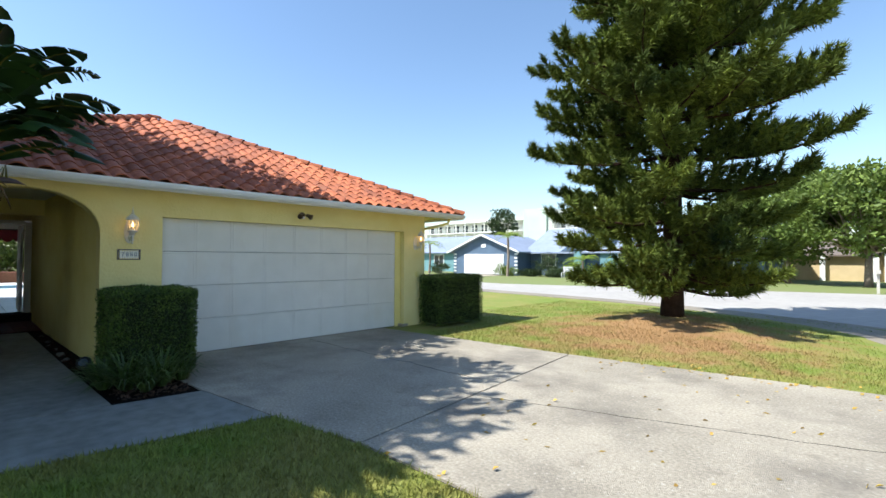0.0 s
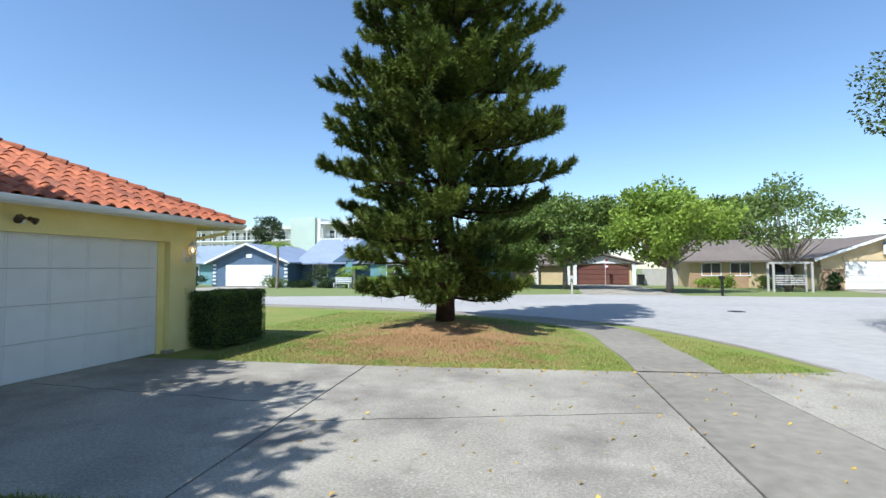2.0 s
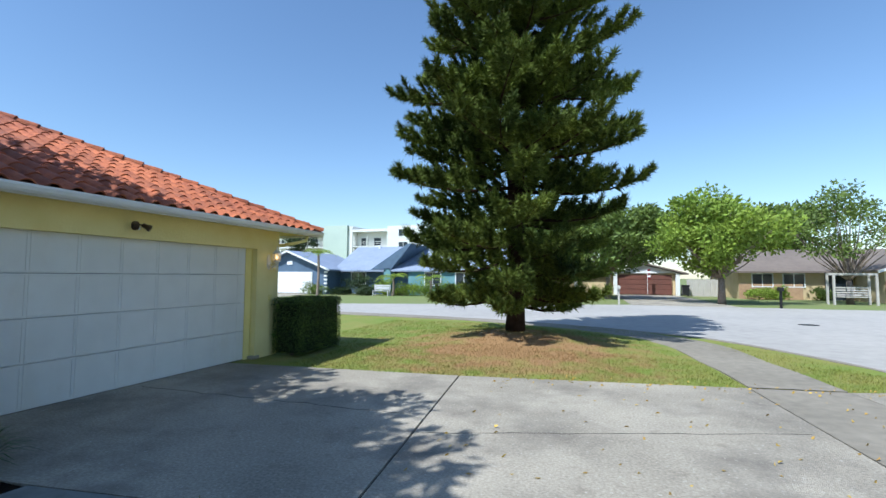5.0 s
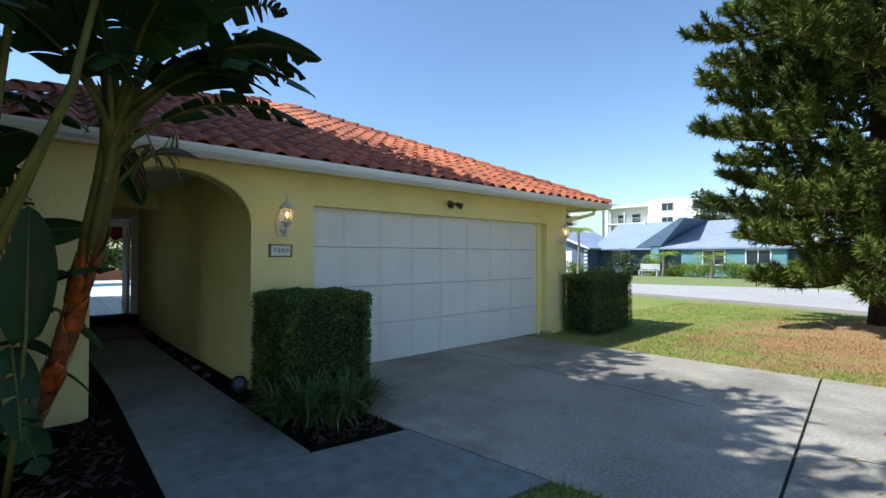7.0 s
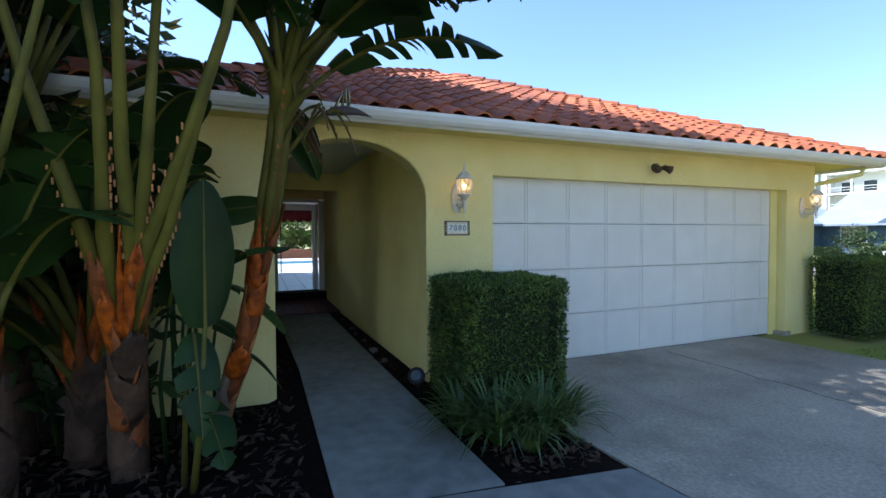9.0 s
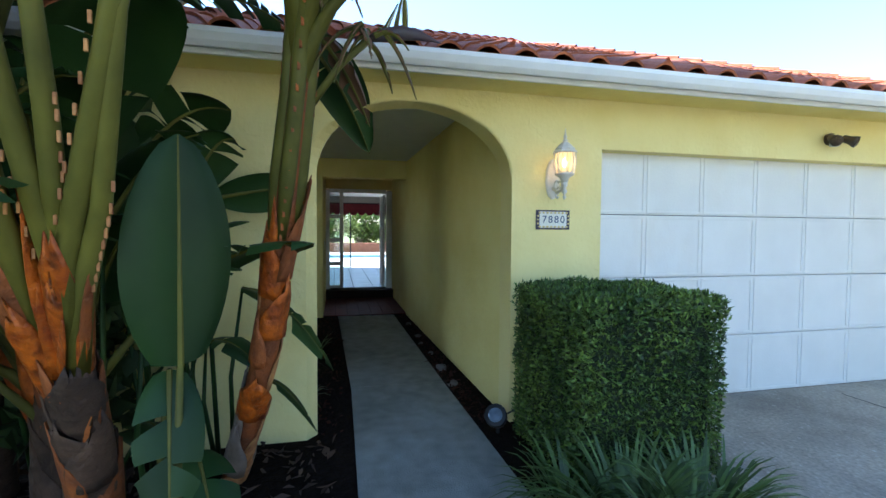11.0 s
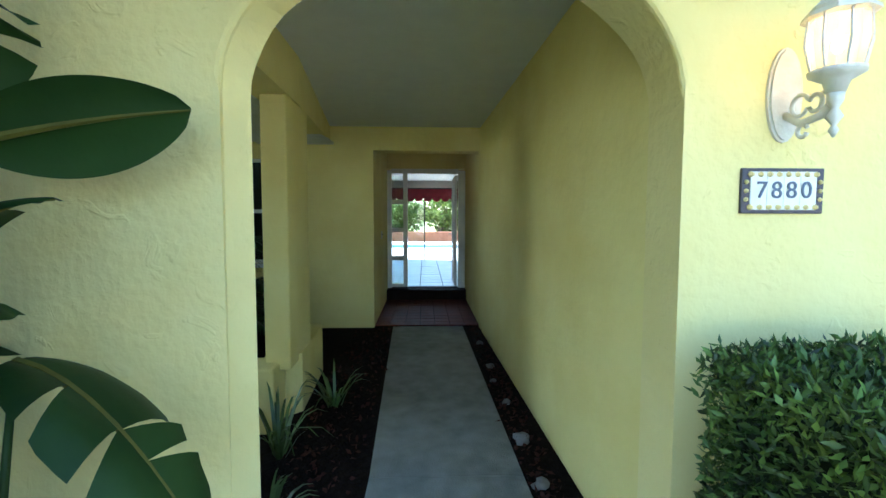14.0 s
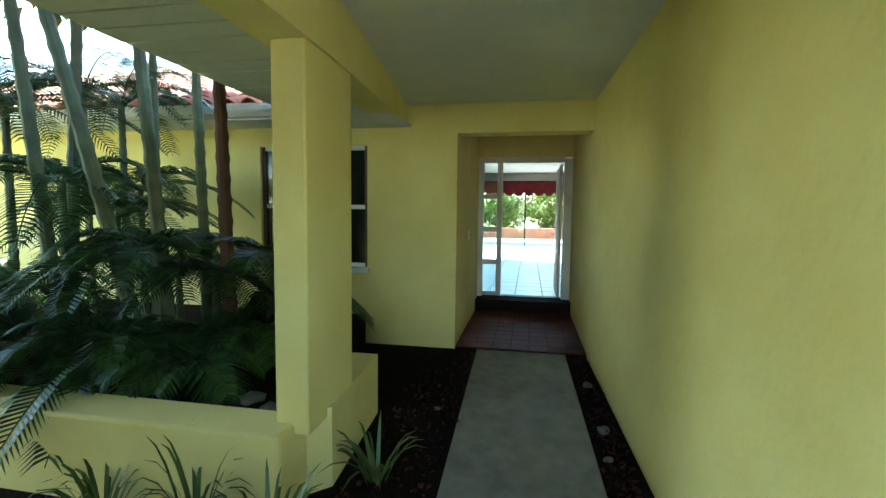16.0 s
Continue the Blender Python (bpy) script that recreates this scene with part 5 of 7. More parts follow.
def paradise_flower(parent, stem, base, tip, sepals, seed):
    """A beak-shaped bract on a stem, with pointed white sepals and withered remains."""
    rng = random.Random(seed)
    base, tip = Vector(base), Vector(tip)
    part("flower_stem", tube(bmesh.new(), [stem, Vector(stem).lerp(base, 0.6) + Vector((0.02, 0, 0.03)), base], [0.018, 0.016, 0.018], 7), M_STALK, parent, smooth=True)
    mid = [base.lerp(tip, f) + Vector((0, 0, 0.035 * math.sin(f * 3.14))) for f in (0, 0.2, 0.45, 0.7, 0.9, 1.0)]
    fl = part("flower_bract", tube(bmesh.new(), mid, [0.016, 0.03, 0.034, 0.022, 0.008, 0.002], 8), M_BRACT, parent, "dark beak-shaped flower bract", smooth=True)
    for k in range(sepals):
        p = base.lerp(tip, 0.2 + 0.45 * k / sepals) + Vector((0, 0, 0.03))
        d = Vector((rng.uniform(-0.3, 0.4), rng.uniform(-0.6, 0.6), 1.0))
        paradise_leaf(fl, p, d, rng.uniform(0.13, 0.19), 0.035, rng, 0.05, 0, M_SEPAL, 0.6, "sepal")
    for k in range(7):
        p = base + Vector((rng.uniform(-0.05, 0.05), rng.uniform(-0.06, 0.06), rng.uniform(-0.02, 0.06)))
        paradise_leaf(fl, p, (rng.uniform(-0.5, 0.5), rng.uniform(-0.6, 0.6), rng.uniform(-0.6, 0.5)), rng.uniform(0.12, 0.24), 0.05, rng, 0.9, 2, M_DEADLEAF, 0.9, "withered_petal")


paradise_flower(one, (-5.98, 1.06, 1.98), (-5.9, 1.37, 2.35), (-5.85, 1.68, 2.34), 3, 1)
paradise_flower(one, (-5.93, 1.06, 2.1), (-5.8, 1.13, 2.59), (-5.8, 0.97, 2.68), 4, 2)
three = paradise_plant([(-6.9, -0.7, -0.05), (-6.85, -0.7, 0.5), (-6.75, -0.65, 1.2), (-6.7, -0.6, 1.9)], 0.12, 0.09, [
    ((0.35, 0.7, 0.8), 1.4, 1.3, 0.5, 0.5, 8), ((0.4, 0.5, 1.0), 1.5, 1.4, 0.5, 0.5, 8), ((0.6, -0.5, 0.8), 1.4, 1.3, 0.5, 0.5, 8), ((0, 0.1, 1.2), 1.7, 1.5, 0.5, 0.4, 7),
    ((0.7, 0.6, 0.5), 1.2, 1.2, 0.48, 0.6, 9), ((0.3, -0.6, 0.8), 1.3, 1.2, 0.48, 0.5, 8), ((0.2, 0.9, 0.6), 1.2, 1.2, 0.48, 0.6, 9)], 6,
    "tall shaded bird of paradise near the wall")

for k, (bx0, by0, tz, sd) in enumerate([(-5.9, -0.45, 0.6, 31), (-6.6, -0.15, 0.5, 32), (-5.5, -1.1, 0.7, 33)]):
    r2 = random.Random(sd)
    ll = []
    for q in range(13):
        a = r2.uniform(-1.5, 1.5)
        ll.append(((math.cos(a), math.sin(a), r2.uniform(0.6, 2.2)), r2.uniform(0.7, 2.3), r2.uniform(0.9, 1.4), r2.uniform(0.4, 0.6), r2.uniform(0.35, 0.6), r2.randint(3, 9)))
    paradise_plant([(bx0, by0, -0.05), (bx0 + 0.02, by0 + 0.02, 0.3), (bx0 + 0.05, by0 + 0.02, tz)], 0.125, 0.1, ll, sd, "dense dark bird of paradise clump in shaded mulch")


# ---- palms ----
def frond(parent, base, d, length, leaflet, rng, droop=0.6, n=34, vee=0.5, name="frond"):
    mid = arch_curve(base, d, length, droop, 13)
    bm = tube(bmesh.new(), mid, [0.009 * (1 - k / 13) + 0.002 for k in range(13)], 5)
    for k in range(n):
        s = 0.12 + 0.86 * k / n
        a = s * 12
        i = min(int(a), 11)
        p = mid[i].lerp(mid[i + 1], a - i)
        t = (mid[i + 1] - mid[i]).normalized()
        side = t.cross(Vector((0, 0, 1)))
        side = side.normalized() if side.length > 0.05 else Vector((1, 0, 0))
        up = side.cross(t)
        L = leaflet * (math.sin(math.pi * (0.12 + 0.82 * s)) ** 0.6) * rng.uniform(0.85, 1.1)
        for sg in (-1, 1):
            q = (side * sg + t * 0.7 + up * vee * 0.6).normalized()
            w = t * 0.011
            m = p + q * L * 0.5
            e = p + q * L + Vector((0, 0, -0.3 * L))
            v = [bm.verts.new(x) for x in (p - w * 0.6, p + w * 0.6, m + w, m - w, e)]
            bm.faces.new((v[0], v[1], v[2], v[3]))
            bm.faces.new((v[3], v[2], v[4]))
    return part(name, bm, M_PALM, parent)


M_PALMTRUNK = mat("palm_trunk", (0.19, 0.22, 0.11), (0.1, 0.1, 0.06), 7.0, 0.7, 0.3, 20.0)
M_PALMBROWN = mat("brown_palm_trunk", (0.16, 0.08, 0.05), (0.09, 0.05, 0.035), 9.0, 0.8, 0.4, 25.0)


def palm(x, y, z, h, r, lean, fronds, length, seed, label, brown=False, leaflet=0.32, droop=0.55):
    rng = random.Random(seed)
    g = thing("palm", label, "palm", "courtyard palms", at=(x, y, z))
    n = 60 if h > 2 else 18
    path, rad = [], []
    for k in range(n + 1):
        f = k / n
        path.append((lean[0] * f * f * 0.5 + lean[0] * f * 0.5, lean[1] * f, h * f))
        rad.append(r * (1.15 - 0.35 * f) * (1.16 if k % 3 == 0 else 1.0))
    if h > 0.3:
        part("trunk", tube(bmesh.new(), path, rad, 9), M_PALMBROWN if brown else M_PALMTRUNK, g)
    top = Vector(path[-1])
    for k in range(fronds):
        a = 6.283 * k / fronds + rng.uniform(-0.25, 0.25)
        el = rng.uniform(0.25, 1.3)
        frond(g, top + Vector((0, 0, -0.02)), (math.cos(a), math.sin(a), el), length * rng.uniform(0.8, 1.1), leaflet, rng, droop)
    return g


for k, (x, y, h, r, lean, brown) in enumerate([(-10.3, -0.62, 3.4, 0.05, (0.0, -0.08), True), (-10.7, -1.15, 3.6, 0.042, (0.1, 0.0), False), (-10.15, -1.05, 3.7, 0.048, (0.0, -0.3), False),
                                               (-9.95, -1.1, 3.5, 0.05, (0.25, -0.75), False), (-9.85, -1.75, 3.6, 0.045, (0.1, -0.3), False), (-10.2, -2.1, 3.8, 0.045, (-0.2, 0.1), False), (-10.6, -1.6, 3.4, 0.035, (0.1, 0.15), False)]):
    palm(x, y, 0.28, h, r, lean, 9, 1.3, 40 + k, "slender ringed palm trunk rising from the planter with feathery fronds", brown)
for k, (x, y, n, ln, h) in enumerate([(-9.7, -0.5, 16, 0.8, 0.2), (-10.2, -0.25, 15, 0.8, 0.3), (-9.65, -1.05, 18, 1.0, 0.3), (-10.5, -0.9, 12, 0.95, 0.75), (-9.55, -1.7, 18, 1.05, 0.3), (-10.2, -1.5, 14, 1.0, 0.85), (-10.0, -1.05, 12, 0.9, 0.95),
                                        (-11.2, -0.5, 12, 0.8, 0.4), (-11.0, -1.7, 12, 1.0, 0.6), (-9.9, -2.3, 18, 1.1, 0.6), (-9.5, -2.5, 16, 1.0, 0.3), (-10.8, -2.2, 16, 1.2, 1.2), (-11.3, -2.4, 14, 1.2, 1.5), (-10.1, -2.0, 12, 1.1, 1.5), (-10.45, -0.35, 9, 0.8, 0.9), (-10.9, -2.2, 12, 1.4, 2.3), (-10.3, -2.8, 12, 1.4, 2.2), (-11.4, -3.2, 12, 1.5, 2.6)]):
    palm(x, y, 0.28, h, 0.035, (0, 0), n, ln, 60 + k, "low bushy pygmy palm filling the planter", False, 0.24, 0.7)


# ---- broadleaf trees ----
M_LEAF_LIME = mat("spring_leaf", (0.3, 0.38, 0.05), (0.18, 0.27, 0.035), 1.0, 0.6, 0.0, vary=0.3, transl=0.3)
M_LEAF_MID = mat("mid_leaf", (0.18, 0.24, 0.045), (0.1, 0.15, 0.03), 1.0, 0.6, 0.0, vary=0.3, transl=0.25)
M_LEAF_DARK = mat("oak_leaf", (0.05, 0.08, 0.02), (0.025, 0.045, 0.012), 1.0, 0.55, 0.0, vary=0.35, transl=0.1)


def broadleaf(base, h0, crown, radii, clumps, per, leaf, material, seed, label, trunk_r=0.2, clump_r=0.8, name="tree", lean=(0, 0), category="tree", group=""):
    """A tree with a forked trunk, limbs to every clump and many small leaves. crown: centre above base."""
    rs = np.random.RandomState(seed)
    g = thing(name, label, category, group, at=base)
    fork = Vector((lean[0], lean[1], h0))
    bm = tube(bmesh.new(), [(0, 0, -0.1), (lean[0] * 0.3, lean[1] * 0.3, h0 * 0.5), fork], [trunk_r * 1.25, trunk_r, trunk_r * 0.8], 9)
    part("trunk", bm, M_GREYBARK, g, smooth=True)
    C = []
    while len(C) < clumps:
        p = rs.uniform(-1, 1, 3)
        r = np.linalg.norm(p)
        if 0.35 < r < 1:
            C.append(np.array(crown) + p * np.array(radii) * rs.uniform(0.85, 1.1))
    P, O = [], []
    for k, c in enumerate(C):
        c = Vector(c)
        m1 = fork.lerp(c, 0.45) + Vector(rs.normal(0, 0.12, 3)) * max(radii) * 0.4
        r = trunk_r * 0.35
        part("limb", tube(bmesh.new(), [fork, m1, c], [r, r * 0.55, r * 0.15], 5), M_GREYBARK, g)
        q = unit(rs.normal(0, 1, (per, 3))) * rs.rand(per, 1) ** 0.45 * np.array([1, 1, 0.6]) * clump_r * rs.uniform(0.65, 1.15)
        P.append(np.array(c) + q)
        O.append(unit(q + np.array([0, 0, 0.2])))
    V, F = leaves(rs, np.concatenate(P), np.concatenate(O), leaf, leaf * 0.55, 0.9)
    np_mesh("crown", V, F, material, g)
    return g


# shade trees south of the walk, and the oak over the street
broadleaf((-7.4, -3.6, 0), 3.4, (0.0, 2.5, 7.2), (2.4, 2.4, 1.6), 42, 160, 0.26, M_LEAF_DARK, 11, "dark spreading shade tree over the front lawn", 0.24, 0.8)
broadleaf((-9.6, -4.2, 0), 3.8, (-0.1, 3.6, 8.2), (2.1, 2.3, 1.4), 26, 150, 0.3, M_LEAF_DARK, 12, "dark shade tree leaning over the roof", 0.22, 1.1)
broadleaf((-2.9, -5.0, 0), 3.0, (-0.4, 2.0, 5.6), (2.8, 2.5, 1.7), 34, 140, 0.26, M_LEAF_DARK, 10, "dark shade tree over the front lawn", 0.2, 0.8)
broadleaf((-5.0, -4.6, 0), 3.6, (-1.5, 3.5, 7.0), (1.7, 1.3, 1.1), 26, 150, 0.26, M_LEAF_DARK, 18, "dark shade tree between lawn and house", 0.2, 0.8)
# Added canopy above the view, there only to darken the plant bed below.
broadleaf((-6.5, -1.9, 0), 2.6, (0.9, 1.3, 4.7), (1.6, 1.2, 0.9), 44, 190, 0.22, M_LEAF_DARK, 19, "low dark canopy added out of view to shade the bird of paradise bed", 0.12, 0.7)
broadleaf((-7.1, -1.5, 0), 1.2, (0.3, 0.3, 3.3), (0.9, 1.0, 1.3), 50, 110, 0.22, M_LEAF_DARK, 20, "dark leafy tree crowding the eave", 0.08, 0.55)
broadleaf((-10.6, -6.2, 0), 3.0, (0.6, 2.9, 5.8), (3.0, 2.4, 2.4), 90, 260, 0.26, M_LEAF_DARK, 9, "dense dark tree behind the courtyard palms", 0.2, 1.1)
broadleaf((-6.2, -2.9, 0), 1.2, (0.2, 0.6, 2.7), (2.2, 1.1, 2.2), 60, 220, 0.2, M_LEAF_DARK, 8, "dense dark evergreen shrub behind the bird of paradise", 0.1, 0.9)
broadleaf((-6.95, -0.35, 0), 0.2, (0, 0, 1.15), (0.22, 0.5, 1.15), 34, 60, 0.2, M_LEAF_DARK, 7, "dark leafy shrub against the stucco wall", 0.04, 0.35, "shrub", category="shrub")
M_LEAF_OAK = mat("street_oak_leaf", (0.1, 0.135, 0.03), (0.03, 0.05, 0.013), 0.8, 0.6, 0.0, vary=0.4, transl=0.1, spec=0.2)
broadleaf((12.6, 9.4, -0.06), 2.4, (-1.6, 2.8, 4.7), (3.8, 3.6, 2.9), 110, 850, 0.12, M_LEAF_OAK, 13, "spreading oak with small leaves overhanging the street", 0.3, 1.0)

# trees across the street
broadleaf((7.4, 35.2, -0.07), 1.7, (0, 0, 4.5), (3.7, 3.2, 2.5), 60, 240, 0.3, M_LEAF_LIME, 14, "round bright green spring maple on a far lawn", 0.22, 1.2)
broadleaf((0.5, 40, -0.07), 2.0, (0, 0, 5.0), (4.6, 3.6, 3.2), 60, 240, 0.32, M_LEAF_MID, 15, "leafy green tree before a brown garage", 0.2, 1.3)
broadleaf((-3.8, 42, -0.07), 2.0, (0, 0, 4.6), (3.6, 3.6, 3.0), 46, 220, 0.32, M_LEAF_MID, 16, "leafy green tree behind the pine", 0.2, 1.3)
broadleaf((15.8, 38.6, -0.07), 1.6, (0, 0, 5.2), (3.6, 3.0, 2.7), 40, 90, 0.26, M_LEAF_MID, 17, "sparse grey-limbed tree on the neighbour's lawn", 0.18, 1.1)
for k, (x, y, s, m) in enumerate([(12, 58, 1.0, M_LEAF_LIME), (19, 60, 0.92, M_LEAF_MID), (5, 66, 0.95, M_LEAF_MID), (-6, 64, 0.9, M_LEAF_MID), (48, 66, 0.8, M_LEAF_MID)]):
    broadleaf((x, y, -0.07), 3.0 * s, (0, 0, 7.2 * s), (5.2 * s, 4.4 * s, 3.6 * s), 44, 170, 0.5, m, 70 + k, "tall green tree behind the far houses", 0.25, 2.0, group="background trees")
# hedge of foliage behind the pool
for k in range(6):
    broadleaf((-35.5, -5 + 2.6 * k, -0.07), 0.5, (0, 0, 1.9), (1.5, 1.6, 1.5), 26, 120, 0.26, M_LEAF_MID, 90 + k, "bright garden shrub behind the pool wall", 0.1, 0.8, "shrub", category="shrub", group="pool shrubs")


def shrub(x, y, r, h, material, seed, label, z=-0.07):
    return broadleaf((x, y, z), 0.1, (0, 0, h * 0.5), (r, r * 0.8, h * 0.5), 16, 90, 0.16, material, seed, label, 0.05, r * 0.5, "shrub", category="shrub", group="far garden shrubs")


# ---- houses across the street ----
M_BLUEWALL = mat("slate_blue_wall", (0.1, 0.15, 0.22), (0.08, 0.12, 0.18), 2.0, 0.8, 0.2)
M_TEAL = mat("teal_wall", (0.16, 0.3, 0.32), (0.13, 0.26, 0.28), 2.0, 0.8, 0.2)
M_BLUEROOF = mat("grey_blue_shingle", (0.27, 0.31, 0.4), (0.22, 0.26, 0.34), 3.0, 0.9, 0.4, 8.0)
M_BROWNROOF = mat("brown_shingle", (0.2, 0.16, 0.13), (0.15, 0.12, 0.1), 3.0, 0.9, 0.4, 8.0)
M_TAN = mat("tan_wall", (0.6, 0.47, 0.27), (0.52, 0.4, 0.22), 2.0, 0.85, 0.2)
M_STONE = mat("far_stone", (0.45, 0.3, 0.17), (0.32, 0.2, 0.12), 6.0, 0.9, 0.6, 8.0)
M_BROWNDOOR = mat("brown_door", (0.16, 0.06, 0.04), (0.12, 0.05, 0.035), 3.0, 0.6, 0.1)
M_DARKWIN = mat("far_window", (0.03, 0.04, 0.05), None, 3.0, 0.1, 0.0)
M_APT = mat("apartment_render", (0.72, 0.72, 0.68), (0.66, 0.66, 0.62), 0.3, 0.8, 0.1, 3.0)
M_APTG = mat("apartment_green", (0.5, 0.58, 0.5), (0.45, 0.53, 0.46), 0.3, 0.8, 0.1, 3.0)
M_FENCE = mat("grey_fence", (0.5, 0.47, 0.42), (0.4, 0.37, 0.33), 3.0, 0.9, 0.3)


def gable_roof(g, x0, x1, y0, y1, z, top, over, along, material, thick=0.14):
    """A gabled roof with overhang; along: the axis of its ridge."""
    bm = bmesh.new()
    if along == "y":
        xm = (x0 + x1) / 2
        sl = (top - z) / (xm - x0)
        e = z - sl * over
        pts = [(x0 - over, e), (xm, top), (x1 + over, e), (x1 + over, e + thick), (xm, top + thick), (x0 - over, e + thick)]
        prism(bm, pts, "y", y0 - over, y1 + over)
    else:
        ym = (y0 + y1) / 2
        sl = (top - z) / (ym - y0)
        e = z - sl * over
        pts = [(y0 - over, e), (ym, top), (y1 + over, e), (y1 + over, e + thick), (ym, top + thick), (y0 - over, e + thick)]
        prism(bm, pts, "x", x0 - over, x1 + over)
    return part("roof", bm, material, g)


def far_window(g, x0, x1, z0, z1, y, frame_mat=None):
    w = part("window", bx(x0, x1, y - 0.04, y + 0.05, z0, z1), M_DARKWIN, g)
    fm = frame_mat or M_WHITE
    for a, b, u, v in ((x0 - 0.08, x0, z0 - 0.08, z1 + 0.08), (x1, x1 + 0.08, z0 - 0.08, z1 + 0.08), (x0, x1, z1, z1 + 0.08), (x0, x1, z0 - 0.08, z0), ((x0 + x1) / 2 - 0.03, (x0 + x1) / 2 + 0.03, z0, z1)):
        part("frame", bx(a, b, y - 0.07, y, u, v), fm, w)


def gable_wall(x0, x1, y0, y1, z, top):
    return prism(bmesh.new(), [(x0, -0.2), (x1, -0.2), (x1, z), ((x0 + x1) / 2, top), (x0, z)], "y", y0, y1)


def far_garage(g, x0, x1, y, h, material, rows=4):
    d = part("garage_door", bx(x0, x1, y - 0.06, y + 0.05, 0, h), material, g)
    for k in range(rows):
        part("door_section", bx(x0 + 0.06, x1 - 0.06, y - 0.085, y - 0.061, k * h / rows + 0.03, (k + 1) * h / rows - 0.03, 0.01), material, d)


blue = thing("house", "slate-blue bungalow with pale grey-blue roof and white garage door", "house", "houses across the street")
part("wall", gable_wall(-33.2, -24.8, 39, 47, 2.35, 4.0), M_BLUEWALL, blue)
gable_roof(blue, -33.2, -24.8, 39, 47, 2.35, 4.0, 0.5, "y", M_BLUEROOF)
for s in (-1, 1):
    xm = -29.0
    bm = prism(bmesh.new(), [(xm, 3.98), (xm, 4.16), (xm + s * 4.75, 2.3), (xm + s * 4.75, 2.12)], "y", 38.42, 38.5)
    part("bargeboard", bm, M_WHITE, blue)
far_garage(blue, -31.6, -26.4, 39, 2.05, M_WHITE)
for x in (-33.1, -25.1):
    for k in range(6):
        part("quoin", bx(x, x + 0.35, 38.93, 39.02, 0.15 + k * 0.36, 0.33 + k * 0.36), M_WHITE, blue)
part("vent", bx(-29.3, -28.7, 38.95, 39.02, 2.75, 3.1), M_WHITE, blue)
part("wall", bx(-24.8, -5.0, 41.5, 50, -0.2, 2.4), M_BLUEWALL, blue)
part("wall", bx(-19.6, -18.9, 40.6, 41.5, -0.2, 2.4), M_TEAL, blue)
part("wall", bx(-17.2, -10.0, 40.9, 41.49, -0.2, 2.4), M_TEAL, blue)
gable_roof(blue, -24.6, -20.0, 41.2, 50.5, 2.4, 4.7, 0.6, "x", M_BLUEROOF)
gable_roof(blue, -18.4, -4.5, 41.2, 50.5, 2.4, 4.6, 0.6, "x", M_BLUEROOF)
bm = prism(bmesh.new(), [(-21.0, 2.3), (-17.2, 4.75), (-16.8, 4.75), (-18.9, 2.3)], "y", 40.6, 46)
part("roof_valley", bm, M_BLUEWALL, blue)
for x in (-23.5, -15.5, -12.5, -8.5):
    far_window(blue, x, x + 1.5, 0.9, 2.0, 41.48 if x in (-23.5, -8.5) else 40.88)
part("chimney_pipe", tube(bmesh.new(), [(-22.4, 45.5, 4.4), (-22.4, 45.5, 5.0)], 0.12, 8), M_WHITE, blue)
teal = thing("house", "teal bungalow half hidden behind the blue house", "house", "houses across the street")
part("wall", bx(-52, -37, 44, 52, -0.2, 2.5), M_TEAL, teal)
gable_roof(teal, -52, -37, 44, 52, 2.5, 4.4, 0.6, "x", M_BLUEROOF)
for x in (-41, -45):
    far_window(teal, x, x + 1.6, 0.9, 2.0, 43.98)
M_BENCHW = mat("bench_white", (0.75, 0.75, 0.75), None, 4.0, 0.6, 0.1)
bench = thing("garden_bench", "white slatted garden bench before the blue house", "bench", at=(-18.6, 38, -0.07))
for k in range(3):
    part("seat_slat", bx(-0.8, 0.8, -0.25 + k * 0.16, -0.12 + k * 0.16, 0.42, 0.46), M_BENCHW, bench)
    part("back_slat", bx(-0.8, 0.8, 0.2, 0.24, 0.55 + k * 0.15, 0.66 + k * 0.15), M_BENCHW, bench)
for x in (-0.75, 0.7):
    for y in (-0.25, 0.2):
        part("leg", bx(x, x + 0.06, y, y + 0.05, 0, 0.45 if y < 0 else 1.0), M_BENCHW, bench)
for k, (x, y, r, h, m) in enumerate([(-25.4, 38.0, 1.1, 1.1, M_LEAF_MID), (-21.6, 39.2, 1.5, 2.0, M_LEAF_DARK), (-20.2, 38.2, 1.0, 0.8, M_LEAF_DARK), (-23.0, 38.4, 1.0, 0.7, M_LEAF_DARK), (-17.0, 39.0, 1.0, 1.2, M_LEAF_LIME),
                                     (-15.2, 39.2, 1.2, 1.1, M_LEAF_LIME), (-13.0, 39.4, 1.2, 1.1, M_LEAF_LIME), (-10.8, 39.4, 1.3, 1.0, M_LEAF_MID), (-34.3, 38.0, 1.0, 1.3, M_LEAF_DARK), (-8.5, 39.4, 1.3, 1.1, M_LEAF_LIME), (-19.0, 39.4, 0.8, 1.5, M_LEAF_LIME)]):
    shrub(x, y, r, h, m, 110 + k, "rounded garden shrub before the blue house")


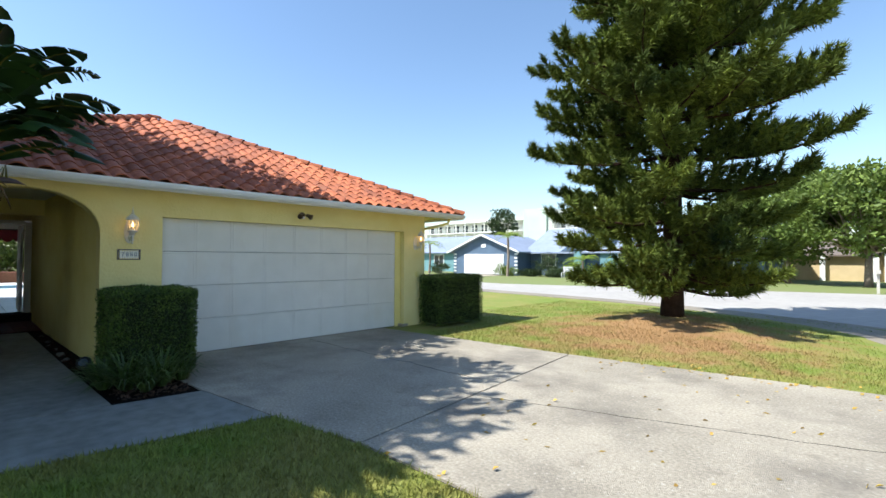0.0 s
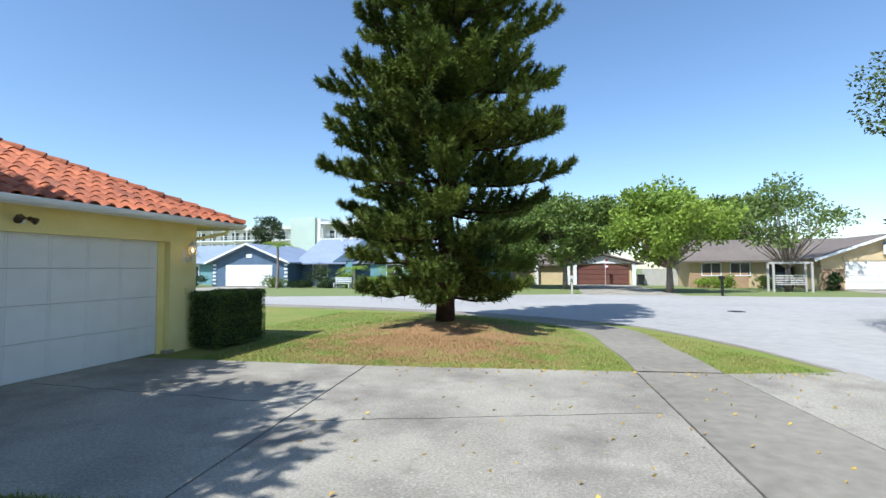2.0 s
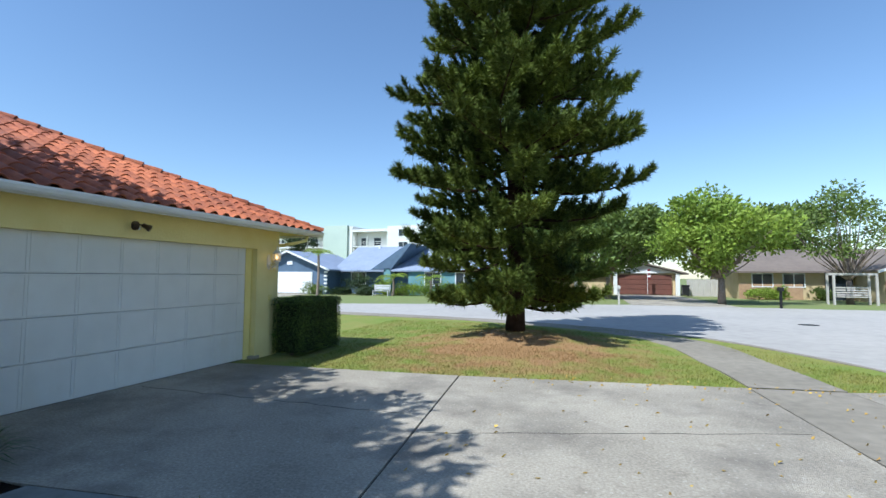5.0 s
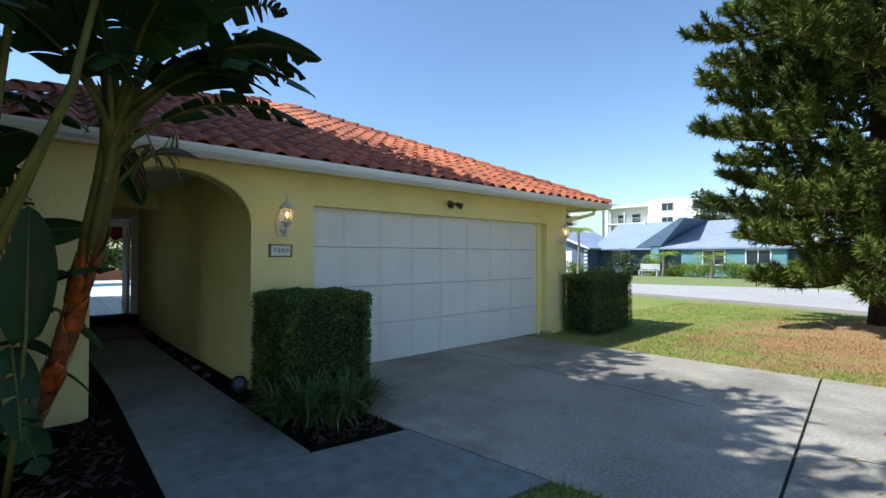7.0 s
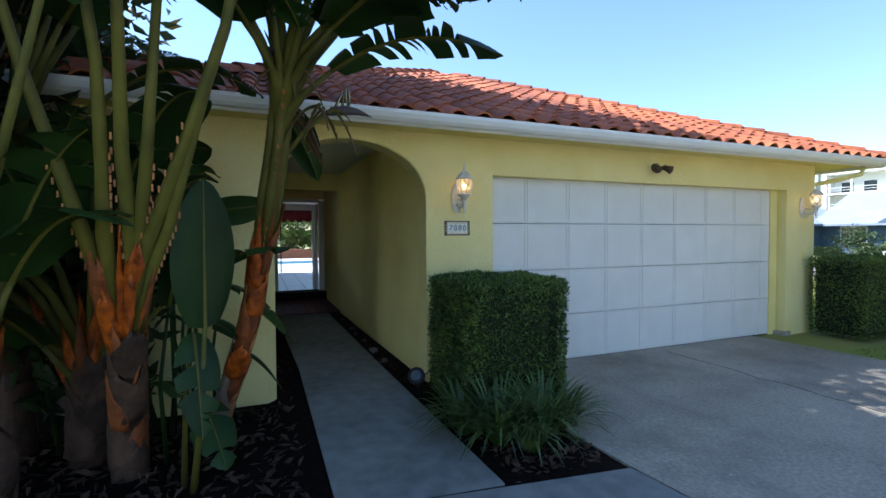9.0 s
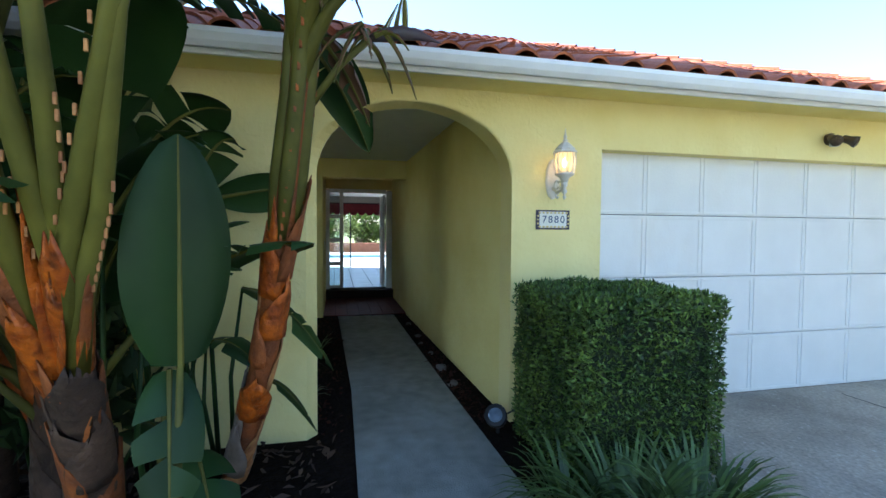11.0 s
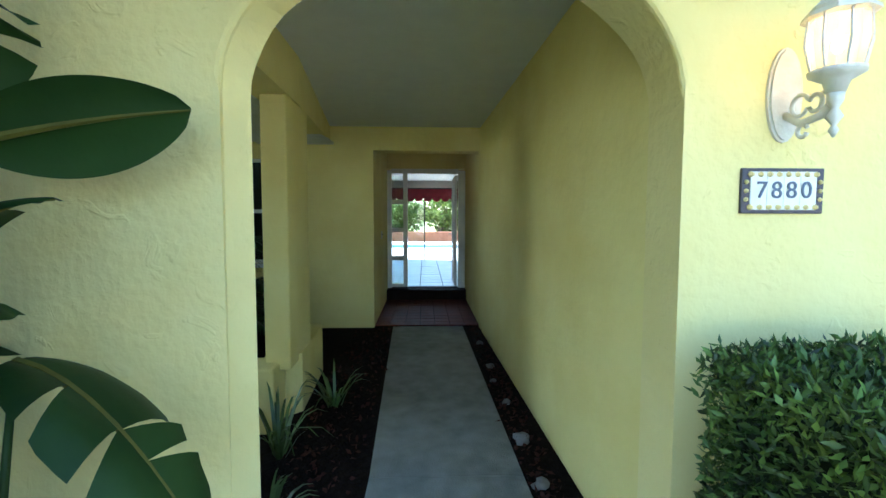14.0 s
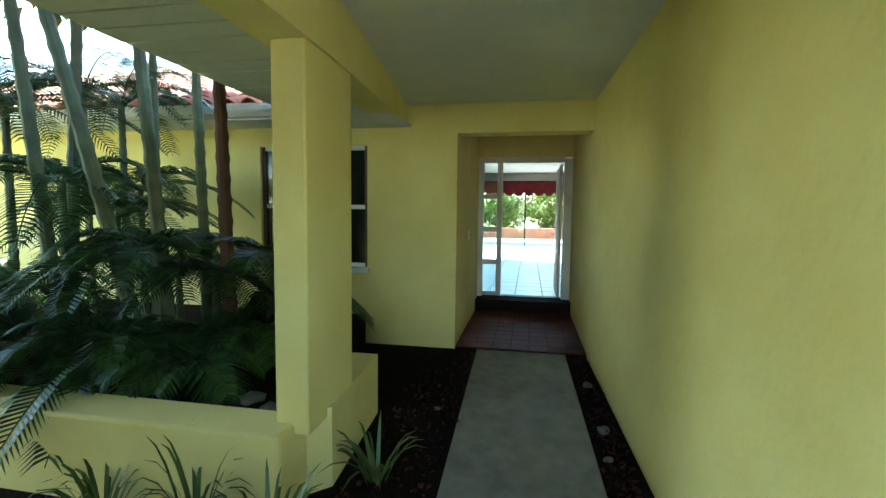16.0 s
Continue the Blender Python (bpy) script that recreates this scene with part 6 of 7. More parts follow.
def far_palm(x, y, h, seed):
    rng = random.Random(seed)
    g = thing("palm", "small yellow-green palm on a far lawn", "palm", "far palms", at=(x, y, -0.07))
    part("trunk", tube(bmesh.new(), [(0, 0, -0.05), (0.1, 0, h * 0.5), (0.05, 0, h)], [0.14, 0.11, 0.1], 8), M_GREYBARK, g)
    for k in range(14):
        a = 6.283 * k / 14 + rng.uniform(-0.2, 0.2)
        fr = frond(g, (0.05, 0, h), (math.cos(a), math.sin(a), rng.uniform(0.2, 1.2)), 1.9, 0.6, rng, 0.6, 22)
        fr.data.materials[0] = M_LEAF_LIME
    return g


far_palm(-24.2, 36.5, 3.6, 1)
far_palm(-17.6, 38.2, 1.5, 2)
far_palm(-14.0, 38.0, 1.4, 3)
far_palm(-35.5, 37.5, 3.2, 4)

apt = thing("apartment_building", "long white four-storey apartment building with balconies", "building")
part("tower", bx(-62.9, -56.4, 98, 106, 0, 13.9), M_APTG, apt)
part("tower_side", bx(-56.38, -55.3, 98.6, 106, 0, 13.7), M_APT, apt)
for x0, x1, top in ((-100, -62.92, 12.0), (-55.28, -45.5, 12.9)):
    part("wall", bx(x0, x1, 101, 112, 0, top - 0.6), M_APT, apt)
    part("roof_slab", bx(x0, x1, 98.6, 112, top - 0.6, top), M_APT, apt)
    for f in range(3):
        z = 2.6 + f * 3.0
        bal = part("balcony", bx(x0, x1, 98.6, 101, z, z + 0.3), M_APT, apt)
        part("rail", bx(x0, x1, 98.6, 98.7, z + 1.2, z + 1.3), M_APT, bal)
        part("rail", bx(x0, x1, 98.6, 98.66, z + 0.75, z + 0.82), M_APT, bal)
        k = 0
        x = x0 + 1.2
        while x < x1 - 2:
            w = part("window", bx(x, x + 1.8, 100.9, 101.05, z + 0.5, z + 2.3), M_DARKWIN, apt)
            part("post", bx(x - 0.9, x - 0.65, 98.6, 98.85, z, z + 2.7), M_APT, bal)
            x += 3.4
part("wall", bx(-45.4, -32.2, 97, 112, 0, 13.3), M_APT, apt)
for f in range(4):
    for x in (-42.5, -36.5):
        far_window(apt, x, x + 2.2, 2.2 + f * 2.9, 3.7 + f * 2.9, 96.98)
for x, y, s in ((-63.5, 90, 1), (-30, 88, 1)):
    broadleaf((x, y, -0.07), 4, (0, 0, 9), (3, 3, 4), 26, 120, 0.5, M_LEAF_DARK, int(abs(x)), "dark conifer-like tree by the apartments", 0.25, 1.6)

brn = thing("house", "low house with a brown garage door under trees", "house", "houses across the street")
part("wall", bx(-6.5, 7.4, 50.2, 60, -0.2, 2.1), M_TAN, brn)
far_garage(brn, 1.7, 6.7, 50.1, 1.95, M_BROWNDOOR)
part("wall", prism(bmesh.new(), [(1.0, 2.1), (7.4, 2.1), (4.2, 2.9)], "y", 49.9, 50.19), M_APT, brn)
gable_roof(brn, 0.8, 7.6, 50.0, 60, 2.1, 3.0, 0.5, "y", M_BROWNROOF)
gable_roof(brn, -7, 0.6, 50.3, 60, 2.1, 3.6, 0.6, "x", M_BROWNROOF)
for x in (0.7, 1.35, 7.0, -2.5, -5.0):
    part("post", bx(x, x + 0.35, 49.7, 50.05, -0.2, 2.1), M_APT, brn)
fence = thing("fence", "weathered grey board fence between two houses", "fence")
for k in range(30):
    part("board", bx(7.8 + k * 0.2, 7.98 + k * 0.2, 49.0, 49.04, -0.1, 1.5 + 0.03 * (k % 3)), M_FENCE, fence)
fence2 = thing("fence", "weathered tan board fence beside the tan house", "fence")
for k in range(40):
    part("board", bx(28.6 + k * 0.2, 28.78 + k * 0.2, 42.0, 42.04, -0.1, 1.7 + 0.03 * (k % 3)), M_FENCE, fence2)

tan = thing("house", "tan brick bungalow with brown shingle roof and cream garage door", "house", "houses across the street")
part("wall", gable_wall(18.9, 27.6, 41, 50, 2.35, 3.95), M_TAN, tan)
gable_roof(tan, 18.9, 27.6, 41, 50, 2.35, 3.95, 0.5, "y", M_BROWNROOF)
for s in (-1, 1):
    part("bargeboard", prism(bmesh.new(), [(23.25, 3.93), (23.25, 4.12), (23.25 + s * 4.95, 2.25), (23.25 + s * 4.95, 2.06)], "y", 40.42, 40.5), M_WHITE, tan)
far_garage(tan, 20.4, 26.0, 41, 2.05, M_DOORW)
part("header", bx(20.3, 26.1, 40.9, 41.0, 2.1, 2.5), M_TAN, tan)
part("vent", bx(22.8, 23.7, 40.92, 41.02, 3.0, 3.5), M_BLUEROOF, tan)
for x0, x1 in ((18.9, 20.3), (26.1, 27.6)):
    part("stone_veneer", bx(x0, x1, 40.93, 40.995, -0.1, 1.5), M_STONE, tan)
part("wall", bx(11.0, 18.88, 45, 54, -0.2, 2.3), M_TAN, tan)
gable_roof(tan, 10.6, 27.6, 44.8, 54, 2.3, 4.1, 0.5, "x", M_BROWNROOF)
part("stone_veneer", bx(11.0, 15.5, 44.93, 44.99, -0.1, 1.2), M_STONE, tan)
part("door", bx(17.0, 18.8, 44.9, 45.02, -0.1, 2.1), M_DARKWIN, tan)
for x in (12.0, 14.2):
    far_window(tan, x, x + 1.4, 1.0, 2.0, 44.98)
hoop = thing("basketball_hoop", "white basketball backboard on the garage gable", "basketball hoop", at=(23.2, 40.7, 2.75))
part("backboard", bx(-0.55, 0.55, 0, 0.04, -0.2, 0.5, 0.01), M_WHITE, hoop)
part("ring", tube(bmesh.new(), [(0.22 * math.cos(a), -0.28 + 0.22 * math.sin(a), -0.1) for a in (6.283 * k / 14 for k in range(15))], 0.02, 5), M_BRICK, hoop)
swing = thing("garden_swing", "timber framed garden swing on the tan house's lawn", "swing", at=(15.6, 37.4, -0.07))
for x in (-1.2, 1.1):
    for y in (0, 0.9):
        part("post", bx(x, x + 0.12, y, y + 0.12, 0, 2.0), M_FENCE, swing)
part("beam", bx(-1.4, 1.4, 0.4, 0.55, 1.95, 2.1), M_FENCE, swing)
for k in range(4):
    part("slat", bx(-0.9, 0.9, 0.5, 0.55, 0.6 + 0.16 * k, 0.7 + 0.16 * k), M_FENCE, swing)
part("seat", bx(-0.9, 0.9, 0.1, 0.52, 0.5, 0.55), M_FENCE, swing)
for k, (x, y, r, h, m) in enumerate([(12.2, 44.0, 0.9, 0.9, M_LEAF_LIME), (13.6, 44.0, 0.9, 0.9, M_LEAF_LIME), (19.3, 40.3, 0.5, 1.3, M_LEAF_DARK), (16.6, 43.8, 0.8, 1.0, M_LEAF_MID)]):
    shrub(x, y, r, h, m, 140 + k, "low shrub before the tan house")


def bin_at(x, y, material, label):
    g = thing("wheelie_bin", label, "bin", at=(x, y, -0.05))
    bm = prism(bmesh.new(), [(-0.25, 0.08), (0.25, 0.08), (0.31, 0.98), (-0.31, 0.98)], "y", -0.3, 0.3)
    part("body", bm, material, g)
    part("lid", bx(-0.34, 0.34, -0.35, 0.34, 0.98, 1.05, 0.02), material, g)
    for sx in (-0.28, 0.28):
        part("wheel", tube(bmesh.new(), [(sx - 0.03, 0.28, 0.1), (sx + 0.03, 0.28, 0.1)], 0.1, 10), M_DARK, g)


bin_at(7.6, 48.6, M_DARK, "black wheeled rubbish bin by the garage")
bin_at(18.2, 31.5, M_BROWNDOOR, "dark red rubbish bin at the kerb")


def mailbox(x, y, material):
    g = thing("mailbox", "roadside mailbox on a post", "mailbox", "roadside mailboxes", at=(x, y, -0.07))
    part("post", bx(-0.06, 0.06, -0.06, 0.06, -0.05, 1.05, 0.01), material, g)
    pts = [(-0.1, 1.0), (0.1, 1.0), (0.1, 1.12)] + [(0.1 * math.cos(a), 1.12 + 0.1 * math.sin(a)) for a in (math.pi * k / 8 for k in range(1, 8))] + [(-0.1, 1.12)]
    part("box", prism(bmesh.new(), pts, "y", -0.25, 0.25), material, g)


mailbox(0.9, 32.6, M_FENCE)
mailbox(9.6, 31.9, M_DARK)
flag = thing("flag", "small red and white flag beside a tree", "flag", at=(4.4, 49.0, 0))
part("pole", tube(bmesh.new(), [(0, 0, -0.1), (0, 0, 2.6)], 0.02, 6), M_WHITE, flag)
for k in range(5):
    part("stripe", bx(0.02, 0.28, -0.005, 0.005, 1.5 + k * 0.2, 1.69 + k * 0.2), M_RED if k % 2 == 0 else M_WHITE, flag)
# far drives and kerb on the other side
tagged(part("far_drive", prism(bmesh.new(), [(19.5, 33.2), (27.5, 33.6), (26.5, 41), (20.2, 41)], "z", -0.2, -0.045), M_CONC), "pale concrete drive of the tan house", "driveway", kind="structure")
tagged(part("far_drive_middle", prism(bmesh.new(), [(1.6, 31.8), (7.5, 31.8), (7.0, 50), (1.5, 50)], "z", -0.2, -0.045), M_CONC), "pale concrete drive of the brown garage", "driveway", kind="structure")
tagged(part("far_drive_blue", prism(bmesh.new(), [(-33, 27.2), (-24, 25.6), (-26.2, 39), (-31.8, 39)], "z", -0.2, -0.045), M_CONC), "pale concrete drive of the blue house", "driveway", kind="structure")
manhole = tagged(part("manhole_cover", tube(bmesh.new(), [(6.8, 21.0, -0.06), (6.8, 21.0, -0.048)], 0.32, 20), M_DARK), "dark round manhole cover set in the street", "manhole cover")

# ---- parked car ----
M_CAR = mat("car_paint", (0.09, 0.1, 0.16), (0.085, 0.095, 0.15), 3.0, 0.2, 0.0, metallic=0.5, spec=0.6)
M_TYRE = mat("tyre", (0.02, 0.02, 0.02), None, 20.0, 0.9, 0.2)
M_CHROME = mat("chrome", (0.75, 0.75, 0.78), None, 20.0, 0.15, 0.0, metallic=1.0)
M_CARGLASS = mat("car_glass", (0.02, 0.025, 0.03), None, 3.0, 0.05, 0.0, spec=0.8)
M_HEADL = mat("headlight", (0.7, 0.72, 0.75), None, 8.0, 0.1, 0.0)
car = thing("car", "dark blue-grey sedan parked at the kerb, front grille showing", "car")


def car_body():
    """Cross-sections from nose to tail: (x, half width, sill z, belt z)."""
    secs = [(2.38, 0.62, 0.32, 0.62), (2.28, 0.8, 0.24, 0.74), (1.9, 0.88, 0.2, 0.84), (1.0, 0.91, 0.2, 0.95), (0.3, 0.92, 0.2, 0.98), (-1.0, 0.92, 0.2, 1.0), (-1.9, 0.89, 0.22, 1.02), (-2.3, 0.82, 0.28, 0.98), (-2.42, 0.7, 0.36, 0.85)]
    bm = bmesh.new()
    rings = []
    for x, w, lo, hi in secs:
        mid = (lo + hi) / 2
        half = [(w * 0.86, lo), (w, lo + 0.1), (w * 1.01, mid), (w * 0.96, hi - 0.06), (w * 0.86, hi), (w * 0.45, hi + 0.03)]
        rings.append([bm.verts.new((x, y, z)) for y, z in half] + [bm.verts.new((x, -y, z)) for y, z in half[::-1]])
    for a, b in zip(rings, rings[1:]):
        for k in range(12):
            bm.faces.new((a[k], b[k], b[(k + 1) % 12], a[(k + 1) % 12]))
    bm.faces.new(rings[0])
    bm.faces.new(rings[-1][::-1])
    bmesh.ops.recalc_face_normals(bm, faces=bm.faces)
    ob = part("body", bm, M_CAR, car, smooth=True)
    cab = [(0.95, 0.8, 0.96), (0.15, 0.66, 1.38), (-0.3, 0.64, 1.43), (-1.0, 0.65, 1.4), (-1.85, 0.76, 1.02)]
    bm = bmesh.new()
    rings = [[bm.verts.new(p) for p in ((x, 0.84, 0.96), (x, w, z), (x, w * 0.5, z + 0.02), (x, -w * 0.5, z + 0.02), (x, -w, z), (x, -0.84, 0.96))] for x, w, z in cab]
    for a, b in zip(rings, rings[1:]):
        for k in range(5):
            bm.faces.new((a[k], b[k], b[k + 1], a[k + 1]))
    bmesh.ops.recalc_face_normals(bm, faces=bm.faces)
    part("roof", bm, M_CAR, car, smooth=True)
    # glass 8 mm proud
    def pane(name, pts):
        bm = bmesh.new()
        f = bm.faces.new([bm.verts.new(p) for p in pts])
        r = bmesh.ops.extrude_face_region(bm, geom=[f])
        n = (Vector(pts[1]) - Vector(pts[0])).cross(Vector(pts[2]) - Vector(pts[0])).normalized()
        bmesh.ops.translate(bm, verts=[e for e in r["geom"] if isinstance(e, bmesh.types.BMVert)], vec=n * 0.01)
        bmesh.ops.recalc_face_normals(bm, faces=bm.faces)
        part(name, bm, M_CARGLASS, car)
    pane("windscreen", [(0.91, -0.72, 1.0), (0.91, 0.72, 1.0), (0.2, 0.6, 1.37), (0.2, -0.6, 1.37)])
    for s in (-1, 1):
        for x0, x1, t0, t1 in ((0.75, -0.3, 0.2, -0.3), (-0.38, -1.5, -0.38, -1.05)):
            pane("side_window", [(x0, s * 0.855, 1.0), (x1, s * 0.855, 1.0), (t1, s * 0.69, 1.36), (t0, s * 0.69, 1.36)])
        part("wing_mirror", bx(0.62, 0.78, s * 0.92 if s > 0 else -1.12, s * 1.12 if s > 0 else -0.92, 0.98, 1.12, 0.03), M_CAR, car)
        hl = bx(2.12, 2.33, 0.52, 0.8, 0.6, 0.74, 0.04)
        if s < 0:
            hl.transform(Matrix.Diagonal((1, -1, 1, 1)))
            bmesh.ops.reverse_faces(hl, faces=hl.faces)
        part("headlight", hl, M_HEADL, car, "clear glass headlight")
        part("tail_light", bx(-2.4, -2.28, s * 0.6 - 0.14, s * 0.6 + 0.14, 0.72, 0.86, 0.02), M_RED, car)
        for x in (1.45, -1.4):
            wh = part("wheel", tube(bmesh.new(), [(x, s * 0.72, 0.33), (x, s * 0.93, 0.33)], 0.33, 22), M_TYRE, car)
            part("rim", tube(bmesh.new(), [(x, s * 0.9, 0.33), (x, s * 0.945, 0.33)], 0.22, 16), M_CHROME, wh)
    gr = part("grille", bx(2.33, 2.42, -0.45, 0.45, 0.52, 0.7, 0.02), M_CHROME, car, "chrome grille")
    for k in range(4):
        part("grille_bar", bx(2.42, 2.43, -0.42, 0.42, 0.54 + k * 0.04, 0.56 + k * 0.04), M_DARK, gr)
    part("lower_intake", bx(2.3, 2.4, -0.6, 0.6, 0.3, 0.4, 0.02), M_DARK, car)
    part("number_plate", bx(2.4, 2.43, -0.16, 0.16, 0.42, 0.5), M_WHITE, car)


car_body()
car.matrix_basis = pose(12.0, 19.2, -0.055, 0, 0, math.degrees(math.atan2(-0.89, -0.455)))

# ---- grass, fallen leaves, stones ----
def turf(name, pts_fn, n, seed, label, height=0.045):
    rs = np.random.RandomState(seed)
    P = []
    while len(P) < n:
        p = pts_fn(rs)
        if p is not None:
            P.append(p)
    P = np.array(P)
    d = unit(rs.normal(0, 0.55, (n, 3)) * np.array([1, 1, 0.3]) + np.array([0, 0, 1.0]))
    V, F = blades(rs, P, d, height * rs.uniform(0.5, 1.4, (n, 1)), 0.012)
    return tagged(np_mesh(name, V, F, M_BLADE), label, "grass", kind="stuff")


def front_pt(rs):
    x, y = rs.uniform(-8, 4.4), rs.uniform(8.0, 17)
    if y > 11 and rs.rand() > 0.35:
        return None
    if y < drive_edge(x) + 0.01 or (x < -6.3 and y < 10.2):
        return None
    if x > 4.55 - (y - 9.7) * 0.33 - max(0, y - 12.5) * 0.5 - 0.4:
        return None
    sx = np.interp(y, [8.8, 10.6, 14.0, 17.0], [1.44, 1.25, 0.42, -3.5])
    if sx - 0.02 < x < sx + 1.3 and y > 8.7:
        return None
    return (x, y, -0.015 + mound(x, y))


def shade_pt(rs):
    x, y = rs.uniform(-3.9, 0.8), rs.uniform(1.4, 3.6)
    lim = 3.56 if x > -2.47 else 3.4 + (x + 3.63) * 0.138
    if y > lim or x < -3.63 - (3.4 - y) * 0.142:
        return None
    return (x, y, -0.01)


turf("grass_blades", front_pt, 52000, 1, "short dry green lawn grass blades")
turf("grass_blades_shaded", shade_pt, 26000, 2, "short green lawn grass blades in shade", 0.06)

M_YLEAF = mat("fallen_leaf", (0.5, 0.36, 0.06), (0.35, 0.2, 0.05), 10.0, 0.7, 0.0, vary=0.3)
rs = np.random.RandomState(9)
n = 260
P = np.c_[rs.uniform(-2.4, 4.4, n), rs.uniform(3.4, 8.8, n), np.full(n, 0.006)]
near_edge = rs.rand(n) < 0.45
P[near_edge, 1] = 8.58 + 0.135 * P[near_edge, 0] + rs.normal(-0.1, 0.18, near_edge.sum())
V, F = leaves(rs, P, np.tile([0.6, 0.6, 0.12], (n, 1)), 0.06, 0.035, 0.3)
V[:, 2] = np.clip(V[:, 2], 0.003, 0.03)
tagged(np_mesh("fallen_leaves", V, F, M_YLEAF), "scattered yellow fallen leaves on the driveway", "leaves", kind="stuff")
n = 1500
P = np.c_[rs.uniform(-7.2, -3.9, n), rs.uniform(-1.6, 1.2, n), np.full(n, 0.0)]
V, F = leaves(rs, P, np.tile([0.5, 0.5, 0.25], (n, 1)), 0.11, 0.035, 0.8)
V[:, 2] = np.clip(V[:, 2], -0.008, 0.06)
tagged(np_mesh("bark_chips", V, F, M_CHIP), "dry leaf scraps and bark chips on the mulch", "mulch", kind="stuff")
n = 900
P = np.c_[rs.uniform(-12, -7.3, n), np.where(rs.rand(n) < 0.5, rs.uniform(2.27, 2.46, n), rs.uniform(0.75, 1.28, n)), np.full(n, -0.005)]
V, F = leaves(rs, P, np.tile([0.5, 0.5, 0.25], (n, 1)), 0.05, 0.03, 0.8)
V[:, 2] = np.clip(V[:, 2], -0.008, 0.04)
tagged(np_mesh("mulch_chips", V, F, M_REDMULCH), "dark red mulch chips beside the passage walk", "mulch", kind="stuff")
n = 260
P = np.c_[rs.uniform(-6.1, -5.2, n), rs.uniform(2.42, 3.16, n), np.full(n, -0.004)]
V, F = leaves(rs, P, np.tile([0.5, 0.5, 0.25], (n, 1)), 0.07, 0.035, 0.8)
V[:, 2] = np.clip(V[:, 2], -0.008, 0.04)
tagged(np_mesh("mulch_chips_hedge", V, F, M_CHIP), "dry brown mulch chips round the border grass", "mulch", kind="stuff")
M_ROCK = mat("pale_rock", (0.2, 0.19, 0.18), (0.1, 0.09, 0.08), 12.0, 0.9, 0.6, 30.0)
for k, (x, y, r) in enumerate([(-9.4, 2.36, 0.035), (-8.75, 2.35, 0.06), (-10.3, 2.36, 0.045), (-11.2, 2.36, 0.04), (-8.2, 2.34, 0.05), (-9.9, 2.32, 0.03), (-9.45, 0.25, 0.07), (-9.55, 0.05, 0.09), (-9.6, -0.2, 0.06)]):
    bm = bmesh.new()
    bmesh.ops.create_icosphere(bm, subdivisions=2, radius=r)
    for v in bm.verts:
        v.co *= 1 + 0.7 * noise.noise(v.co * 22 + Vector((k, k, k)))
        v.co.z *= 0.65
    ob = part("stone", bm, M_ROCK, smooth=True)
    ob.location = (x, y, (0.3 if x < -9.43 and y < 0.5 else -0.012) + r * 0.4)
    tagged(ob, "rounded pale grey stone lying in mulch", "stone", "edging stones")

# garden spotlight at the foot of the arch, with its cable
spot = thing("garden_spotlight", "dark round garden spotlight with a glass lens", "spotlight", at=(-7.1, 2.42, 0.0))
part("spike", tube(bmesh.new(), [(0, 0, -0.06), (0, 0, 0.06)], 0.015, 6), M_DARK, spot)
bm = lathe(bmesh.new(), [(0.03, -0.08), (0.075, -0.04), (0.085, 0.02), (0.085, 0.06), (0.075, 0.062)], (0, 0, 0), 16)
bm.transform(Matrix.Translation((0.02, -0.02, 0.12)) @ pose(0, 0, 0, 55, 0, 60))
hd = part("housing", bm, M_DARK, spot, smooth=True)
bm = lathe(bmesh.new(), [(0.074, 0.05), (0.04, 0.07), (0.004, 0.075)], (0, 0, 0), 16)
bm.transform(Matrix.Translation((0.02, -0.02, 0.12)) @ pose(0, 0, 0, 55, 0, 60))
part("lens", bm, mat("spot_lens", (0.16, 0.2, 0.25), (0.08, 0.1, 0.13), 12.0, 0.1, 0.0), hd)
part("cable", tube(bmesh.new(), [(0.0, 0.05, 0.12), (0.05, 0.12, 0.18), (0.12, 0.16, 0.14), (0.16, 0.17, 0.0)], 0.006, 6), M_DARK, spot)
M_REDFL = mat("red_petal", (0.6, 0.03, 0.02), (0.4, 0.02, 0.02), 10.0, 0.6, 0.0, vary=0.2)
flw = thing("bromeliad", "small red flowering bromeliad in the mulch", "flower", at=(-5.55, 0.42, -0.01))
for k in range(9):
    a = 0.7 * k
    fr = paradise_leaf(flw, (0, 0, 0.01), (math.cos(a), math.sin(a), 0.7), 0.15, 0.035, rng, 0.5, 0, M_REDFL if k % 2 else M_BANANA)

# ---- barrel tiles of the roofs ----
TW, TL = 0.262, 0.36


def tile_profile():
    pts = []
    for k in range(9):
        u = -0.5 + k / 8
        z = 0.062 * max(0.0, math.cos((u - 0.12) * math.pi / 0.72)) ** 0.8 if abs(u - 0.12) < 0.36 else -0.004
        pts.append((u * (TW + 0.012), z))
    return pts


def tile_geometry():
    """One tile in its own frame: x across, y up the slope, z out of it."""
    V, F = [], []
    prof = tile_profile()
    for y, lift in ((0.0, 0.026), (TL + 0.06, 0.006)):
        V += [(u, y, z + lift) for u, z in prof]
    n = len(prof)
    F += [(k, k + 1, n + k + 1, n + k) for k in range(n - 1)]
    V += [(u, 0.004, z + 0.008) for u, z in prof]
    F += [(2 * n + k, 2 * n + k + 1, k + 1, k) for k in range(n - 1)]
    return V, F


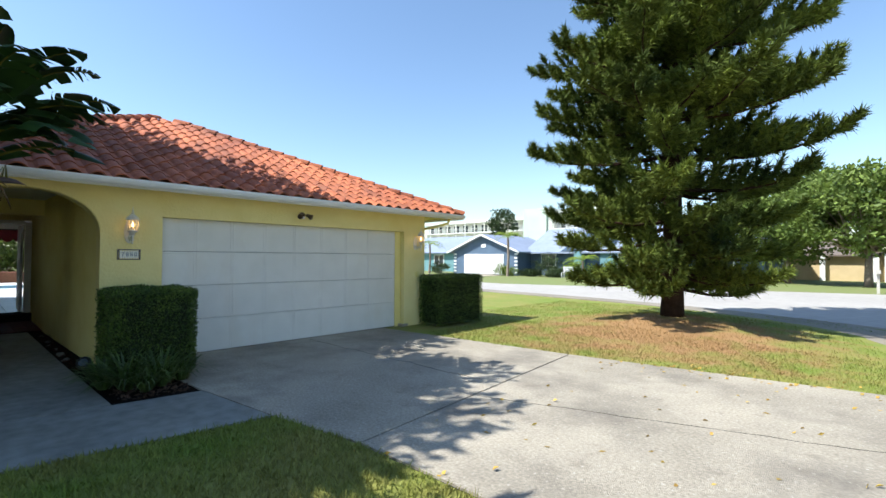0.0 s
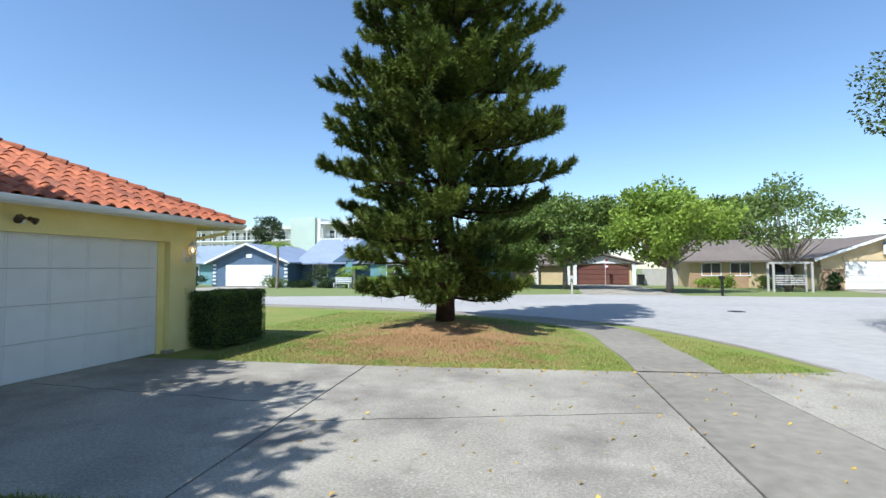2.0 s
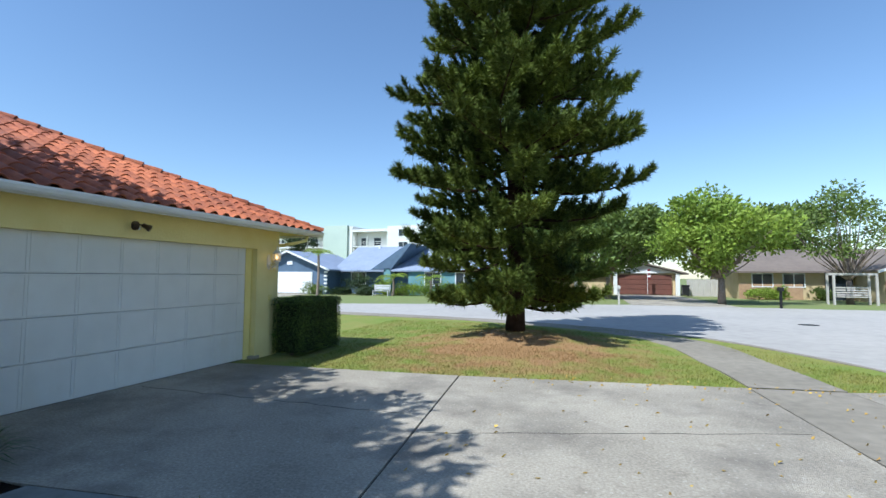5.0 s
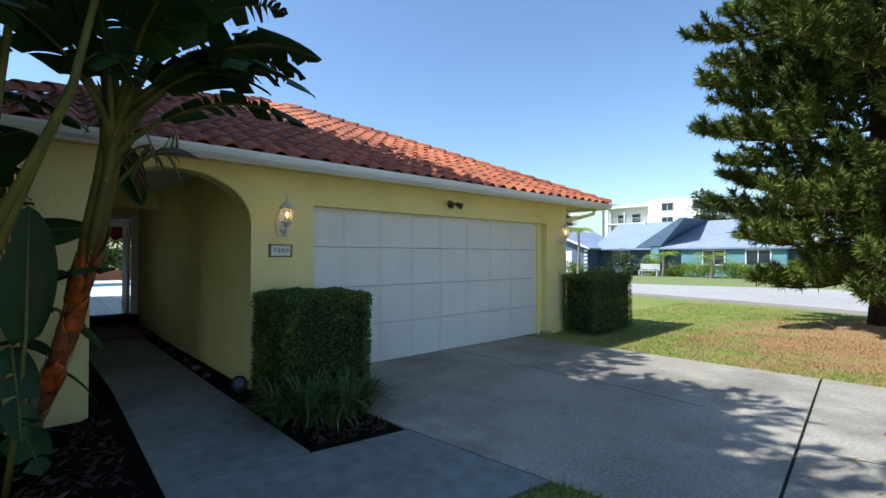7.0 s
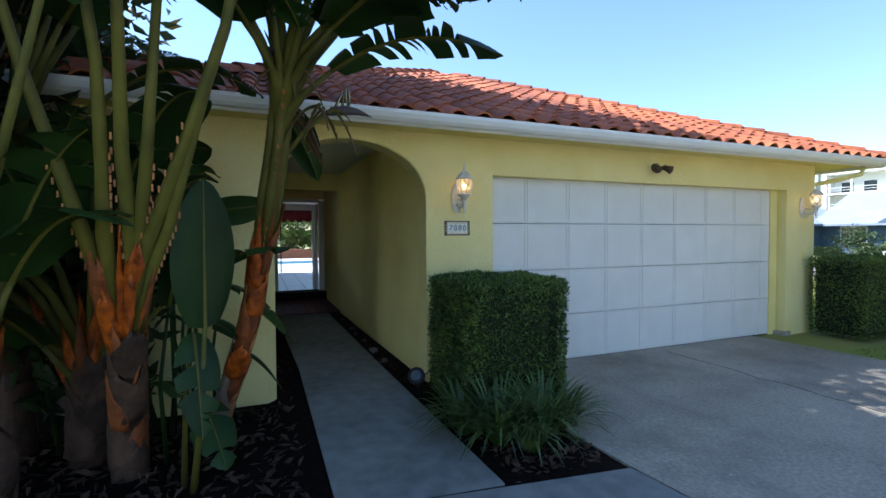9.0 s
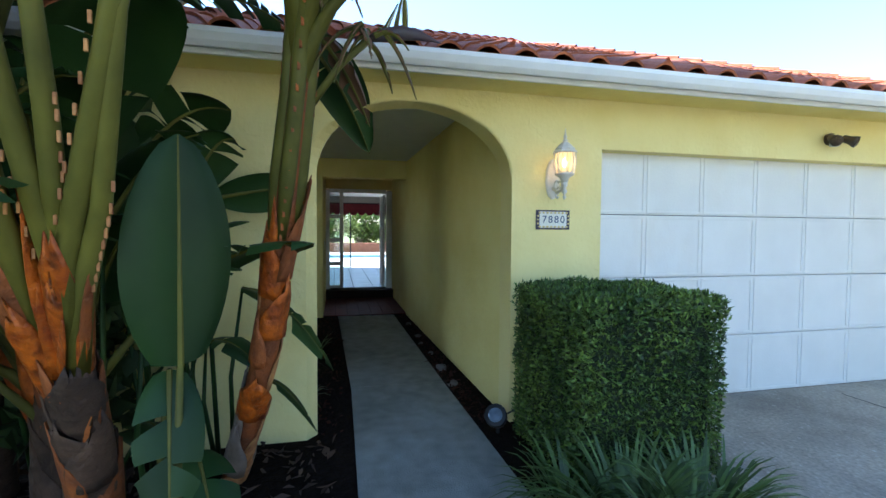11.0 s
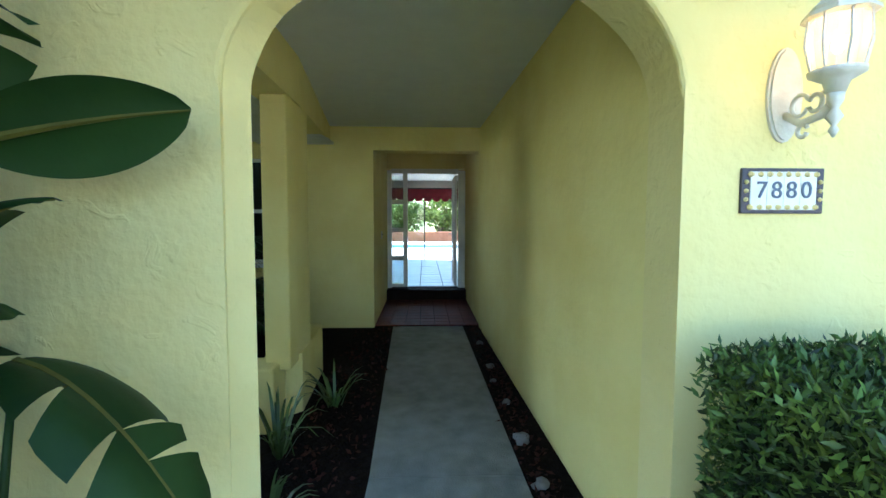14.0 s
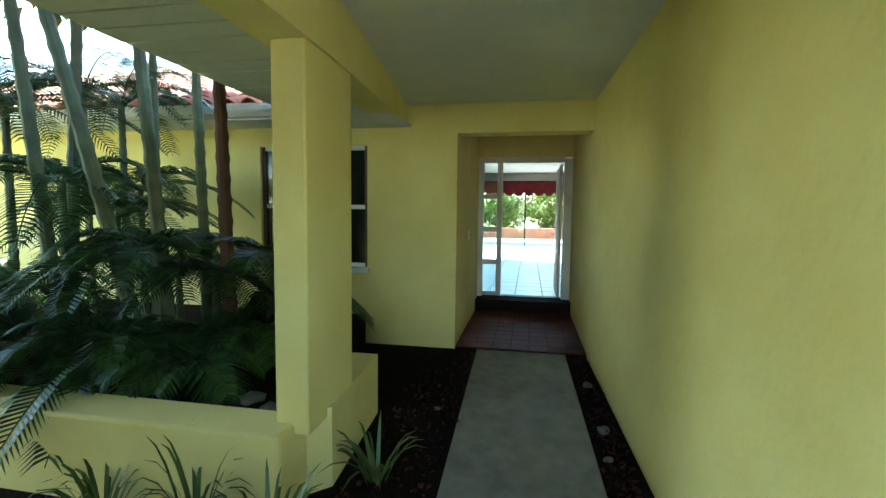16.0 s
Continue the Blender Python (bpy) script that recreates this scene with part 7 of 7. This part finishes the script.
def tile_slope(parent, a, b, top, singles, joined_name="tile_field"):
    """Courses of tiles over the triangle a, b (eave) and top."""
    a, b, top = Vector(a), Vector(b), Vector(top)
    x = (b - a).normalized()
    foot = a + x * (top - a).dot(x)
    y = (top - foot).normalized()
    zz = x.cross(y)
    R = Matrix((x, y, zz)).transposed().to_4x4()
    L = (top - foot).length
    W = (b - a).length
    fa = (foot - a).length / W
    tv, tf = tile_geometry()
    me = bpy.data.meshes.new("tile")
    me.from_pydata(tv, [], tf)
    me.materials.append(M_TILE)
    me.update()
    V, F = [], []
    made = 0
    rnd = random.Random(3)
    for r in range(int(L / TL)):
        f = (r * TL + 0.1) / L
        lo, hi = f * fa * W, W - f * (1 - fa) * W
        k0, k1 = math.ceil(lo / TW), math.floor(hi / TW)
        for k in range(k0, k1):
            p = a + x * ((k + 0.5) * TW) + y * (r * TL - 0.07)
            m = Matrix.Translation(p) @ R @ pose(0, 0, 0.004 * rnd.random(), rnd.uniform(-0.6, 0.6), rnd.uniform(-0.8, 0.8), rnd.uniform(-0.7, 0.7))
            if made < singles:
                ob = new("tile", me)
                ob.parent = parent
                ob.matrix_basis = m
                made += 1
            else:
                q = len(V)
                V += [m @ Vector(v) for v in tv]
                F += [tuple(q + i for i in fc) for fc in tf]
    if V:
        tagged(raw(joined_name, V, F, M_TILE, parent), kind="stuff")


def hip_caps(parent, a, b):
    a, b = Vector(a), Vector(b)
    d = (b - a).normalized()
    s = d.cross(Vector((0, 0, 1))).normalized()
    up = s.cross(d)
    n = int((b - a).length / 0.34)
    me = None
    for k in range(n):
        p = a + d * 0.34 * k
        if me is None:
            bm = bmesh.new()
            rings = [[bm.verts.new((math.cos(t) * r, yy, math.sin(t) * r * 0.9 + zl)) for t in (math.pi * i / 7 for i in range(8))] for yy, r, zl in ((-0.02, 0.118, 0.02), (0.38, 0.1, 0.0), (-0.018, 0.104, 0.012))]
            for u, v in ((0, 1), (2, 0)):
                for i in range(7):
                    bm.faces.new((rings[u][i], rings[u][i + 1], rings[v][i + 1], rings[v][i]))
            me = bpy.data.meshes.new("hip_cap")
            bm.to_mesh(me)
            bm.free()
            me.materials.append(M_TILE)
        ob = new("hip_cap", me)
        ob.parent = parent
        ob.matrix_basis = Matrix.Translation(p + up * 0.0) @ Matrix((s, d, up)).transposed().to_4x4()


CB, CA = (EX, EY1, EZ), (EX, EY0, EZ)
tile_slope(roof, CA, CB, PK, 300)
tile_slope(roof, CB, (EX - 2 * HALF, EY1, EZ), PK, 0, "tile_field_side")
tile_slope(roof, (EX - 2 * HALF, EY0, EZ), CA, PK, 0, "tile_field_courtyard")
hip_caps(roof, CB, PK)
hip_caps(roof, CA, PK)
tile_slope(roof2, (WX, -9, WZ), (WX, -0.7, WZ), (WX - 6.5, -4.8, WZ + 2.73), 0, "tile_field")
